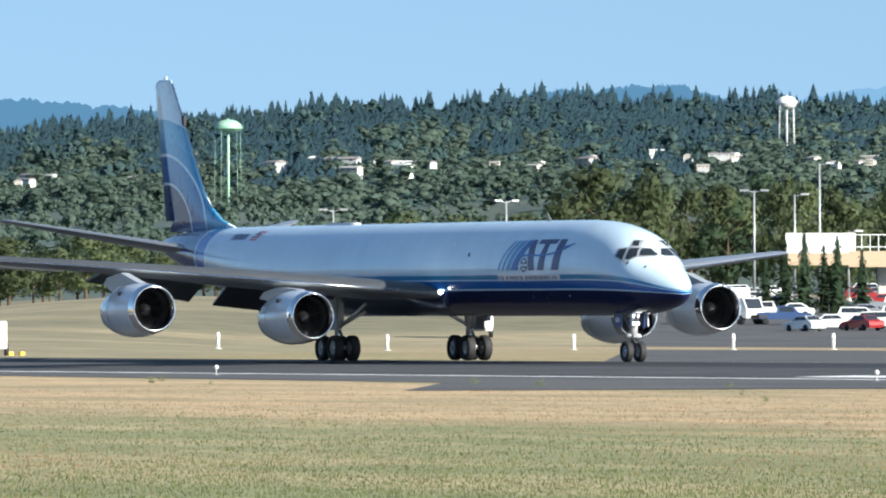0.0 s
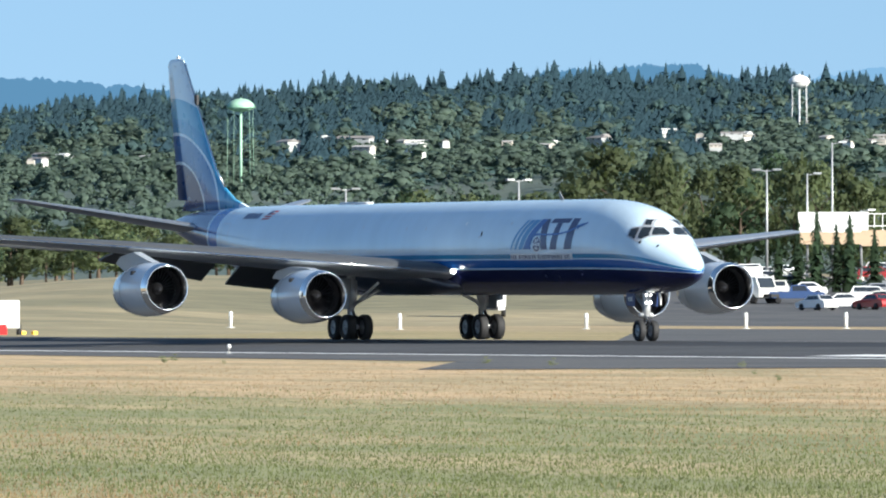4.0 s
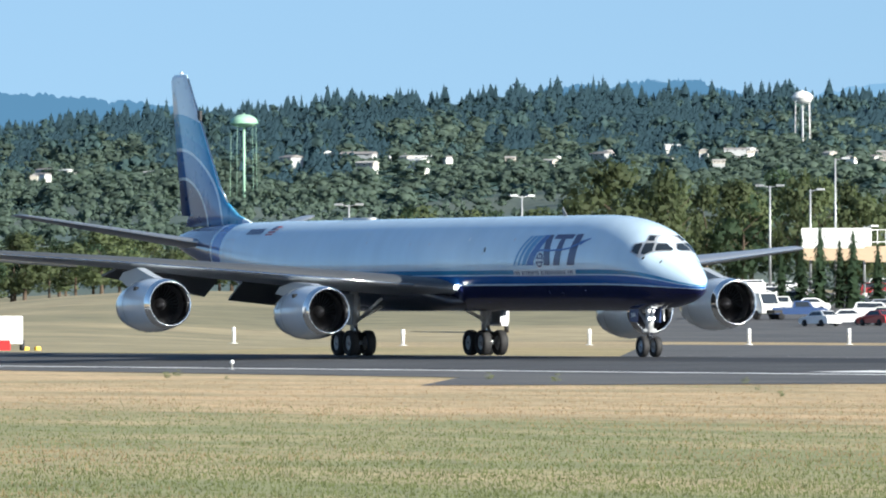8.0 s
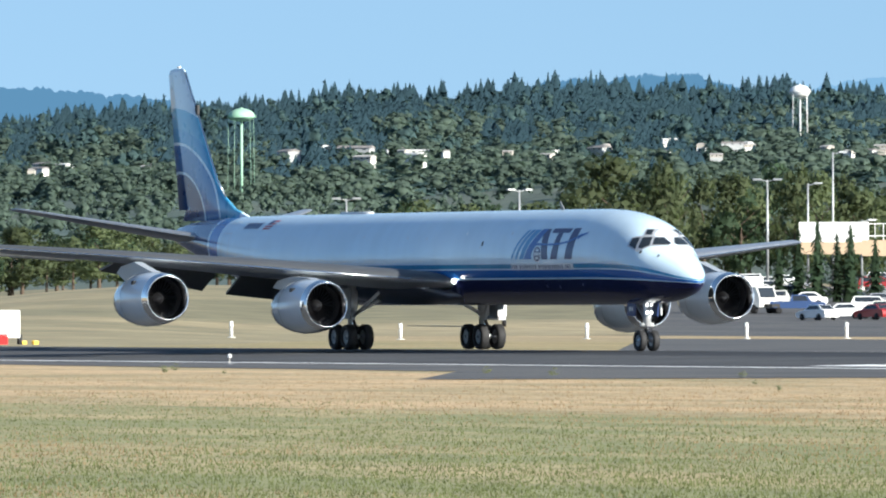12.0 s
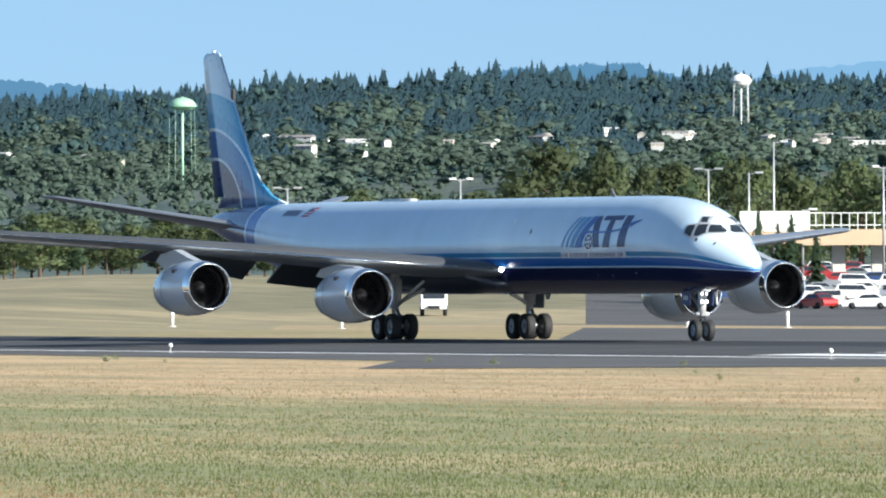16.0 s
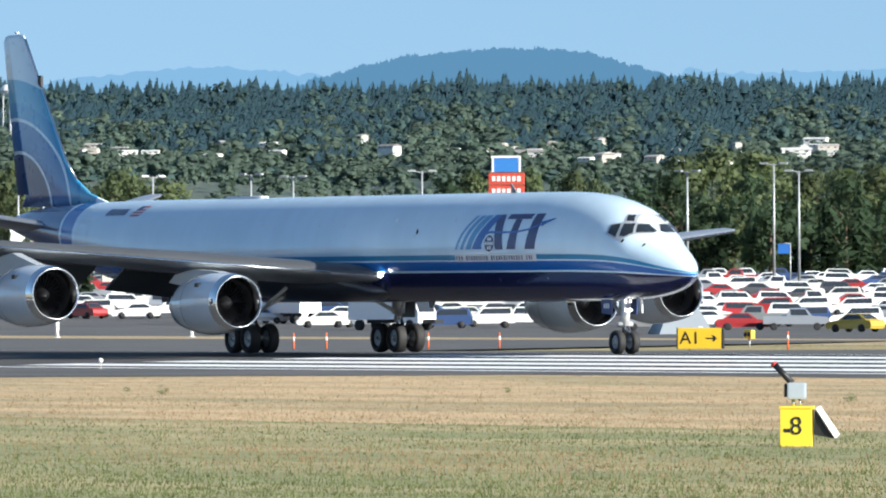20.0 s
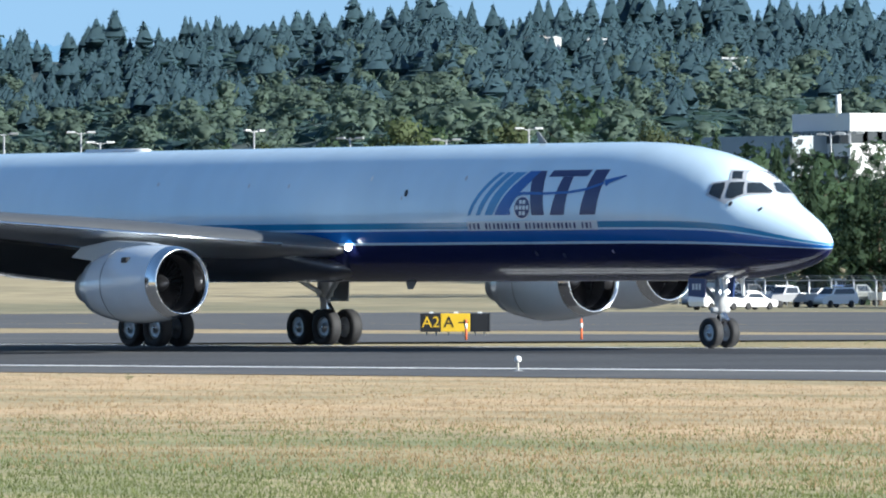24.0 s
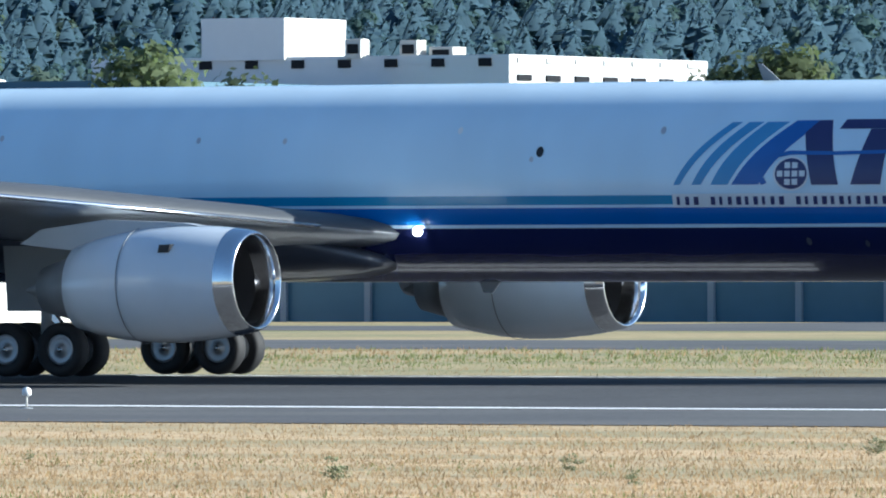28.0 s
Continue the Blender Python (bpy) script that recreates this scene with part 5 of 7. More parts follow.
for i in range(90):
    b = -69 + 13.5 * g4.uniform()
    house(i, b, float(table(CREST, b)) * g4.uniform(0.735, 0.79), g4.uniform(-40, 80), 4.5, g4.uniform(0.24, 0.38))
for b, s, k in ((-65.25, 0.585, 0), (-65.12, 0.60, 0), (-64.98, 0.6, 2), (-66.42, 0.6, 0), (-66.6, 0.56, 2), (-65.95, 0.6, 0), (-67.3, 0.56, 0), (-66.25, 0.61, 2), (-61.27, 0.74, 2), (-60.85, 0.68, 4), (-59.85, 0.66, 0), (-59.75, 0.66, 3), (-59.3, 0.73, 1), (-59.15, 0.67, 3), (-58.1, 0.72, 2), (-57.3, 0.8, 2), (-55.3, 0.84, 2), (-52.65, 0.9, 2), (-52.55, 0.9, 0), (-52.3, 0.9, 3), (-46.98, 0.9, 2), (-48.4, 0.9, 2), (-48.2, 0.9, 1), (-48.15, 0.905, 3), (-45.5, 0.86, 1), (-51.6, 0.86, 3), (-50.2, 0.87, 0), (-56.6, 0.8, 1), (-56.4, 0.8, 4), (-57.0, 0.78, 3)):
    house(k, b, float(table(CREST, b)) * (s if b > -57.5 else 0.765 + 0.02 * math.sin(b * 31)), 20 + 40 * math.sin(b * 9), 4.0 if b > -57.5 else 4.5, 0.34 if b > -57.5 else 0.5)

# ---- water towers ----
m_green = mat("pale_green_paint", (0.34, 0.55, 0.4), 0.5, var=0.12, scale=0.4)
m_white = mat("white_paint", (0.78, 0.78, 0.76), 0.6, var=0.1, scale=0.3)


def water_tower(bearing, away, top_el, tank_r, tank_h, leg_h, material, label, bowl=0.5, legs=6, thin=0.09):
    top = EYE[2] + away * math.tan(radians(top_el))
    base = top - tank_h - leg_h
    ob = thing("water_tower", label, "water tower", at=Matrix.Translation(polar(bearing, away, base)))
    mid = leg_h + tank_h * bowl
    prof = [(mid - tank_h * bowl * math.cos(k * math.pi / 16), max(0.05, tank_r * math.sin(k * math.pi / 16))) for k in range(8)]
    prof += [(mid + tank_h * (1 - bowl) * math.sin(k * math.pi / 18), max(0.05, tank_r * math.cos(k * math.pi / 18))) for k in range(10)]
    part("tank", turned("tank", prof, material, 28, "z"), ob, "rounded water tank")
    part("walkway", turned("walkway", [(mid - 0.15, tank_r), (mid - 0.15, tank_r * 1.1), (mid + 0.05, tank_r * 1.1), (mid + 0.05, tank_r)], material, 28, "z"), ob)
    part("rail", turned("rail", [(mid + 0.5, tank_r * 1.09), (mid + 0.5, tank_r * 1.1), (mid + 0.56, tank_r * 1.1), (mid + 0.56, tank_r * 1.09)], material, 28, "z"), ob)
    part("vent", turned("vent", [(leg_h + tank_h - 0.1, 0.25), (leg_h + tank_h + 0.25, 0.25), (leg_h + tank_h + 0.3, 0.02)], material, 12, "z"), ob)
    part("riser", tube("riser", (0, 0, -12), (0, 0, leg_h + 0.5), tank_r * 0.1, tank_r * 0.1, material), ob)
    for k in range(legs):
        a, c = 2 * math.pi * (k + 0.25) / legs, 2 * math.pi * (k + 1.25) / legs
        part("leg", tube("leg", (tank_r * 1.06 * math.cos(a), tank_r * 1.06 * math.sin(a), -12), (tank_r * 0.95 * math.cos(a), tank_r * 0.95 * math.sin(a), mid), thin, thin * 0.9, material, 8), ob)
        for z in (0.0, leg_h * 0.5):
            part("brace", tube("brace", (tank_r * 1.03 * math.cos(a), tank_r * 1.03 * math.sin(a), z), (tank_r * math.cos(c), tank_r * math.sin(c), z + leg_h * 0.5), thin * 0.25, thin * 0.25, material, 5), ob)


water_tower(-66.845, 3000, 1.03, 3.75, 3.6, 12.8, m_green, "pale green water tower on legs above the trees", bowl=0.34, legs=5, thin=0.05)
water_tower(-63.94, 3600, 1.145, 3.4, 4.4, 7.4, m_white, "white water tower with a round tank above the trees", bowl=0.5, legs=4)

# ---- buildings ----
m_conc = mat("pale_concrete", (0.55, 0.53, 0.48), 0.85, var=0.12, scale=0.3, fine=0.05)
m_wwall = mat("white_wall", (0.64, 0.64, 0.63), 0.75, var=0.07, scale=0.2, fine=0.03)
m_gwall = mat("grey_metal_wall", (0.3, 0.33, 0.36), 0.6, var=0.12, scale=0.3)
m_teal = mat("teal_metal_wall", (0.08, 0.16, 0.22), 0.55, var=0.2, scale=0.3)
m_brick = mat("tan_brick", (0.2, 0.128, 0.082), 0.85, var=0.12, scale=0.4, fine=0.1)
m_redwall = mat("red_fascia", (0.13, 0.022, 0.02), 0.7, var=0.1, scale=0.3)
m_roof = mat("roof_deck", (0.4, 0.4, 0.4), 0.8, var=0.15, scale=0.3)
m_post_grey = mat("grey_tube", (0.5, 0.5, 0.5), 0.5, 0.3, var=0.1)
m_dark = mat("dark_opening", (0.014, 0.015, 0.018), 0.6, var=0.1, spec=0.12)
m_lattice = mat("white_lattice", (0.7, 0.7, 0.68), 0.6, var=0.1)


def spans(left, corner, right, away, least=8):
    """Plan of a block square to the runway, from the bearings of its three visible corners."""
    p = polar(corner, away)
    x0 = p.y * math.tan(radians(left))
    y1 = p.x / math.tan(radians(right)) if right != corner else p.y + 20
    return x0, p.x, p.y, max(y1, p.y + least)


def block(name, label, plan, height, wall, z0=None, roof=None, category="building"):
    """Body with a raised parapet and a roof deck; returns the thing, its space at the ground of its near corner."""
    x0, x1, y0, y1 = plan
    b = math.degrees(math.atan2((x0 + x1) / 2, y0))
    z = float(land(b, y0 / math.cos(radians(b)))) if z0 is None else z0
    ob = thing(name, label, category, at=pose(x1, y0, z))
    w, d, h = x1 - x0, y1 - y0, height - z
    part("wall", box("wall", (w, d, h), wall, (-w / 2, d / 2, h / 2)), ob)
    part("roof", box("roof", (w - 0.6, d - 0.6, 0.3), roof or m_roof, (-w / 2, d / 2, h + 0.153)), ob)
    for sx, sy, px, py in ((w, 0.25, -w / 2, 0.12), (w, 0.25, -w / 2, d - 0.12), (0.25, d - 0.5, -0.12, d / 2), (0.25, d - 0.5, -w + 0.12, d / 2)):
        part("parapet", box("parapet", (sx + 0.04, sy + 0.04, 0.6), wall, (px, py, h + 0.302)), ob)
    return ob, w, d, h


def panes(ob, n, x0, x1, z, sw, sh, face="front", d=0.0, material=None, name="window"):
    """A row of windows on the near face or the side face."""
    for k in range(n):
        t = x0 + (x1 - x0) * (k + 0.5) / n
        if face == "front":
            part(name, box(name, (sw, 0.16, sh), material or m_pane, (t, -0.05, z), 0.02), ob)
        else:
            part(name, box(name, (0.16, sw, sh), material or m_pane, (0.05, t, z), 0.02), ob)


# white building with penthouse
ob, w, d, h = block("office_building", "white flat-roofed building with a rooftop penthouse", spans(-31.25, -29.08, -28.05, 720), 16.3, m_wwall)
panes(ob, 9, -w, 0, h + 0.1, 0.95, 0.55, material=m_dark)
panes(ob, 9, -w, 0, h - 4.0, 2.0, 1.2)
panes(ob, 7, 0, d, h - 0.9, 1.9, 0.4, "side", material=m_dark)
panes(ob, 7, 0, d, h + 0.25, 1.9, 0.35, "side", material=m_walls[2])
panes(ob, 7, 0, d, h - 4.2, 1.6, 1.2, "side")
ph, w2, d2, h2 = block("penthouse", "white rooftop penthouse box", spans(-30.68, -30.25, -29.93, 728), 18.9, m_wwall, 16.7)
for b, sx, sz in ((-29.87, 1.2, 1.25), (-29.85, 0.7, 1.3), (-29.58, 1.3, 1.2), (-29.4, 1.8, 0.75)):
    u = thing("roof_unit", "pale rooftop ventilation unit", "vent", at=Matrix.Translation(polar(b, 726, 16.75)))
    part("casing", box("casing", (sx, sx, sz), m_conc, (0, 0, sz / 2), 0.05), u)
    part("grille", box("grille", (sx * 0.7, 0.05, sz * 0.5), m_dark, (0, -sx / 2 - 0.02, sz / 2)), u)
# long dark hangar under the butte
ob, w, d, h = block("hangar", "long dark teal hangar with a flat roof edge", (polar(-36.0, 760).x, polar(-31.4, 700).x + 6, 597.5, 640), 14.2, m_teal)
part("fascia", box("fascia", (w + 1.2, 0.5, 0.7), mat("brown_roof_edge", (0.13, 0.1, 0.09), 0.7, var=0.2), (-w / 2, -0.3, h - 0.2)), ob, "weathered brown roof edge")
for k in range(int(w / 5)):
    part("post", box("post", (0.35, 0.3, h - 1.0), m_gwall, (-w + 2 + k * 5, -0.16, (h - 1.0) / 2)), ob)
panes(ob, 14, -w, 0, h - 2.6, 4.0, 1.8, material=m_dark, name="opening")
panes(ob, 9, -w, 0, 1.6, 3.0, 2.6, material=m_gwall, name="hangar_door")
cov = thing("roof_cover", "white plastic sheet cover on the hangar roof", "cover", at=Matrix.Translation(polar(-32.15, 712, 14.4)))
part("sheet", loft("sheet", [[(x, -2, 0), (x, -1.6, 0.7 + 0.12 * math.sin(x * 2.7)), (x, 1.6, 0.75 + 0.1 * math.sin(x * 1.9)), (x, 2, 0)] for x in np.linspace(-5.6, 5.6, 24)], m_wwall), cov)
for k, b in enumerate((-35.2, -34.95, -34.78, -34.56, -33.9, -33.4)):
    u = thing("roof_barrier", "small red barrier on the hangar roof", "barrier", at=Matrix.Translation(polar(b, 712, 14.3)))
    part("post", box("post", (0.3, 0.2, 0.7), m_red, (0, 0, 0.35), 0.03), u)
    part("rail", box("rail", (2.4, 0.08, 0.08), m_white, (0.9, 0, 0.62)), u)
# low building with teal wall behind the far apron
ob, w, d, h = block("shed", "long low teal metal shed behind the apron", (-395, -150, 590, 596), 3.4, m_teal)
for k in range(int(w / 6)):
    part("pilaster", box("pilaster", (0.4, 0.3, h), m_gwall, (-w + 3 + 6 * k, -0.16, h / 2)), ob)
ob, w, d, h = block("white_shed", "low white shed wall in the sun", spans(-32.4, -32.35, -30.6, 660), 2.3, m_wwall)
# buildings with red fascia along the fence
for l, c, r, R, top in ((-45.6, -42.3, -42.2, 845, 8.0), (-41.4, -41.35, -38.9, 870, 8.2)):
    ob, w, d, h = block("warehouse", "low warehouse with a dark red fascia and grey wall", spans(l, c, r, R), top, m_gwall if r == -42.2 else m_wwall)
    part("fascia", box("fascia", (w + 0.3, 0.25, 2.3), m_redwall, (-w / 2, -0.14, h - 1.6)), ob, "dark red fascia band")
    part("fascia", box("fascia", (0.25, d + 0.2, 2.3), m_redwall, (0.14, d / 2, h - 1.6)), ob, "dark red fascia band")
    panes(ob, 6, -w, 0, 1.8, 2.6, 2.8, material=m_teal, name="loading_door")
    for k in range(4):
        u = part("roof_vent", turned("roof_vent", [(0, 0.35), (0.7, 0.35), (0.75, 0.5), (1.0, 0.45), (1.15, 0.05)], m_conc, 12, "z"), ob, at=pose(-w * (0.15 + 0.2 * k), d * 0.3, h + 0.3))
# white hall and grey hall
ob, w, d, h = block("white_hall", "tall blank white hall wall in full sun", spans(-48.45, -47.64, -46.77, 862), 9.1, m_wwall)
st = thing("roof_stack", "round white stack on the hall's roof", "stack", at=Matrix.Translation(polar(-47.5, 872, 9.2)))
part("pipe", tube("pipe", (0, 0, 0), (0, 0, 2.1), 0.75, 0.75, m_white, 20), st)
part("rim", turned("rim", [(2.0, 0.75), (2.0, 0.82), (2.2, 0.82), (2.2, 0.7)], m_white, 20, "z"), st)
for b in (-47.62, -47.42):
    u = thing("roof_vent", "small pale vent on the hall's roof", "vent", at=Matrix.Translation(polar(b, 870, 9.2)))
    part("cap", turned("cap", [(0, 0.22), (0.5, 0.22), (0.55, 0.32), (0.8, 0.03)], m_conc, 12, "z"), u)
ob, w, d, h = block("grey_hall", "pale grey hall with a blank wall", spans(-46.85, -46.28, -46.05, 905), 8.0, m_conc)
arch = thing("fabric_shelter", "white arched fabric shelter", "shelter", at=Matrix.Translation(polar(-46.6, 866, FLAT)) @ pose(0, 0, 0, 0, 0, -62))
bow = [(2.15 * math.cos(math.pi * k / 14), 5.3 * math.sin(math.pi * k / 14) ** 0.75) for k in range(15)]
part("canopy", loft("canopy", [[(x, -y, z) for y, z in bow] for x in (0, 2, 4, 6)], m_wwall), arch, "white stretched fabric")
for x in (0, 2, 4, 6):
    part("hoop", loft("hoop", [[(x + e, -y * 1.012, z * 1.01) for y, z in bow] for e in (-0.06, 0.06)], m_post_grey, caps=False), arch)
part("end_wall", mesh("end_wall", [(6.03, -y * 0.97, z * 0.98) for y, z in bow], [tuple(range(15))], m_wwall), arch)
part("doorway", box("doorway", (0.08, 1.4, 2.3), m_dark, (6.06, 0.3, 1.15)), arch)
sh = thing("dark_shed", "small dark blue shed by the fence", "shed", at=Matrix.Translation(polar(-46.55, 846, FLAT)))
part("wall", box("wall", (2.2, 2.0, 2.1), m_teal, (0, 0, 1.05), 0.02), sh)
part("roof", slab("roof", [(-1.25, 2.1), (1.25, 2.1), (0.3, 2.75), (-0.3, 2.75)], -1.1, 1.1, m_gwall), sh)
bx = thing("container", "pale blue and white mottled container by the fence", "container", at=Matrix.Translation(polar(-46.27, 850, FLAT)))
part("body", box("body", (6.0, 2.4, 2.7), mat("mottled_paint", (0.35, 0.5, 0.65), 0.6, var=0.7, scale=1.2), (0, 0, 1.35), 0.03), bx)
for k in range(9):
    part("rib", box("rib", (0.1, 0.06, 2.4), m_white, (-2.7 + 0.67 * k, -1.22, 1.35)), bx)
# dark hangar with pale upper deck and a white truss
ob, w, d, h = block("low_hangar", "low dark hangar with a pale upper deck", spans(-50.5, -48.72, -48.68, 880), 6.3, m_gwall)
part("upper_deck", box("upper_deck", (w, 6, 2.2), m_conc, (-w / 2, 8, h + 1.5)), ob)
panes(ob, 6, -w, 0, 2.6, 3.6, 4.6, material=m_teal, name="hangar_door")
tr = thing("roof_truss", "white steel roof truss on the low hangar", "truss", at=Matrix.Translation(polar(-50.42, 883, 6.7)) @ pose(0, 0, 0, 0, 0, 0))
for k in range(20):
    part("diagonal", tube("diagonal", (k * 1.3, 0, 0), (k * 1.3 + 0.65, 0, 1.6), 0.07, 0.07, m_white, 6), tr)
    part("diagonal", tube("diagonal", (k * 1.3 + 0.65, 0, 1.6), (k * 1.3 + 1.3, 0, 0), 0.07, 0.07, m_white, 6), tr)
for z in (0, 1.6):
    part("chord", tube("chord", (0, 0, z), (26.0, 0, z), 0.09, 0.09, m_white, 6), tr)
# white offices further off
for l, c, r, top, wl in ((-51.3, -51.0, -50.7, 21.0, m_wwall), (-50.35, -49.95, -49.72, 21.6, m_wwall), (-49.6, -49.3, -48.95, 19.8, m_wwall), (-48.95, -48.9, -48.5, 18.6, m_wwall), (-51.95, -51.3, -51.2, 18.4, m_gwall)):
    ob, w, d, h = block("office_block", "white flat-roofed office block beyond the trees", spans(l, c, r, 1290), top, wl)
    panes(ob, 6, -w, 0, h - 2.2, w / 7, 1.5)
    panes(ob, 6, -w, 0, h - 5.2, w / 7, 1.5)
    panes(ob, 4, 0, min(d, 40), h - 2.2, 3.0, 1.4, "side")
sk = thing("roof_stack", "slim white stack on the office roof", "stack", at=Matrix.Translation(polar(-51.06, 1292, 21.2)))
part("pipe", tube("pipe", (0, 0, 0), (0, 0, 2.6), 0.35, 0.3, m_white), sk)
ob, w, d, h = block("blue_roof_hall", "hall with a pale blue sloping roof", spans(-56.4, -55.95, -55.9, 1250), 16.6, m_gwall)
part("blue_roof", mesh("blue_roof", [(-w, -1, h + 2.3), (0.4, -1, h + 0.6), (0.4, d, h + 0.6), (-w, d, h + 2.3), (-w, -1, h), (0.4, -1, h), (0.4, d, h), (-w, d, h)], [(0, 1, 2, 3), (0, 4, 5, 1), (1, 5, 6, 2), (2, 6, 7, 3), (3, 7, 4, 0)], mat("blue_sheet_roof", (0.35, 0.55, 0.68), 0.5, var=0.1)), ob)
# white tanks and tan roof below the butte
for b, r0, hh in ((-41.72, 0.7, 1.6), (-41.6, 1.0, 2.6), (-41.52, 0.6, 3.4), (-41.44, 0.8, 1.8)):
    u = thing("silo", "small white process tank beyond the trees", "tank", at=Matrix.Translation(polar(b, 1150, 18.0)))
    part("shell", turned("shell", [(-15, r0), (hh - 0.6, r0), (hh, r0 * 0.4), (hh + 0.1, 0.02)], m_wwall, 16, "z"), u)
ob, w, d, h = block("tan_roof_hall", "long hall with a pale tan roof beyond the trees", spans(-41.2, -40.1, -39.9, 1150), 18.0, m_conc)
part("pitched_roof", mesh("pitched_roof", [(-w - 1, -1, h), (1, -1, h), (1, d * 0.5, h + 1.7), (-w - 1, d * 0.5, h + 1.7), (1, d + 1, h), (-w - 1, d + 1, h)], [(0, 1, 2, 3), (3, 2, 4, 5), (1, 4, 2), (0, 3, 5), (0, 5, 4, 1)], mat("tan_roof", (0.6, 0.45, 0.34), 0.8, var=0.1)), ob, "pale tan pitched roof")
# brick building
ob, w, d, h = block("brick_building", "tan brick two-storey building with dark windows", spans(-58.75, -58.17, -57.14, 1000), 8.6, m_brick)
panes(ob, 5, 0, d, h - 2.3, 4.2, 2.0, "side", material=m_dark)
panes(ob, 5, 0, d, 3.2, 4.2, 2.0, "side", material=m_dark)
panes(ob, 3, -w, 0, h - 2.3, 2.0, 1.6)
part("canopy", box("canopy", (1.5, d * 0.35, 0.9), m_dark, (0.9, d * 0.62, 5.0)), ob)
for k in range(4):
    part("roof_vent", turned("roof_vent", [(0, 0.4), (0.5, 0.4), (0.55, 0.6), (0.85, 0.05)], m_wwall, 12, "z"), ob, at=pose(-3, d * (0.1 + 0.2 * k), h + 0.3))
ob, w, d, h = block("brick_annex", "low dark brick annex with garage doors", spans(-58.62, -58.5, -58.2, 985, 3), 6.8, m_brick)
panes(ob, 4, -w, 0, 2.0, 2.0, 3.0, material=m_dark, name="garage_door")
lat = thing("screen_wall", "white open lattice screen", "screen", at=Matrix.Translation(polar(-57.17, 1120, 3.0)))
for k in range(9):
    part("upright", box("upright", (0.12, 0.12, 8.5), m_lattice, (-2.8 + 0.7 * k, 0, 4.25)), lat)
for k in range(11):
    part("crossbar", box("crossbar", (6.0, 0.1, 0.12), m_lattice, (0, 0.13, 0.6 + 0.75 * k)), lat)

# ---- the raised road and parking deck ----
deck = thing("raised_road", "pale concrete raised road with a railing", "bridge", at=Matrix.Translation((0, 0, 0)))
d0, d1 = polar(-63.62, 1180), polar(-62.0, 1182)
run = (d1 - d0)
length, way = run.length, run.normalized()
side = Vector((-way.y, way.x, 0))
turn = math.degrees(math.atan2(way.y, way.x))
deck.matrix_basis = Matrix.Translation((d0.x, d0.y, 0)) @ pose(0, 0, 0, 0, 0, turn)
m_tan = mat("tan_concrete", (0.5, 0.37, 0.25), 0.85, var=0.12, scale=0.3, fine=0.05)
part("beam", box("beam", (length, 1.0, 1.7), m_tan, (length / 2, 0, 8.0)), deck, "pale concrete edge beam")
part("slab", box("slab", (length, 9.0, 0.5), m_conc, (length / 2, 5.02, 8.0)), deck)
part("rail", box("rail", (length, 0.08, 0.1), m_white, (length / 2, -0.3, 10.6)), deck)
part("rail", box("rail", (length, 0.08, 0.1), m_white, (length / 2, -0.3, 9.3)), deck)
post = box("post", (0.09, 0.08, 2.1), m_white, (0, 0, 0))
for k in range(int(length / 0.9)):
    part("post", post, deck, at=pose(0.5 + 0.9 * k, -0.3, 9.6))
part("parapet", box("parapet", (7.5, 0.3, 2.6), m_white, (-3.0, -0.3, 9.5)), deck, "white end wall of the railing")
part("end_beam", box("end_beam", (7.0, 1.0, 1.3), m_tan, (-3.5, 0, 8.0)), deck)
pier = box("pier", (1.4, 2.0, 7.5), m_conc, (0, 0, 0), 0.05)
for k in range(7):
    part("pier", pier, deck, at=pose(4 + (length - 8) * k / 6, 3.5, 3.6))
ob, w, d, h = block("service_building", "grey service building with dark openings under the road", spans(-62.4, -61.95, -61.7, 1060), 7.0, m_conc)
panes(ob, 4, -w, 0, 2.8, 2.6, 3.6, material=m_dark, name="opening")

ob, w, d, h = block("fascia_hall", "low dark hall with a broad tan roof fascia", spans(-61.75, -61.54, -60.45, 1100), 8.0, m_gwall)
for a, b in ((0.0, 0.62), (0.635, 1.0)):
    part("fascia", box("fascia", (0.5, d * (b - a), 1.7), m_tan, (0.26, d * (a + b) / 2, h - 0.55)), ob, "sunlit tan fascia panel")
panes(ob, 5, 0, d, 2.4, 3.6, 3.4, "side", material=m_dark, name="opening")

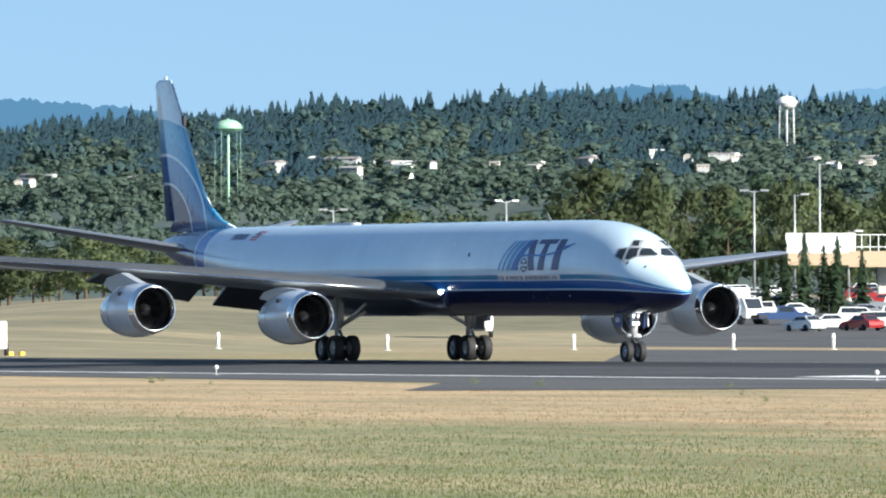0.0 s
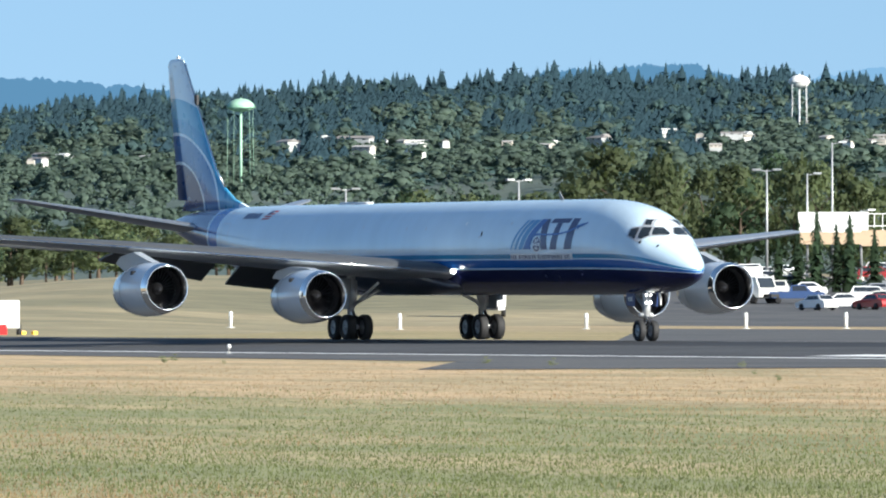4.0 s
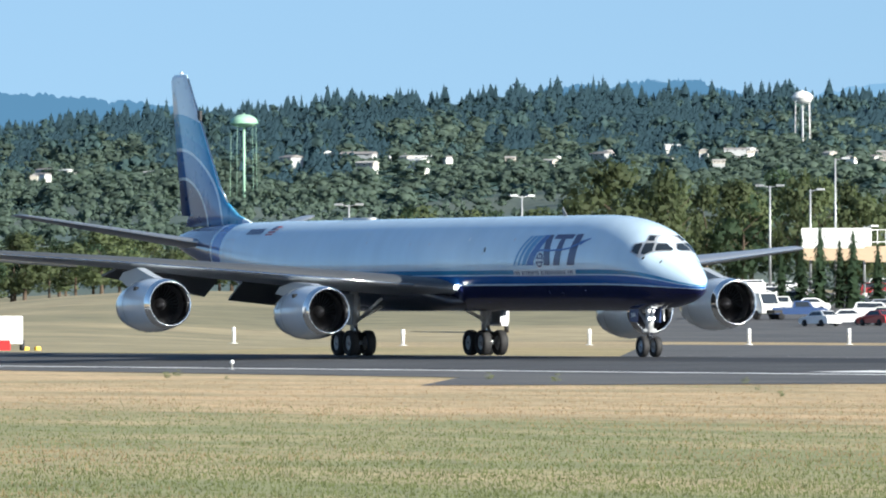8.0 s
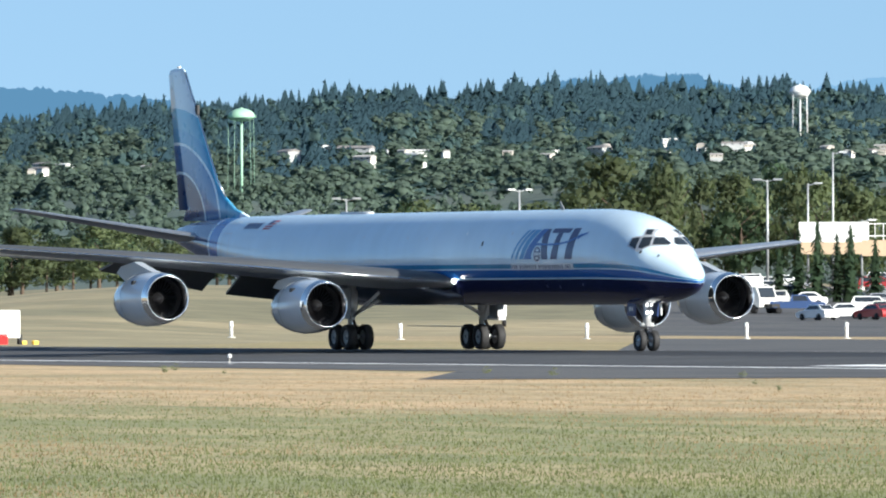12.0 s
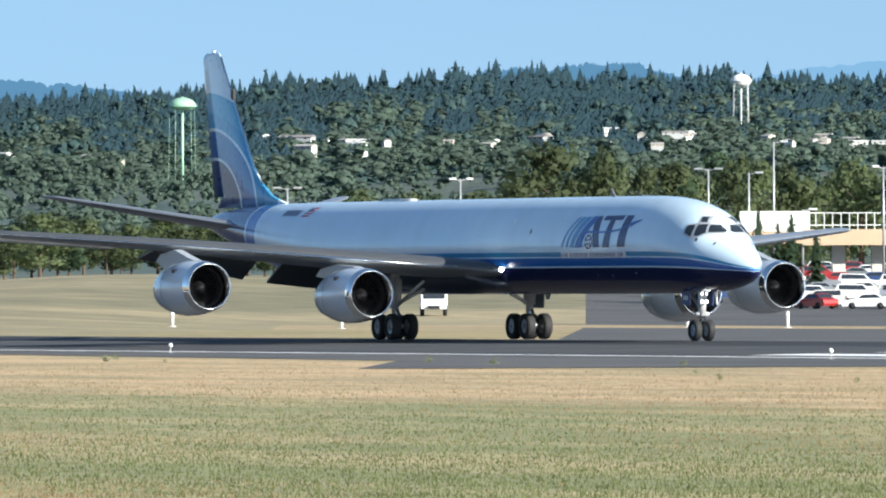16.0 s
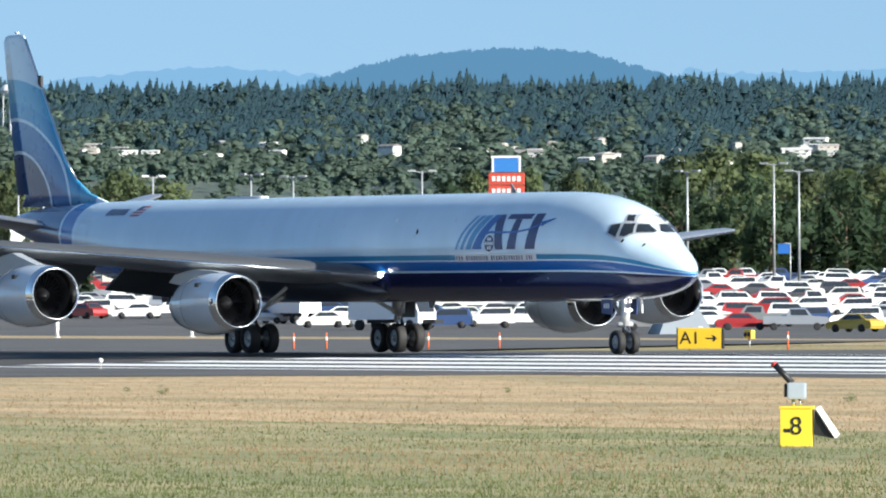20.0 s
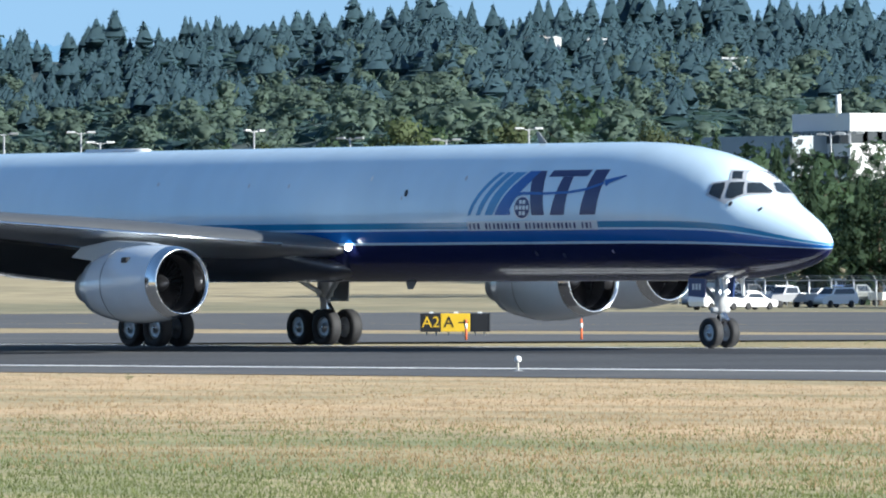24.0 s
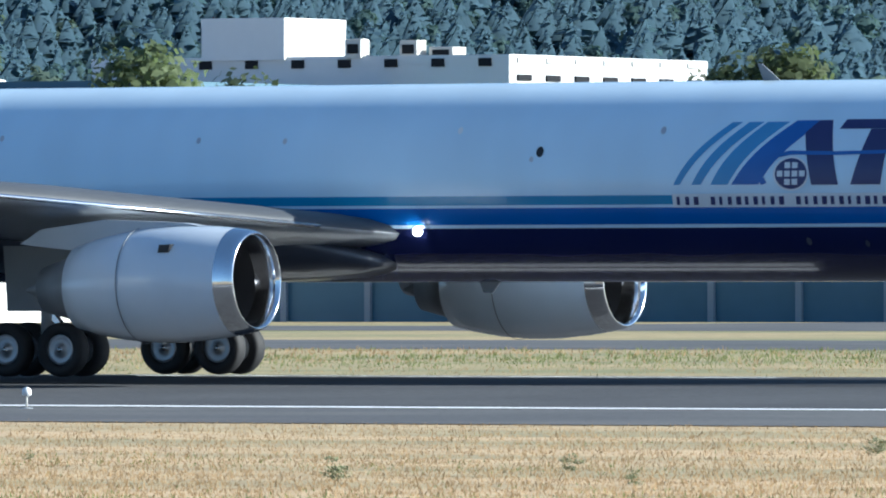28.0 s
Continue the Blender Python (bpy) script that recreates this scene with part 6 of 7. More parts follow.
# ---- red pole sign ----
sg = thing("pole_sign", "tall red and blue pole sign with white bars", "sign", at=Matrix.Translation(polar(-61.36, 1300, float(land(-61.36, 1300)))) @ pose(0, 0, 0, 0, 0, 55))
zb = float(land(-61.36, 1300))
m_signred = mat("red_sign_panel", (0.55, 0.07, 0.04), 0.5, var=0.08)
m_signblue = mat("blue_sign_panel", (0.05, 0.2, 0.55), 0.5, var=0.08)
part("pole", box("pole", (0.8, 0.6, 13 - zb), m_white, (0, 0, (13 - zb) / 2)), sg)
for z0, z1, m in ((17.3, 19.2, m_signblue), (15.8, 17.2, m_signred), (14.4, 15.7, m_signred), (13.0, 14.3, m_signred)):
    p = part("panel", box("panel", (4.2 if m is m_signred else 3.4, 0.7, z1 - z0), m, (0, 0, (z0 + z1) / 2 - zb), 0.04), sg)
    if m is m_signred:
        for k in range(6):
            part("letter_bar", box("letter_bar", (0.4, 0.05, 0.6), m_white, (-1.5 + 0.6 * k, -0.37, (z0 + z1) / 2 - zb)), p)
    else:
        part("border", box("border", (3.5, 0.05, 0.25), m_white, (0, -0.37, z1 - 0.1 - zb)), p)
        part("border", box("border", (0.25, 0.05, 1.7), m_white, (-1.6, -0.37, (z0 + z1) / 2 - zb - 0.1)), p)
        part("border", box("border", (0.25, 0.05, 1.7), m_white, (1.6, -0.37, (z0 + z1) / 2 - zb - 0.1)), p)

# ---- lamp posts ----
m_post = mat("galvanised_post", (0.42, 0.43, 0.44), 0.5, 0.5, var=0.1)


def lamp_post(bearing, away, top, arms=2):
    z = float(land(bearing, away))
    ob = thing("street_lamp", "tall grey car park lamp post", "lamp post", at=Matrix.Translation(polar(bearing, away, z)) @ pose(0, 0, 0, 0, 0, bearing * 40 % 90 - 45 + 60), group="lamp posts of the car park")
    h = top - z
    part("base", tube("base", (0, 0, 0), (0, 0, 0.8), 0.35, 0.3, m_conc), ob)
    part("pole", tube("pole", (0, 0, 0.8), (0, 0, h), 0.16, 0.1, m_post), ob)
    for s in ((-1, 1) if arms == 2 else (1,)):
        part("arm", tube("arm", (0, 0, h - 0.2), (s * 0.8, 0, h), 0.06, 0.05, m_post, 8), ob)
        part("lamp_head", box("lamp_head", (0.9, 0.45, 0.22), m_post, (s * 1.1, 0, h + 0.02), 0.05), ob)


for b, e, n in ((-65.4, 205, 2), (-64.11, 222, 2), (-63.9, 215, 1), (-63.77, 270, 1), (-63.62, 150, 1), (-62.69, 228, 2), (-62.47, 224, 2), (-61.8, 233, 2), (-60.42, 231, 2), (-59.97, 244, 2), (-59.84, 231, 2), (-59.08, 243, 2), (-58.5, 243, 2), (-57.85, 228, 2), (-57.6, 242, 1), (-57.54, 250, 1), (-56.4, 260, 2), (-55.4, 266, 2), (-54.9, 250, 2), (-54.1, 270, 2), (-53.1, 253, 2), (-52.67, 272, 2), (-51.1, 260, 2), (-51.0, 262, 2), (-40.76, 264, 1), (-66.3, 190, 2), (-63.2, 225, 2), (-53.6, 256, 2), (-55.0, 268, 2)):
    lamp_post(b, 1180 if b < -45 else 900, EYE[2] + e / 19490 * (1180 if b < -45 else 900), n)

bs = thing("hanging_sign", "small blue sign on a slim grey post", "sign", at=Matrix.Translation(polar(-59.93, 1150, float(land(-59.93, 1150)))) @ pose(0, 0, 0, 0, 0, 60))
hz = 7.4 - float(land(-59.93, 1150))
part("post", tube("post", (0.9, 0, 0), (0.9, 0, hz + 0.6), 0.07, 0.06, m_post), bs)
part("panel", box("panel", (1.2, 0.12, 1.0), m_mid, (0.2, 0, hz), 0.03), bs, "plain blue panel")
part("arm", tube("arm", (-0.4, 0, hz + 0.58), (0.9, 0, hz + 0.58), 0.04, 0.04, m_post), bs)

# ---- cars ----
m_cglass = mat("car_glass", (0.03, 0.036, 0.045), 0.08, var=0.05, spec=0.7)
CAR_PAINT = [mat("car_paint", c, 0.3, m, var=0.04, coat=0.6) for c, m in (((0.85, 0.85, 0.85), 0), ((0.45, 0.46, 0.48), 0.6), ((0.06, 0.06, 0.07), 0.2), ((0.35, 0.03, 0.03), 0.1), ((0.05, 0.09, 0.22), 0.2), ((0.3, 0.31, 0.3), 0.5), ((0.72, 0.71, 0.66), 0), ((0.12, 0.12, 0.13), 0.4), ((0.5, 0.36, 0.05), 0.0))]
CAR_WORD = ("white", "silver", "black", "dark red", "dark blue", "grey", "cream", "charcoal", "yellow")
SIDES = {"sedan": ([(-2.15, 0.26), (2.12, 0.24), (2.26, 0.42), (2.22, 0.62), (1.95, 0.76), (1.1, 0.9), (-1.5, 0.95), (-2.05, 0.92), (-2.22, 0.8), (-2.27, 0.5)], [(1.05, 0.9), (0.35, 1.4), (-0.95, 1.42), (-1.7, 0.95)]),
         "wagon": ([(-2.2, 0.32), (2.15, 0.3), (2.32, 0.5), (2.28, 0.78), (2.0, 0.95), (1.2, 1.05), (-2.2, 1.08), (-2.3, 0.7)], [(1.15, 1.05), (0.45, 1.65), (-1.9, 1.68), (-2.2, 1.08)]),
         "pickup": ([(-2.7, 0.5), (2.5, 0.5), (2.6, 0.85), (2.45, 1.08), (1.3, 1.15), (-2.7, 1.15)], [(1.25, 1.15), (0.7, 1.78), (-0.6, 1.78), (-0.8, 1.15)])}


def car_meshes(kind, paint):
    """Body and cabin in paint, each window pane a mesh of its own."""
    low, cab = SIDES[kind]

    def tapered(name, outline, half, material):
        n = len(outline)
        v = [(x, s * half(z), z) for s in (-1, 1) for x, z in outline]
        return mesh(name, v, [tuple(range(n)), tuple(range(2 * n - 1, n - 1, -1))] + [(i, i + n, (i + 1) % n + n, (i + 1) % n) for i in range(n)], material)

    (x0, z0), (x1, z1), (x2, z2), (x3, z3) = cab

    def half(z):
        return 0.84 - 0.2 * (z - z0) / (z1 - z0)

    def pane(name, corners):
        return mesh(name, corners, [(0, 1, 2, 3)], m_cglass)

    out = {"body": tapered("body", low, lambda z: 0.88 if 0.5 < z < 0.85 else 0.82, paint), "cabin": tapered("cabin", cab, half, paint)}
    mid = (x0 + x3) / 2
    for nm, s in (("side_window", -1), ("side_window_2", 1)):
        a = [(x0 - 0.3, z0 + 0.06), (x1 - 0.02, z1 - 0.09), (x2 + 0.06, z2 - 0.09), (x3 + 0.32, z3 + 0.06)]
        out[nm] = pane("side_window", [(x, s * (half(z) + 0.012), z) for x, z in (a if s < 0 else a[::-1])])
    for nm, (xa, za), (xb, zb), e in (("windscreen", cab[0], cab[1], 1), ("rear_window", cab[3], cab[2], -1)):
        q = [(xa + (xb - xa) * t + e * 0.015, s * (half(za + (zb - za) * t) - 0.07), za + (zb - za) * t + 0.012) for t, s in ((0.12, -1), (0.12, 1), (0.9, 1), (0.9, -1))]
        out[nm] = pane(nm, q)
    return out


CAR_WHEEL = turned("wheel", [(-0.1, 0.02), (-0.11, 0.2), (-0.1, 0.31), (0.1, 0.31), (0.11, 0.02)], m_tyre, 10, "y")
CAR_CACHE = {}


def car(kind, colour, place, turn, word="parked in the airport car park"):
    if (kind, colour) not in CAR_CACHE:
        CAR_CACHE[kind, colour] = car_meshes(kind, CAR_PAINT[colour])
    name = "pickup_truck" if kind == "pickup" else "car"
    ob = thing(name, CAR_WORD[colour] + " " + kind + " " + word, "car", at=Matrix.Translation(place) @ pose(0, 0, 0, 0, 0, turn), group="parked cars")
    for n, me in CAR_CACHE[kind, colour].items():
        part(n.removesuffix("_2"), me, ob)
    r = SIDES[kind][0]
    for x in (r[0][0] + 0.85, r[1][0] - 0.85):
        for y in (-0.8, 0.8):
            part("wheel", CAR_WHEEL, ob, at=pose(x, y, 0.31))
    return ob


g5 = np.random.default_rng(5)


# bearing and distance of the car park's near edge
FRONT = ((-65, 1035), (-63.4, 1000), (-62.0, 900), (-60.0, 885), (-57, 890))


def car_rows(b0, b1, r0, r1, rows, gap, skip=(), face=62):
    for k in range(rows):
        line = r0 + (r1 - r0) * k / max(1, rows - 1)
        b = b0 + g5.uniform(0, 0.2)
        while b < b1:
            away = line + g5.uniform(-6, 6)
            if g5.uniform() < 0.93 and away > table(FRONT, b) and not any(s0 < b < s1 and away > sr for s0, s1, sr in skip):
                kind = ("sedan", "sedan", "wagon", "wagon", "pickup")[int(g5.integers(0, 5))]
                colour = (0, 0, 0, 0, 1, 1, 6, 0, 1, 5, 0, 7, 2, 3, 4, 6)[int(g5.integers(0, 16))]
                p = polar(b, away, float(land(b, away)))
                car(kind, colour, p, (face if k % 2 else face + 180) + g5.uniform(-5, 5))
            b += math.degrees(gap / away) * g5.uniform(0.9, 1.3)


car_rows(-64.5, -56.9, 845, 1290, 12, 3.4, ((-59.3, -57.1, 960), (-62.45, -61.6, 1040), (-63.95, -63.6, 1120), (-58.0, -56.0, 840)))
car_rows(-51.9, -50.75, 862, 1010, 6, 3.0, face=100)
for b, r, k, c, t in ((-63.85, 1000, "sedan", 0, 190), (-63.55, 1003, "sedan", 3, 190), (-59.55, 838, "sedan", 8, 200), (-38.0, 985, "wagon", 3, 175), (-37.88, 990, "wagon", 0, 175), (-41.2, 880, "pickup", 5, 20), (-41.42, 885, "wagon", 7, 20), (-58.35, 905, "pickup", 3, 20)):
    car(k, c, polar(b, r, float(land(b, r))), t, "standing beside the perimeter fence")


def box_truck(bearing, away, turn, w, label, paint):
    z = float(land(bearing, away))
    ob = thing("box_truck", label, "truck", at=Matrix.Translation(polar(bearing, away, z)) @ pose(0, 0, 0, 0, 0, turn))
    part("cargo_box", box("cargo_box", (w, 2.4, 2.6), paint, (-w / 2 + 0.5, 0, 2.2), 0.04), ob)
    part("cab", slab("cab", [(0.6, 0.6), (2.6, 0.6), (2.6, 1.5), (2.1, 2.5), (0.6, 2.6)], -1.1, 1.1, paint), ob)
    part("windscreen", slab("windscreen", [(2.63, 1.5), (2.14, 2.45), (2.0, 2.4), (2.45, 1.5)], -0.95, 0.95, m_cglass), ob)
    part("chassis", box("chassis", (w + 2, 1.0, 0.3), m_black, (0.2, 0, 0.75)), ob)
    for x in (1.7, -w + 1.6):
        for y in (-1.0, 1.0):
            part("wheel", CAR_WHEEL, ob, at=pose(x, y, 0.45) @ Matrix.Diagonal((1.45, 1.6, 1.45, 1)))


box_truck(-62.6, 965, 190, 6.5, "white box truck parked at the car park's edge", CAR_PAINT[0])
box_truck(-61.9, 900, 20, 5.5, "white delivery truck parked among cars", CAR_PAINT[0])
box_truck(-64.2, 1045, 15, 5.0, "pale van-bodied truck among cars", CAR_PAINT[6])
box_truck(-65.54, 960, -24, 5.0, "white box truck beyond the taxiway", CAR_PAINT[0])
# orange digger arm
dg = thing("excavator", "orange excavator with a raised arm", "excavator", at=Matrix.Translation(polar(-62.95, 960, float(land(-62.95, 960)))) @ pose(0, 0, 0, 0, 0, 200))
m_orange = mat("orange_paint", (0.6, 0.17, 0.03), 0.5, var=0.1)
part("track", box("track", (3.2, 2.4, 0.8), m_black, (0, 0, 0.4), 0.2), dg)
part("cab", box("cab", (2.4, 2.0, 1.8), m_orange, (-0.3, 0, 1.8), 0.1), dg)
part("boom", tube("boom", (0.8, 0, 1.6), (2.6, 0, 4.4), 0.25, 0.2, m_orange), dg)
part("arm", tube("arm", (2.6, 0, 4.4), (3.9, 0, 2.6), 0.2, 0.15, m_orange), dg)
part("bucket", box("bucket", (0.7, 0.9, 0.7), m_black, (4.0, 0, 2.3), 0.08), dg)
# grey sheeted heap
hp = thing("sheeted_heap", "grey sheeted heap with ribs beside the car park", "heap", at=Matrix.Translation(polar(-60.45, 800, FLAT)) @ pose(0, 0, 0, 0, 0, -25) @ Matrix.Diagonal((1.75, 1, 1, 1)))
part("sheet", mesh("sheet", [(-3.4, -2, 0), (2.6, -2, 0), (2.6, 2, 0), (-3.4, 2, 0), (-2.2, -0.8, 2.4), (0.2, -0.8, 2.5), (0.2, 0.8, 2.5), (-2.2, 0.8, 2.4)], [(0, 1, 5, 4), (1, 2, 6, 5), (2, 3, 7, 6), (3, 0, 4, 7), (4, 5, 6, 7)], m_gwall), hp)
for k in range(6):
    part("rib", tube("rib", (-3.3 + k, -2.03, 0.03), (-2.2 + 0.45 * k, -0.85, 2.45), 0.05, 0.05, m_white, 6), hp)

# ---- airliner parked beyond the taxiway ----
pj = thing("parked_airliner", "parked airliner, white above and dark blue below", "airplane", at=Matrix.Translation(polar(-57.36, 860, FLAT)) @ pose(0, 0, 0, 0, 0, 212))


def pj_colour(n):
    return n.ramp(n.z, 0.0, 6.0, ((0.0, (0.02, 0.05, 0.2)), (3.0, (0.03, 0.12, 0.4)), (3.5, SKYLIT_WHITE)))


m_pj = paint("airliner_paint", pj_colour, 0.25)
rings = []
for x, t, b, w in ((0, 2.5, 2.4, 0.05), (-0.4, 3.0, 1.95, 0.6), (-1.2, 3.5, 1.55, 1.05), (-2.2, 4.3, 1.25, 1.45), (-3.4, 4.95, 1.1, 1.75), (-5.5, 5.2, 1.05, 1.88), (-14, 5.2, 1.05, 1.88), (-24, 5.2, 1.1, 1.88), (-29, 5.1, 2.6, 1.3), (-33, 4.8, 4.2, 0.3)):
    rings.append([(x, w * math.cos(6.2832 * i / 32), (t + b) / 2 + (t - b) / 2 * math.sin(6.2832 * i / 32)) for i in range(32)])
part("fuselage", loft("fuselage", rings, m_pj), pj, "white fuselage with dark blue belly")
part("windscreen", slab("windscreen", [(-1.5, 3.72), (-2.25, 4.22), (-3.1, 4.2), (-3.0, 3.75)], -1.3, 1.3, m_glass), pj)
for s in (-1, 1):
    part("door", box("door", (0.9, 0.05, 1.9), m_plate, (-4.6, s * 1.84, 3.4), 0.02), pj)
    for k in range(18):
        part("cabin_window", box("cabin_window", (0.25, 0.06, 0.36), m_glass, (-6.5 - 1.0 * k, s * 1.8, 3.9), 0.02), pj)
    part("wing", wing_mesh("wing", [((-11.5, s * 1.2, 1.9), 7.0, 0.12), ((-19, s * 14, 3.2), 1.8, 0.1)], m_wing), pj)
    part("engine", turned("engine", [(0, 0.7), (0.1, 0.85), (-1.5, 1.0), (-3.2, 0.6)], m_nacelle, 24), pj, at=pose(-10.5, s * 4.8, 1.2))
    part("main_wheel", CAR_WHEEL, pj, at=pose(-16, s * 2.6, 0.55) @ Matrix.Diagonal((1.8, 2.5, 1.8, 1)))
    part("main_leg", tube("main_leg", (-16, s * 2.6, 0.55), (-16, s * 2.6, 2.2), 0.12, 0.14, m_strut), pj)
    part("nose_wheel", CAR_WHEEL, pj, at=pose(-3.0, s * 0.22, 0.42) @ Matrix.Diagonal((1.35, 1.2, 1.35, 1)))
    part("tailplane", wing_mesh("tailplane", [((-29, s * 0.5, 4.6), 3.2, 0.1), ((-32.5, s * 6, 5.2), 1.2, 0.1)], m_wing), pj)
part("nose_leg", tube("nose_leg", (-3.0, 0, 0.4), (-3.0, 0, 1.4), 0.09, 0.1, m_strut), pj)
part("fin", wing_mesh("fin", [((-25, 0, 5.0), 6.5, 0.1), ((-31, 0, 11.5), 2.4, 0.1)], m_dkblue, True), pj)

# ---- perimeter fence ----
fence = thing("perimeter_fence", "galvanised chain-link fence with barbed wire on top", "fence", at=pose(-770, 585, FLAT))
fp = tube("fence_post", (0, 0, 0), (0, 0, 2.5), 0.085, 0.075, m_post, 8)
fa = tube("barb_arm", (0, 0, 2.5), (0, -0.3, 2.85), 0.025, 0.02, m_post, 6)
LONG = 375
for k in range(LONG // 3):
    p = part("fence_post", fp, fence, at=pose(3 * k, 0, 0))
    part("barb_arm", fa, p)
for z, r in ((0.08, 0.018), (2.45, 0.045), (1.25, 0.014), (2.62, 0.01), (2.74, 0.01), (2.85, 0.01)):
    y = 0 if z < 2.5 else -(z - 2.5) * 0.85
    part("wire", tube("wire", (0, y, z), (LONG, y, z), r, r, m_post, 5), fence)
V, F = [], []
for k in range(int(LONG / 0.35)):
    for d in (1, -1):
        x, o = 0.35 * k, len(V)
        xe = x + d * 1.2
        V += [(x, -0.012, 0.08), (x + 0.02, -0.012, 0.08), (xe + 0.02, -0.012, 2.44), (xe, -0.012, 2.44)]
        F.append((o, o + 1, o + 2, o + 3))
net = part("netting", fast_mesh("netting", V, F, m_post), fence)
tagged(net, "crossed wires of the chain-link net", kind="stuff")

# ---- airfield signs ----
m_yellow = mat("sign_yellow", (0.72, 0.47, 0.02), 0.45, var=0.06)
m_sblack = mat("sign_black", (0.015, 0.015, 0.016), 0.5, var=0.1)


def writing(text, size, material):
    cu = bpy.data.curves.new("writing", "FONT")
    cu.body, cu.size, cu.align_x, cu.align_y, cu.extrude = text, size, "CENTER", "CENTER", 0.004
    ob = bpy.data.objects.new("writing", cu)
    me = ob.to_mesh().copy()
    me.materials.clear()
    me.materials.append(material)
    bpy.data.objects.remove(ob)
    return me


def arrow(size, material, flip=1):
    o = [(-0.5, -0.06), (0.15, -0.06), (0.02, -0.26), (0.2, -0.26), (0.5, 0.0), (0.2, 0.26), (0.02, 0.26), (0.15, 0.06), (-0.5, 0.06)]
    o = [(x * flip * size, z * size) for x, z in o]
    return slab("arrow", o, -0.006, 0.0, material)


def field_sign(x, y, turn, panels, height, label):
    """Panels: width, ground colour, ink, text, arrow (-1, 0, 1)."""
    total = sum(p[0] for p in panels)
    z = FLAT + 0.02
    ob = thing("taxiway_sign", label, "sign", at=pose(x, y, z, 0, 0, turn), group="airfield signs")
    u = -total / 2
    for w, ground, ink, text, arr in panels:
        p = part("sign_panel", box("sign_panel", (w - 0.01, 0.45, height - 0.2), ground, (u + w / 2, 0, 0.2 + (height - 0.2) / 2), 0.03), ob)
        zc = 0.2 + (height - 0.2) / 2
        if text:
            off = -0.22 * w * arr if arr else 0
            part("writing", writing(text, (height - 0.2) * 0.85, ink), p, at=pose(u + w / 2 + off, -0.236, zc, 90, 0, 0))
        if arr:
            part("arrow", arrow((height - 0.2) * 0.55, ink, arr), p, at=pose(u + w / 2 + 0.27 * w * arr, -0.231, zc))
        for k in range(2):
            part("leg", tube("leg", (u + w * (0.25 + 0.5 * k), 0, -0.02), (u + w * (0.25 + 0.5 * k), 0, 0.22), 0.035, 0.035, m_post, 8), ob)
        part("lamp_cap", box("lamp_cap", (0.18, 0.12, 0.08), m_plate, (u + w / 2, 0, height + 0.03), 0.02), ob)
        u += w
    part("end_cap", box("end_cap", (0.04, 0.47, height - 0.18), m_sblack, (-total / 2 - 0.022, 0, 0.2 + (height - 0.2) / 2)), ob)
    part("end_cap", box("end_cap", (0.04, 0.47, height - 0.18), m_sblack, (total / 2 + 0.022, 0, 0.2 + (height - 0.2) / 2)), ob)
    part("pad", box("pad", (total + 0.4, 0.8, 0.05), m_conc, (0, 0, 0.0)), ob)


Y, K = m_yellow, m_sblack
field_sign(-436.1, 248.2, 50, ((2.05, Y, K, "A1", 1),), 1.15, "yellow taxiway sign with black letters and arrow")
field_sign(-300, 279.5, 60, ((2.0, Y, K, "A2", 1),), 1.05, "yellow taxiway sign with black letters and arrow")
field_sign(-459.5, 300.5, 52, ((2.0, Y, K, "A1", -1), (0.8, K, Y, "A", 0)), 1.05, "yellow and black taxiway sign with arrow")
field_sign(-384.7, 289.3, 48, ((0.85, K, Y, "A2", 0), (1.3, Y, K, "A", 1), (0.8, K, K, "", 0)), 1.0, "black and yellow taxiway sign with arrow")
field_sign(-183.7, 270.3, 30, ((1.3, Y, K, "A2", -1), (0.55, K, Y, "A", 0)), 0.95, "yellow and black taxiway sign with arrow")
field_sign(-287.5, 287.5, 40, ((1.7, K, K, "", 0), (1.7, K, K, "", 0)), 0.95, "black back of a taxiway sign")
field_sign(-509, 326, 52, ((1.4, K, K, "", 0),), 0.95, "black back of a small taxiway sign")

# ---- runway lamps, stakes, posts ----
m_stake = mat("orange_stake", (0.6, 0.13, 0.04), 0.6, var=0.1)


def edge_lamp(x, y, z):
    ob = thing("runway_edge_lamp", "white runway edge lamp on a short stake", "lamp", at=pose(x, y, z), group="runway edge lamps")
    part("stake", tube("stake", (0, 0, 0), (0, 0, 0.26), 0.022, 0.02, m_conc, 8), ob)
    part("lens", turned("lens", [(0.26, 0.06), (0.29, 0.09), (0.38, 0.085), (0.42, 0.03)], m_white, 14, "z"), ob)
    part("base", turned("base", [(0.0, 0.14), (0.04, 0.12), (0.05, 0.03)], m_post, 14, "z"), ob)


for x in (-584, -524, -464, -403.9, -345, -286, -226.3, -165.9, -105.9, -46):
    edge_lamp(x, 172.2, -0.40)


def stake(bearing, away, h, material, label, name="marker_stake", r=0.06):
    ob = thing(name, label, "marker", at=Matrix.Translation(polar(bearing, away, float(land(bearing, away)))), group="marker stakes")
    part("shaft", tube("shaft", (0, 0, 0), (0, 0, h), r, r, material, 8), ob)
    part("band", tube("band", (0, 0, h * 0.62), (0, 0, h * 0.82), r * 1.15, r * 1.15, m_white, 8), ob)
    part("foot", turned("foot", [(0, r * 2.4), (0.05, r * 2.2), (0.08, r)], m_conc, 12, "z"), ob)


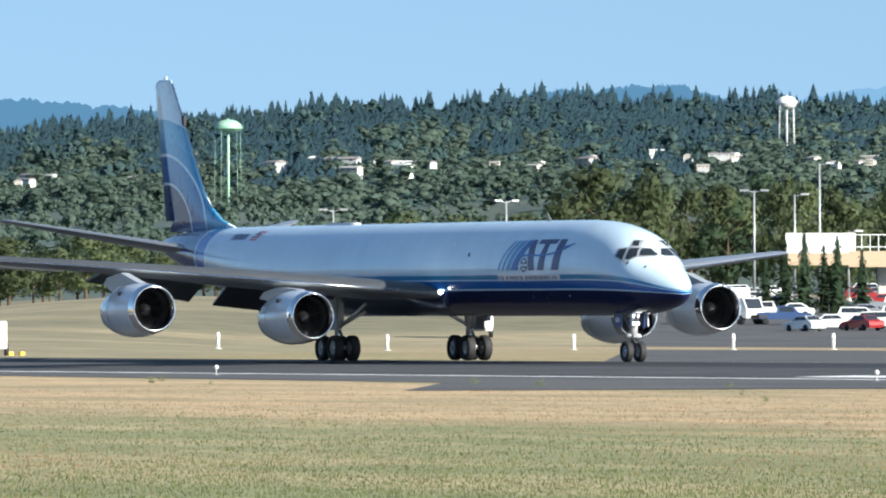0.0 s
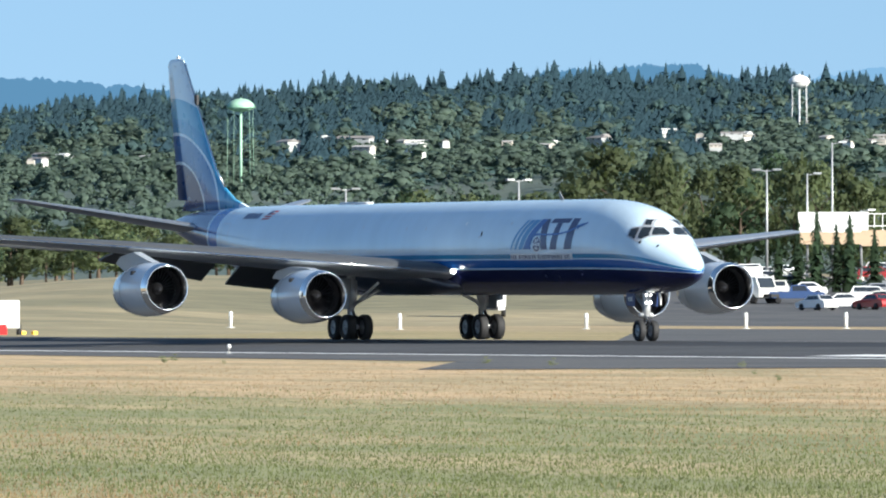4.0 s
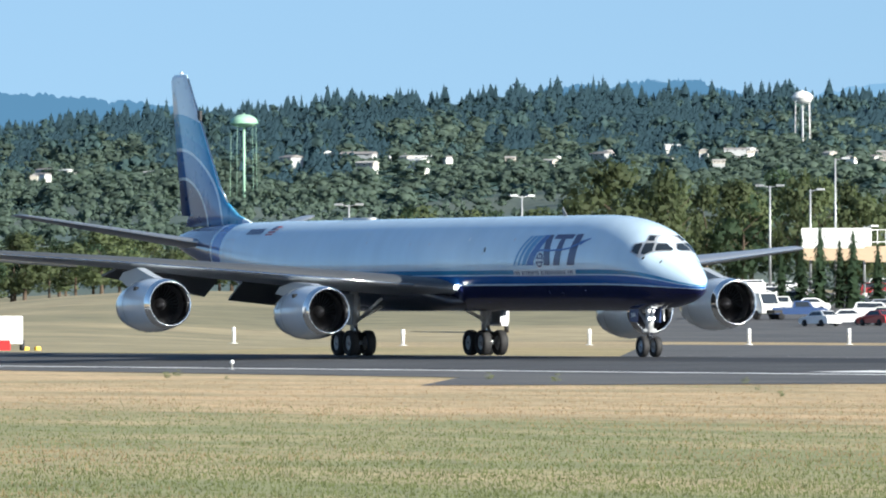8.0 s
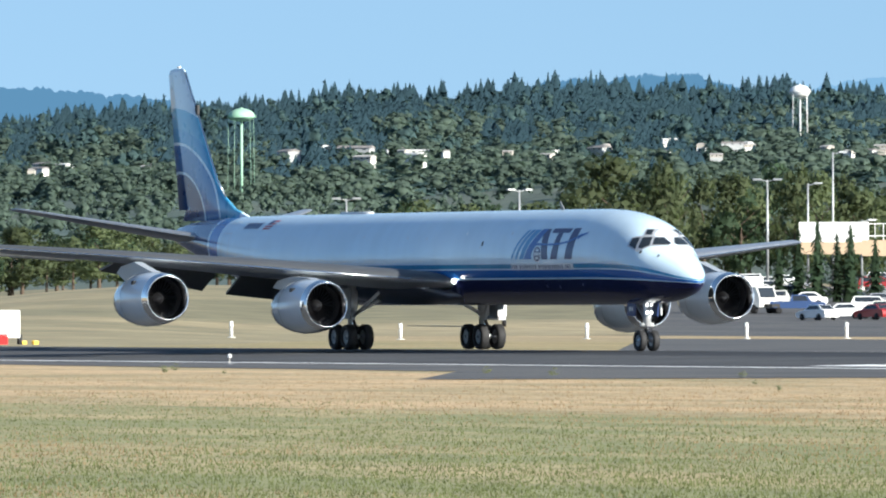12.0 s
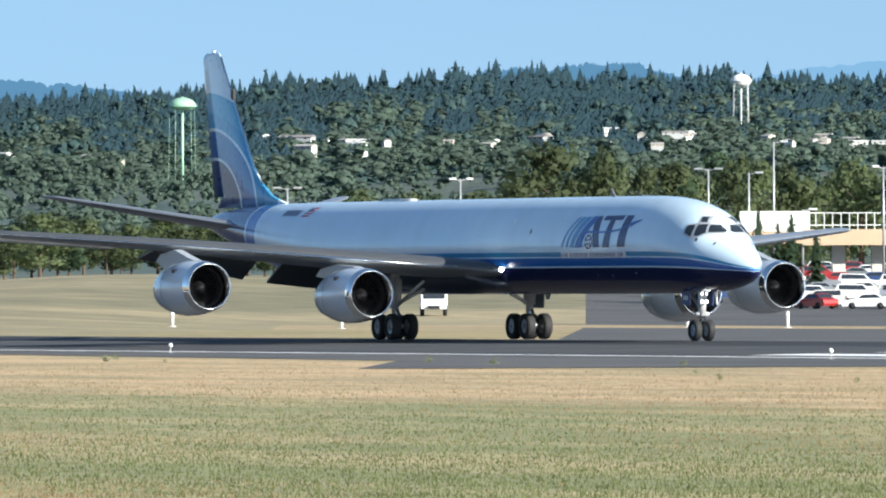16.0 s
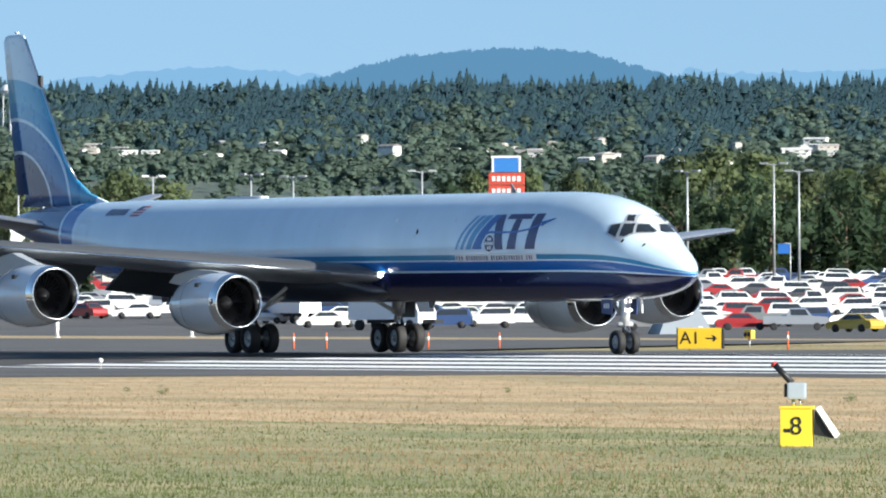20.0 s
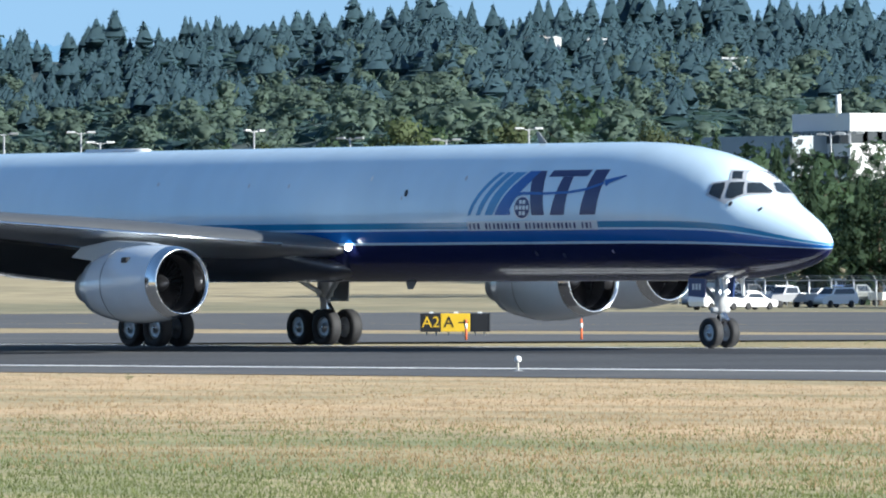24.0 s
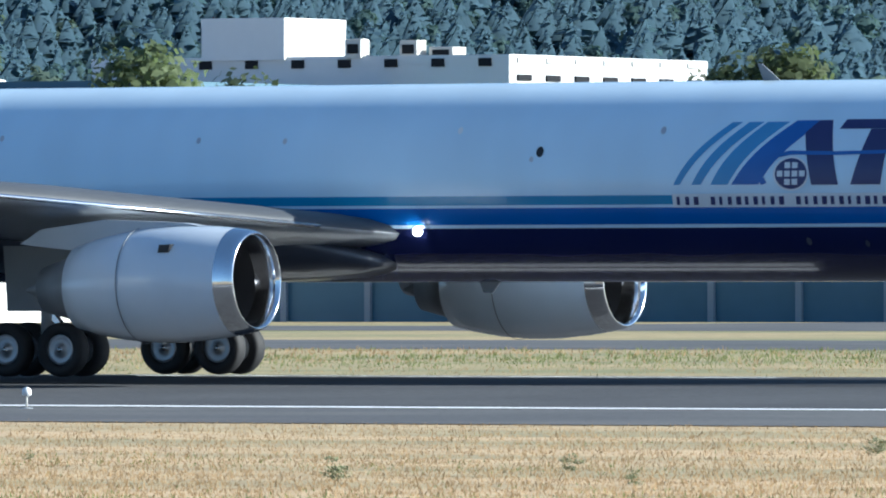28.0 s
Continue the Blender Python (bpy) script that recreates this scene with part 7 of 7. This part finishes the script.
for b in (-50.8, -50.66, -50.46, -50.0, -48.8, -47.0, -46.2, -62.47, -62.3, -61.77, -61.4, -59.9, -59.3, -53.0, -52.4, -45.9):
    stake(b, 425 if b > -58 else 520, 0.95, m_stake, "orange taxiway marker stake with a white band", r=0.045)
for b in (-66.02, -65.05, -64.22, -63.7, -66.9, -63.0):
    stake(b, 772, 1.15, m_white, "white marker post on the grass", "marker_post", 0.13)
for b in (-57.6, -58.9, -46.2, -45.35, -60.1):
    u = thing("guard_light", "small yellow runway guard light", "lamp", at=Matrix.Translation(polar(b, 560 if b < -50 else 470, FLAT)))
    part("stand", tube("stand", (0, 0, 0), (0, 0, 0.5), 0.06, 0.06, m_post, 8), u)
    part("housing", box("housing", (0.75, 0.25, 0.45), m_yellow, (0, 0, 0.7), 0.04), u)
    for s in (-1, 1):
        part("lens", tube("lens", (s * 0.18, -0.13, 0.7), (s * 0.18, -0.18, 0.7), 0.13, 0.11, m_sblack, 12), u)
# red and white barrier far down the field
br = thing("barrier_cart", "white cart with a red end on the grass", "cart", at=Matrix.Translation(polar(-68.07, 640, FLAT)) @ pose(0, 0, 0, 0, 0, -20) @ Matrix.Diagonal((1.3, 1.3, 1.3, 1)))
part("body", box("body", (1.8, 1.2, 1.25), m_white, (0, 0, 1.05), 0.06), br)
part("end_board", box("end_board", (0.3, 0.7, 0.55), m_red, (0.75, -0.3, 0.35), 0.03), br)
for s in (-1, 1):
    part("wheel", CAR_WHEEL, br, at=pose(0, s * 0.6, 0.3))
for b in (-67.98, -67.92):
    u = thing("yellow_block", "small yellow marker block on the grass", "marker", at=Matrix.Translation(polar(b, 640, FLAT)))
    part("block", box("block", (0.35, 0.3, 0.4), m_yellow, (0, 0, 0.2), 0.03), u)

# ---- the yellow box with the dial head in the near grass ----
bx = thing("approach_light_box", "yellow numbered box with grey lamp head standing in the grass", "light box", at=pose(-154.8, 89.9, FLAT, 0, 0, 56))
m_ybox = mat("yellow_box_paint", (0.78, 0.6, 0.03), 0.5, var=0.1, scale=3)
m_head = mat("grey_head_paint", (0.42, 0.47, 0.52), 0.4, 0.2, var=0.1, scale=4)
part("box", box("box", (0.52, 0.5, 0.62), m_ybox, (0, 0, 0.31), 0.015), bx)
part("lid", box("lid", (0.55, 0.53, 0.04), m_ybox, (0, 0, 0.642), 0.01), bx)
part("writing", writing("8", 0.42, m_sblack), bx, at=pose(0.0, -0.258, 0.33, 90, 0, 0))
part("writing", writing("8", 0.42, m_sblack), bx, at=pose(-0.268, 0.0, 0.33, 90, 0, -90))
part("smudge", box("smudge", (0.1, 0.01, 0.06), m_sblack, (-0.15, -0.255, 0.27)), bx)
part("stem", tube("stem", (-0.06, 0, 0.66), (-0.06, 0, 0.78), 0.03, 0.03, m_steel, 10), bx)
part("stem", tube("stem", (0.06, 0, 0.66), (0.04, 0, 0.78), 0.02, 0.02, m_steel, 10), bx)
part("lamp_head", box("lamp_head", (0.3, 0.28, 0.27), m_head, (0.0, 0, 0.91), 0.03), bx)
part("head_side", box("head_side", (0.05, 0.24, 0.22), m_sblack, (-0.18, 0.02, 0.92), 0.02), bx)
part("tube", tube("tube", (-0.08, 0, 1.04), (-0.36, 0.05, 1.33), 0.055, 0.05, m_sblack, 12), bx, "black sighting tube")
part("tube_end", tube("tube_end", (-0.36, 0.05, 1.33), (-0.39, 0.055, 1.36), 0.053, 0.053, m_red, 12), bx)
part("leaning_panel", mesh("leaning_panel", [(0.32, -0.26, 0.62), (0.37, -0.26, 0.66), (0.68, -0.26, 0.2), (0.63, -0.26, 0.14), (0.32, 0.26, 0.62), (0.37, 0.26, 0.66), (0.68, 0.26, 0.2), (0.63, 0.26, 0.14)], [(0, 1, 2, 3), (7, 6, 5, 4), (0, 4, 5, 1), (1, 5, 6, 2), (2, 6, 7, 3), (3, 7, 4, 0)], m_white), bx, "white leaning panel")
part("panel_back", mesh("panel_back", [(0.3, -0.2, 0.6), (0.6, -0.2, 0.14), (0.28, -0.2, 0.2), (0.3, 0.2, 0.6), (0.6, 0.2, 0.14), (0.28, 0.2, 0.2)], [(0, 1, 2), (5, 4, 3), (0, 3, 4, 1), (1, 4, 5, 2), (2, 5, 3, 0)], m_sblack), bx)

# white slatted barrier beside the apron
sb = thing("slatted_barrier", "white slatted barrier rail beside the apron", "barrier", at=Matrix.Translation(polar(-36.72, 690, FLAT)) @ pose(0, 0, 0, 0, 0, 33))
for k in range(5):
    part("slat", box("slat", (6.0, 0.06, 0.13), m_white, (0, 0, 0.25 + 0.27 * k)), sb)
for x in (-2.8, 0, 2.8):
    part("post", box("post", (0.12, 0.1, 1.5), m_strut, (x, 0.09, 0.75)), sb)

# ---- grass ----
m_blade_g = mat("green_blades", (0.19, 0.215, 0.09), 0.8, var=0.35, scale=0.3, island=0.15, spec=0.25)
m_blade_t = mat("straw_blades", (0.4, 0.29, 0.165), 0.8, var=0.3, scale=0.3, island=0.15, spec=0.25)
m_weed = mat("weed_leaves", (0.2, 0.22, 0.11), 0.8, var=0.3, scale=0.5)


leafy(m_blade_g, 0.6, 0.0, (1.1, 1.1, 0.85))
leafy(m_blade_t, 0.6, 0.0, (1.05, 1.0, 0.9))


def blades(name, label, X, Yv, hlo, hhi, material, wide=0.03, per=3, lift=FLAT + 0.012):
    """Small tufts of bent blades at the given places."""
    n = len(X)
    g = np.random.default_rng(len(name) + n)
    tri = []
    H = g.uniform(hlo, hhi, n)
    for k in range(per):
        a = g.uniform(0, 6.283, n)
        dx, dy = np.cos(a), np.sin(a)
        w = wide * g.uniform(0.6, 1.4, n)
        ox, oy = g.normal(0, 0.12, n), g.normal(0, 0.2, n)
        h = H * g.uniform(0.6, 1.1, n)
        lean = h * g.uniform(0.1, 0.8, n)
        b = g.uniform(0, 6.283, n)
        base = np.stack([X + ox, Yv + oy, np.full(n, lift)], 1)
        p1 = base + np.stack([dx * w, dy * w, 0 * w], 1)
        p0 = base - np.stack([dx * w, dy * w, 0 * w], 1)
        p2 = base + np.stack([np.cos(b) * lean, np.sin(b) * lean, h], 1)
        tri.append(np.stack([p0, p1, p2], 1))
    T = np.concatenate(tri).reshape(-1, 3)
    F = np.arange(len(T)).reshape(-1, 3)
    thing(name, label, "grass", kind="stuff", data=fast_mesh(name, T, F, material))


g6 = np.random.default_rng(21)
N = 230000
bb = np.radians(g6.uniform(-69, -26.3, N))
rr = 1 / g6.uniform(1 / 385.0, 1 / 96.0, N)
GX, GY = rr * np.sin(bb), rr * np.cos(bb)
verge = np.interp(GX, [p[0] for p in VERGE], [p[1] for p in VERGE]) - 0.3 + g6.normal(0, 0.4, N)
ok = (GY < verge) & (GY > 40) & ~((abs(GX + 154.8) < 0.5) & (abs(GY - 89.9) < 0.5))
GX, GY, gr = GX[ok], GY[ok], rr[ok]
wave = 5 * np.sin(GX * 0.07) + 3 * np.sin(GX * 0.23 + 1) + g6.normal(0, 5, len(GX))
patchy = np.sin(GX * 0.11 + GY * 0.31) + np.sin(GX * 0.047 - GY * 0.13) + g6.normal(0, 0.9, len(GX))
straw = (GY > 101 + wave) | (patchy > 1.0)
lush = ~straw | ((GY > 101 + wave) & (patchy < -2.1))
blades("straw_grass", "sun-bleached straw-coloured grass tufts", GX[straw], GY[straw], 0.03, 0.085, m_blade_t, 0.009)
blades("green_grass", "short green grass tufts", GX[lush], GY[lush], 0.03, 0.08, m_blade_g, 0.009)
# beyond the runway
N = 60000
bb = np.radians(g6.uniform(-60, -26.3, N))
rr = 1 / g6.uniform(1 / 700.0, 1 / 240.0, N)
FX, FY = rr * np.sin(bb), rr * np.cos(bb)
ok = (FY > 221) & (FY < 341) & ((FX > -320) | ((FX > -495) & (FX < -435) & (FY < 299))) & ~((FX < -300) & (FY > 299))
pt = np.sin(FX * 0.09) + np.sin(FY * 0.2 + FX * 0.03) + g6.normal(0, 0.8, N)
blades("infield_straw", "straw-coloured grass tufts beyond the runway", FX[ok & (pt > 0)], FY[ok & (pt > 0)], 0.08, 0.22, m_blade_t, 0.02)
blades("infield_green", "green grass tufts beyond the runway", FX[ok & (pt <= 0)], FY[ok & (pt <= 0)], 0.08, 0.22, m_blade_g, 0.02)
# weeds
WEED = [fast_mesh("leaves", *crown_shape(520, 0.028, 70 + k, base=0.0, lobes=8)[:2], m_weed) for k in range(3)]
for k in range(45):
    b = g6.uniform(-68, -27)
    y = g6.uniform(112, 158)
    x = y * math.tan(radians(b))
    s = g6.uniform(0.16, 0.4)
    ob = thing("weed", "low dark green weed clump in dry grass", "weed", at=pose(x, y, FLAT + 0.02, 0, 0, 360 * g6.uniform()) @ Matrix.Diagonal((s * 1.7, s * 1.7, s * 0.75, 1)), group="weeds in the dry grass")
    part("leaves", WEED[k % 3], ob)


def motions():
    """The jet waits, then rolls off along the centreline; its wheels turn with it."""
    walk(JET, [(t, pose(x, CENTRE, 0)) for t, x in ROLL])
    ts, xs = [t for t, x in ROLL], [x for t, x in ROLL]
    steps = [0.0, 12.5] + [round(12.6 + 0.1 * k, 1) for k in range(155)]
    for wheel, place, r in SPIN:
        rows, turn, last = [], 0.0, xs[0]
        for t in steps:
            x = float(np.interp(t, ts, xs))
            turn += min((x - last) / r, radians(80))
            last = x
            rows.append((t, pose(*place, 0, math.degrees(turn), 0)))
        walk(wheel, rows)


motions()
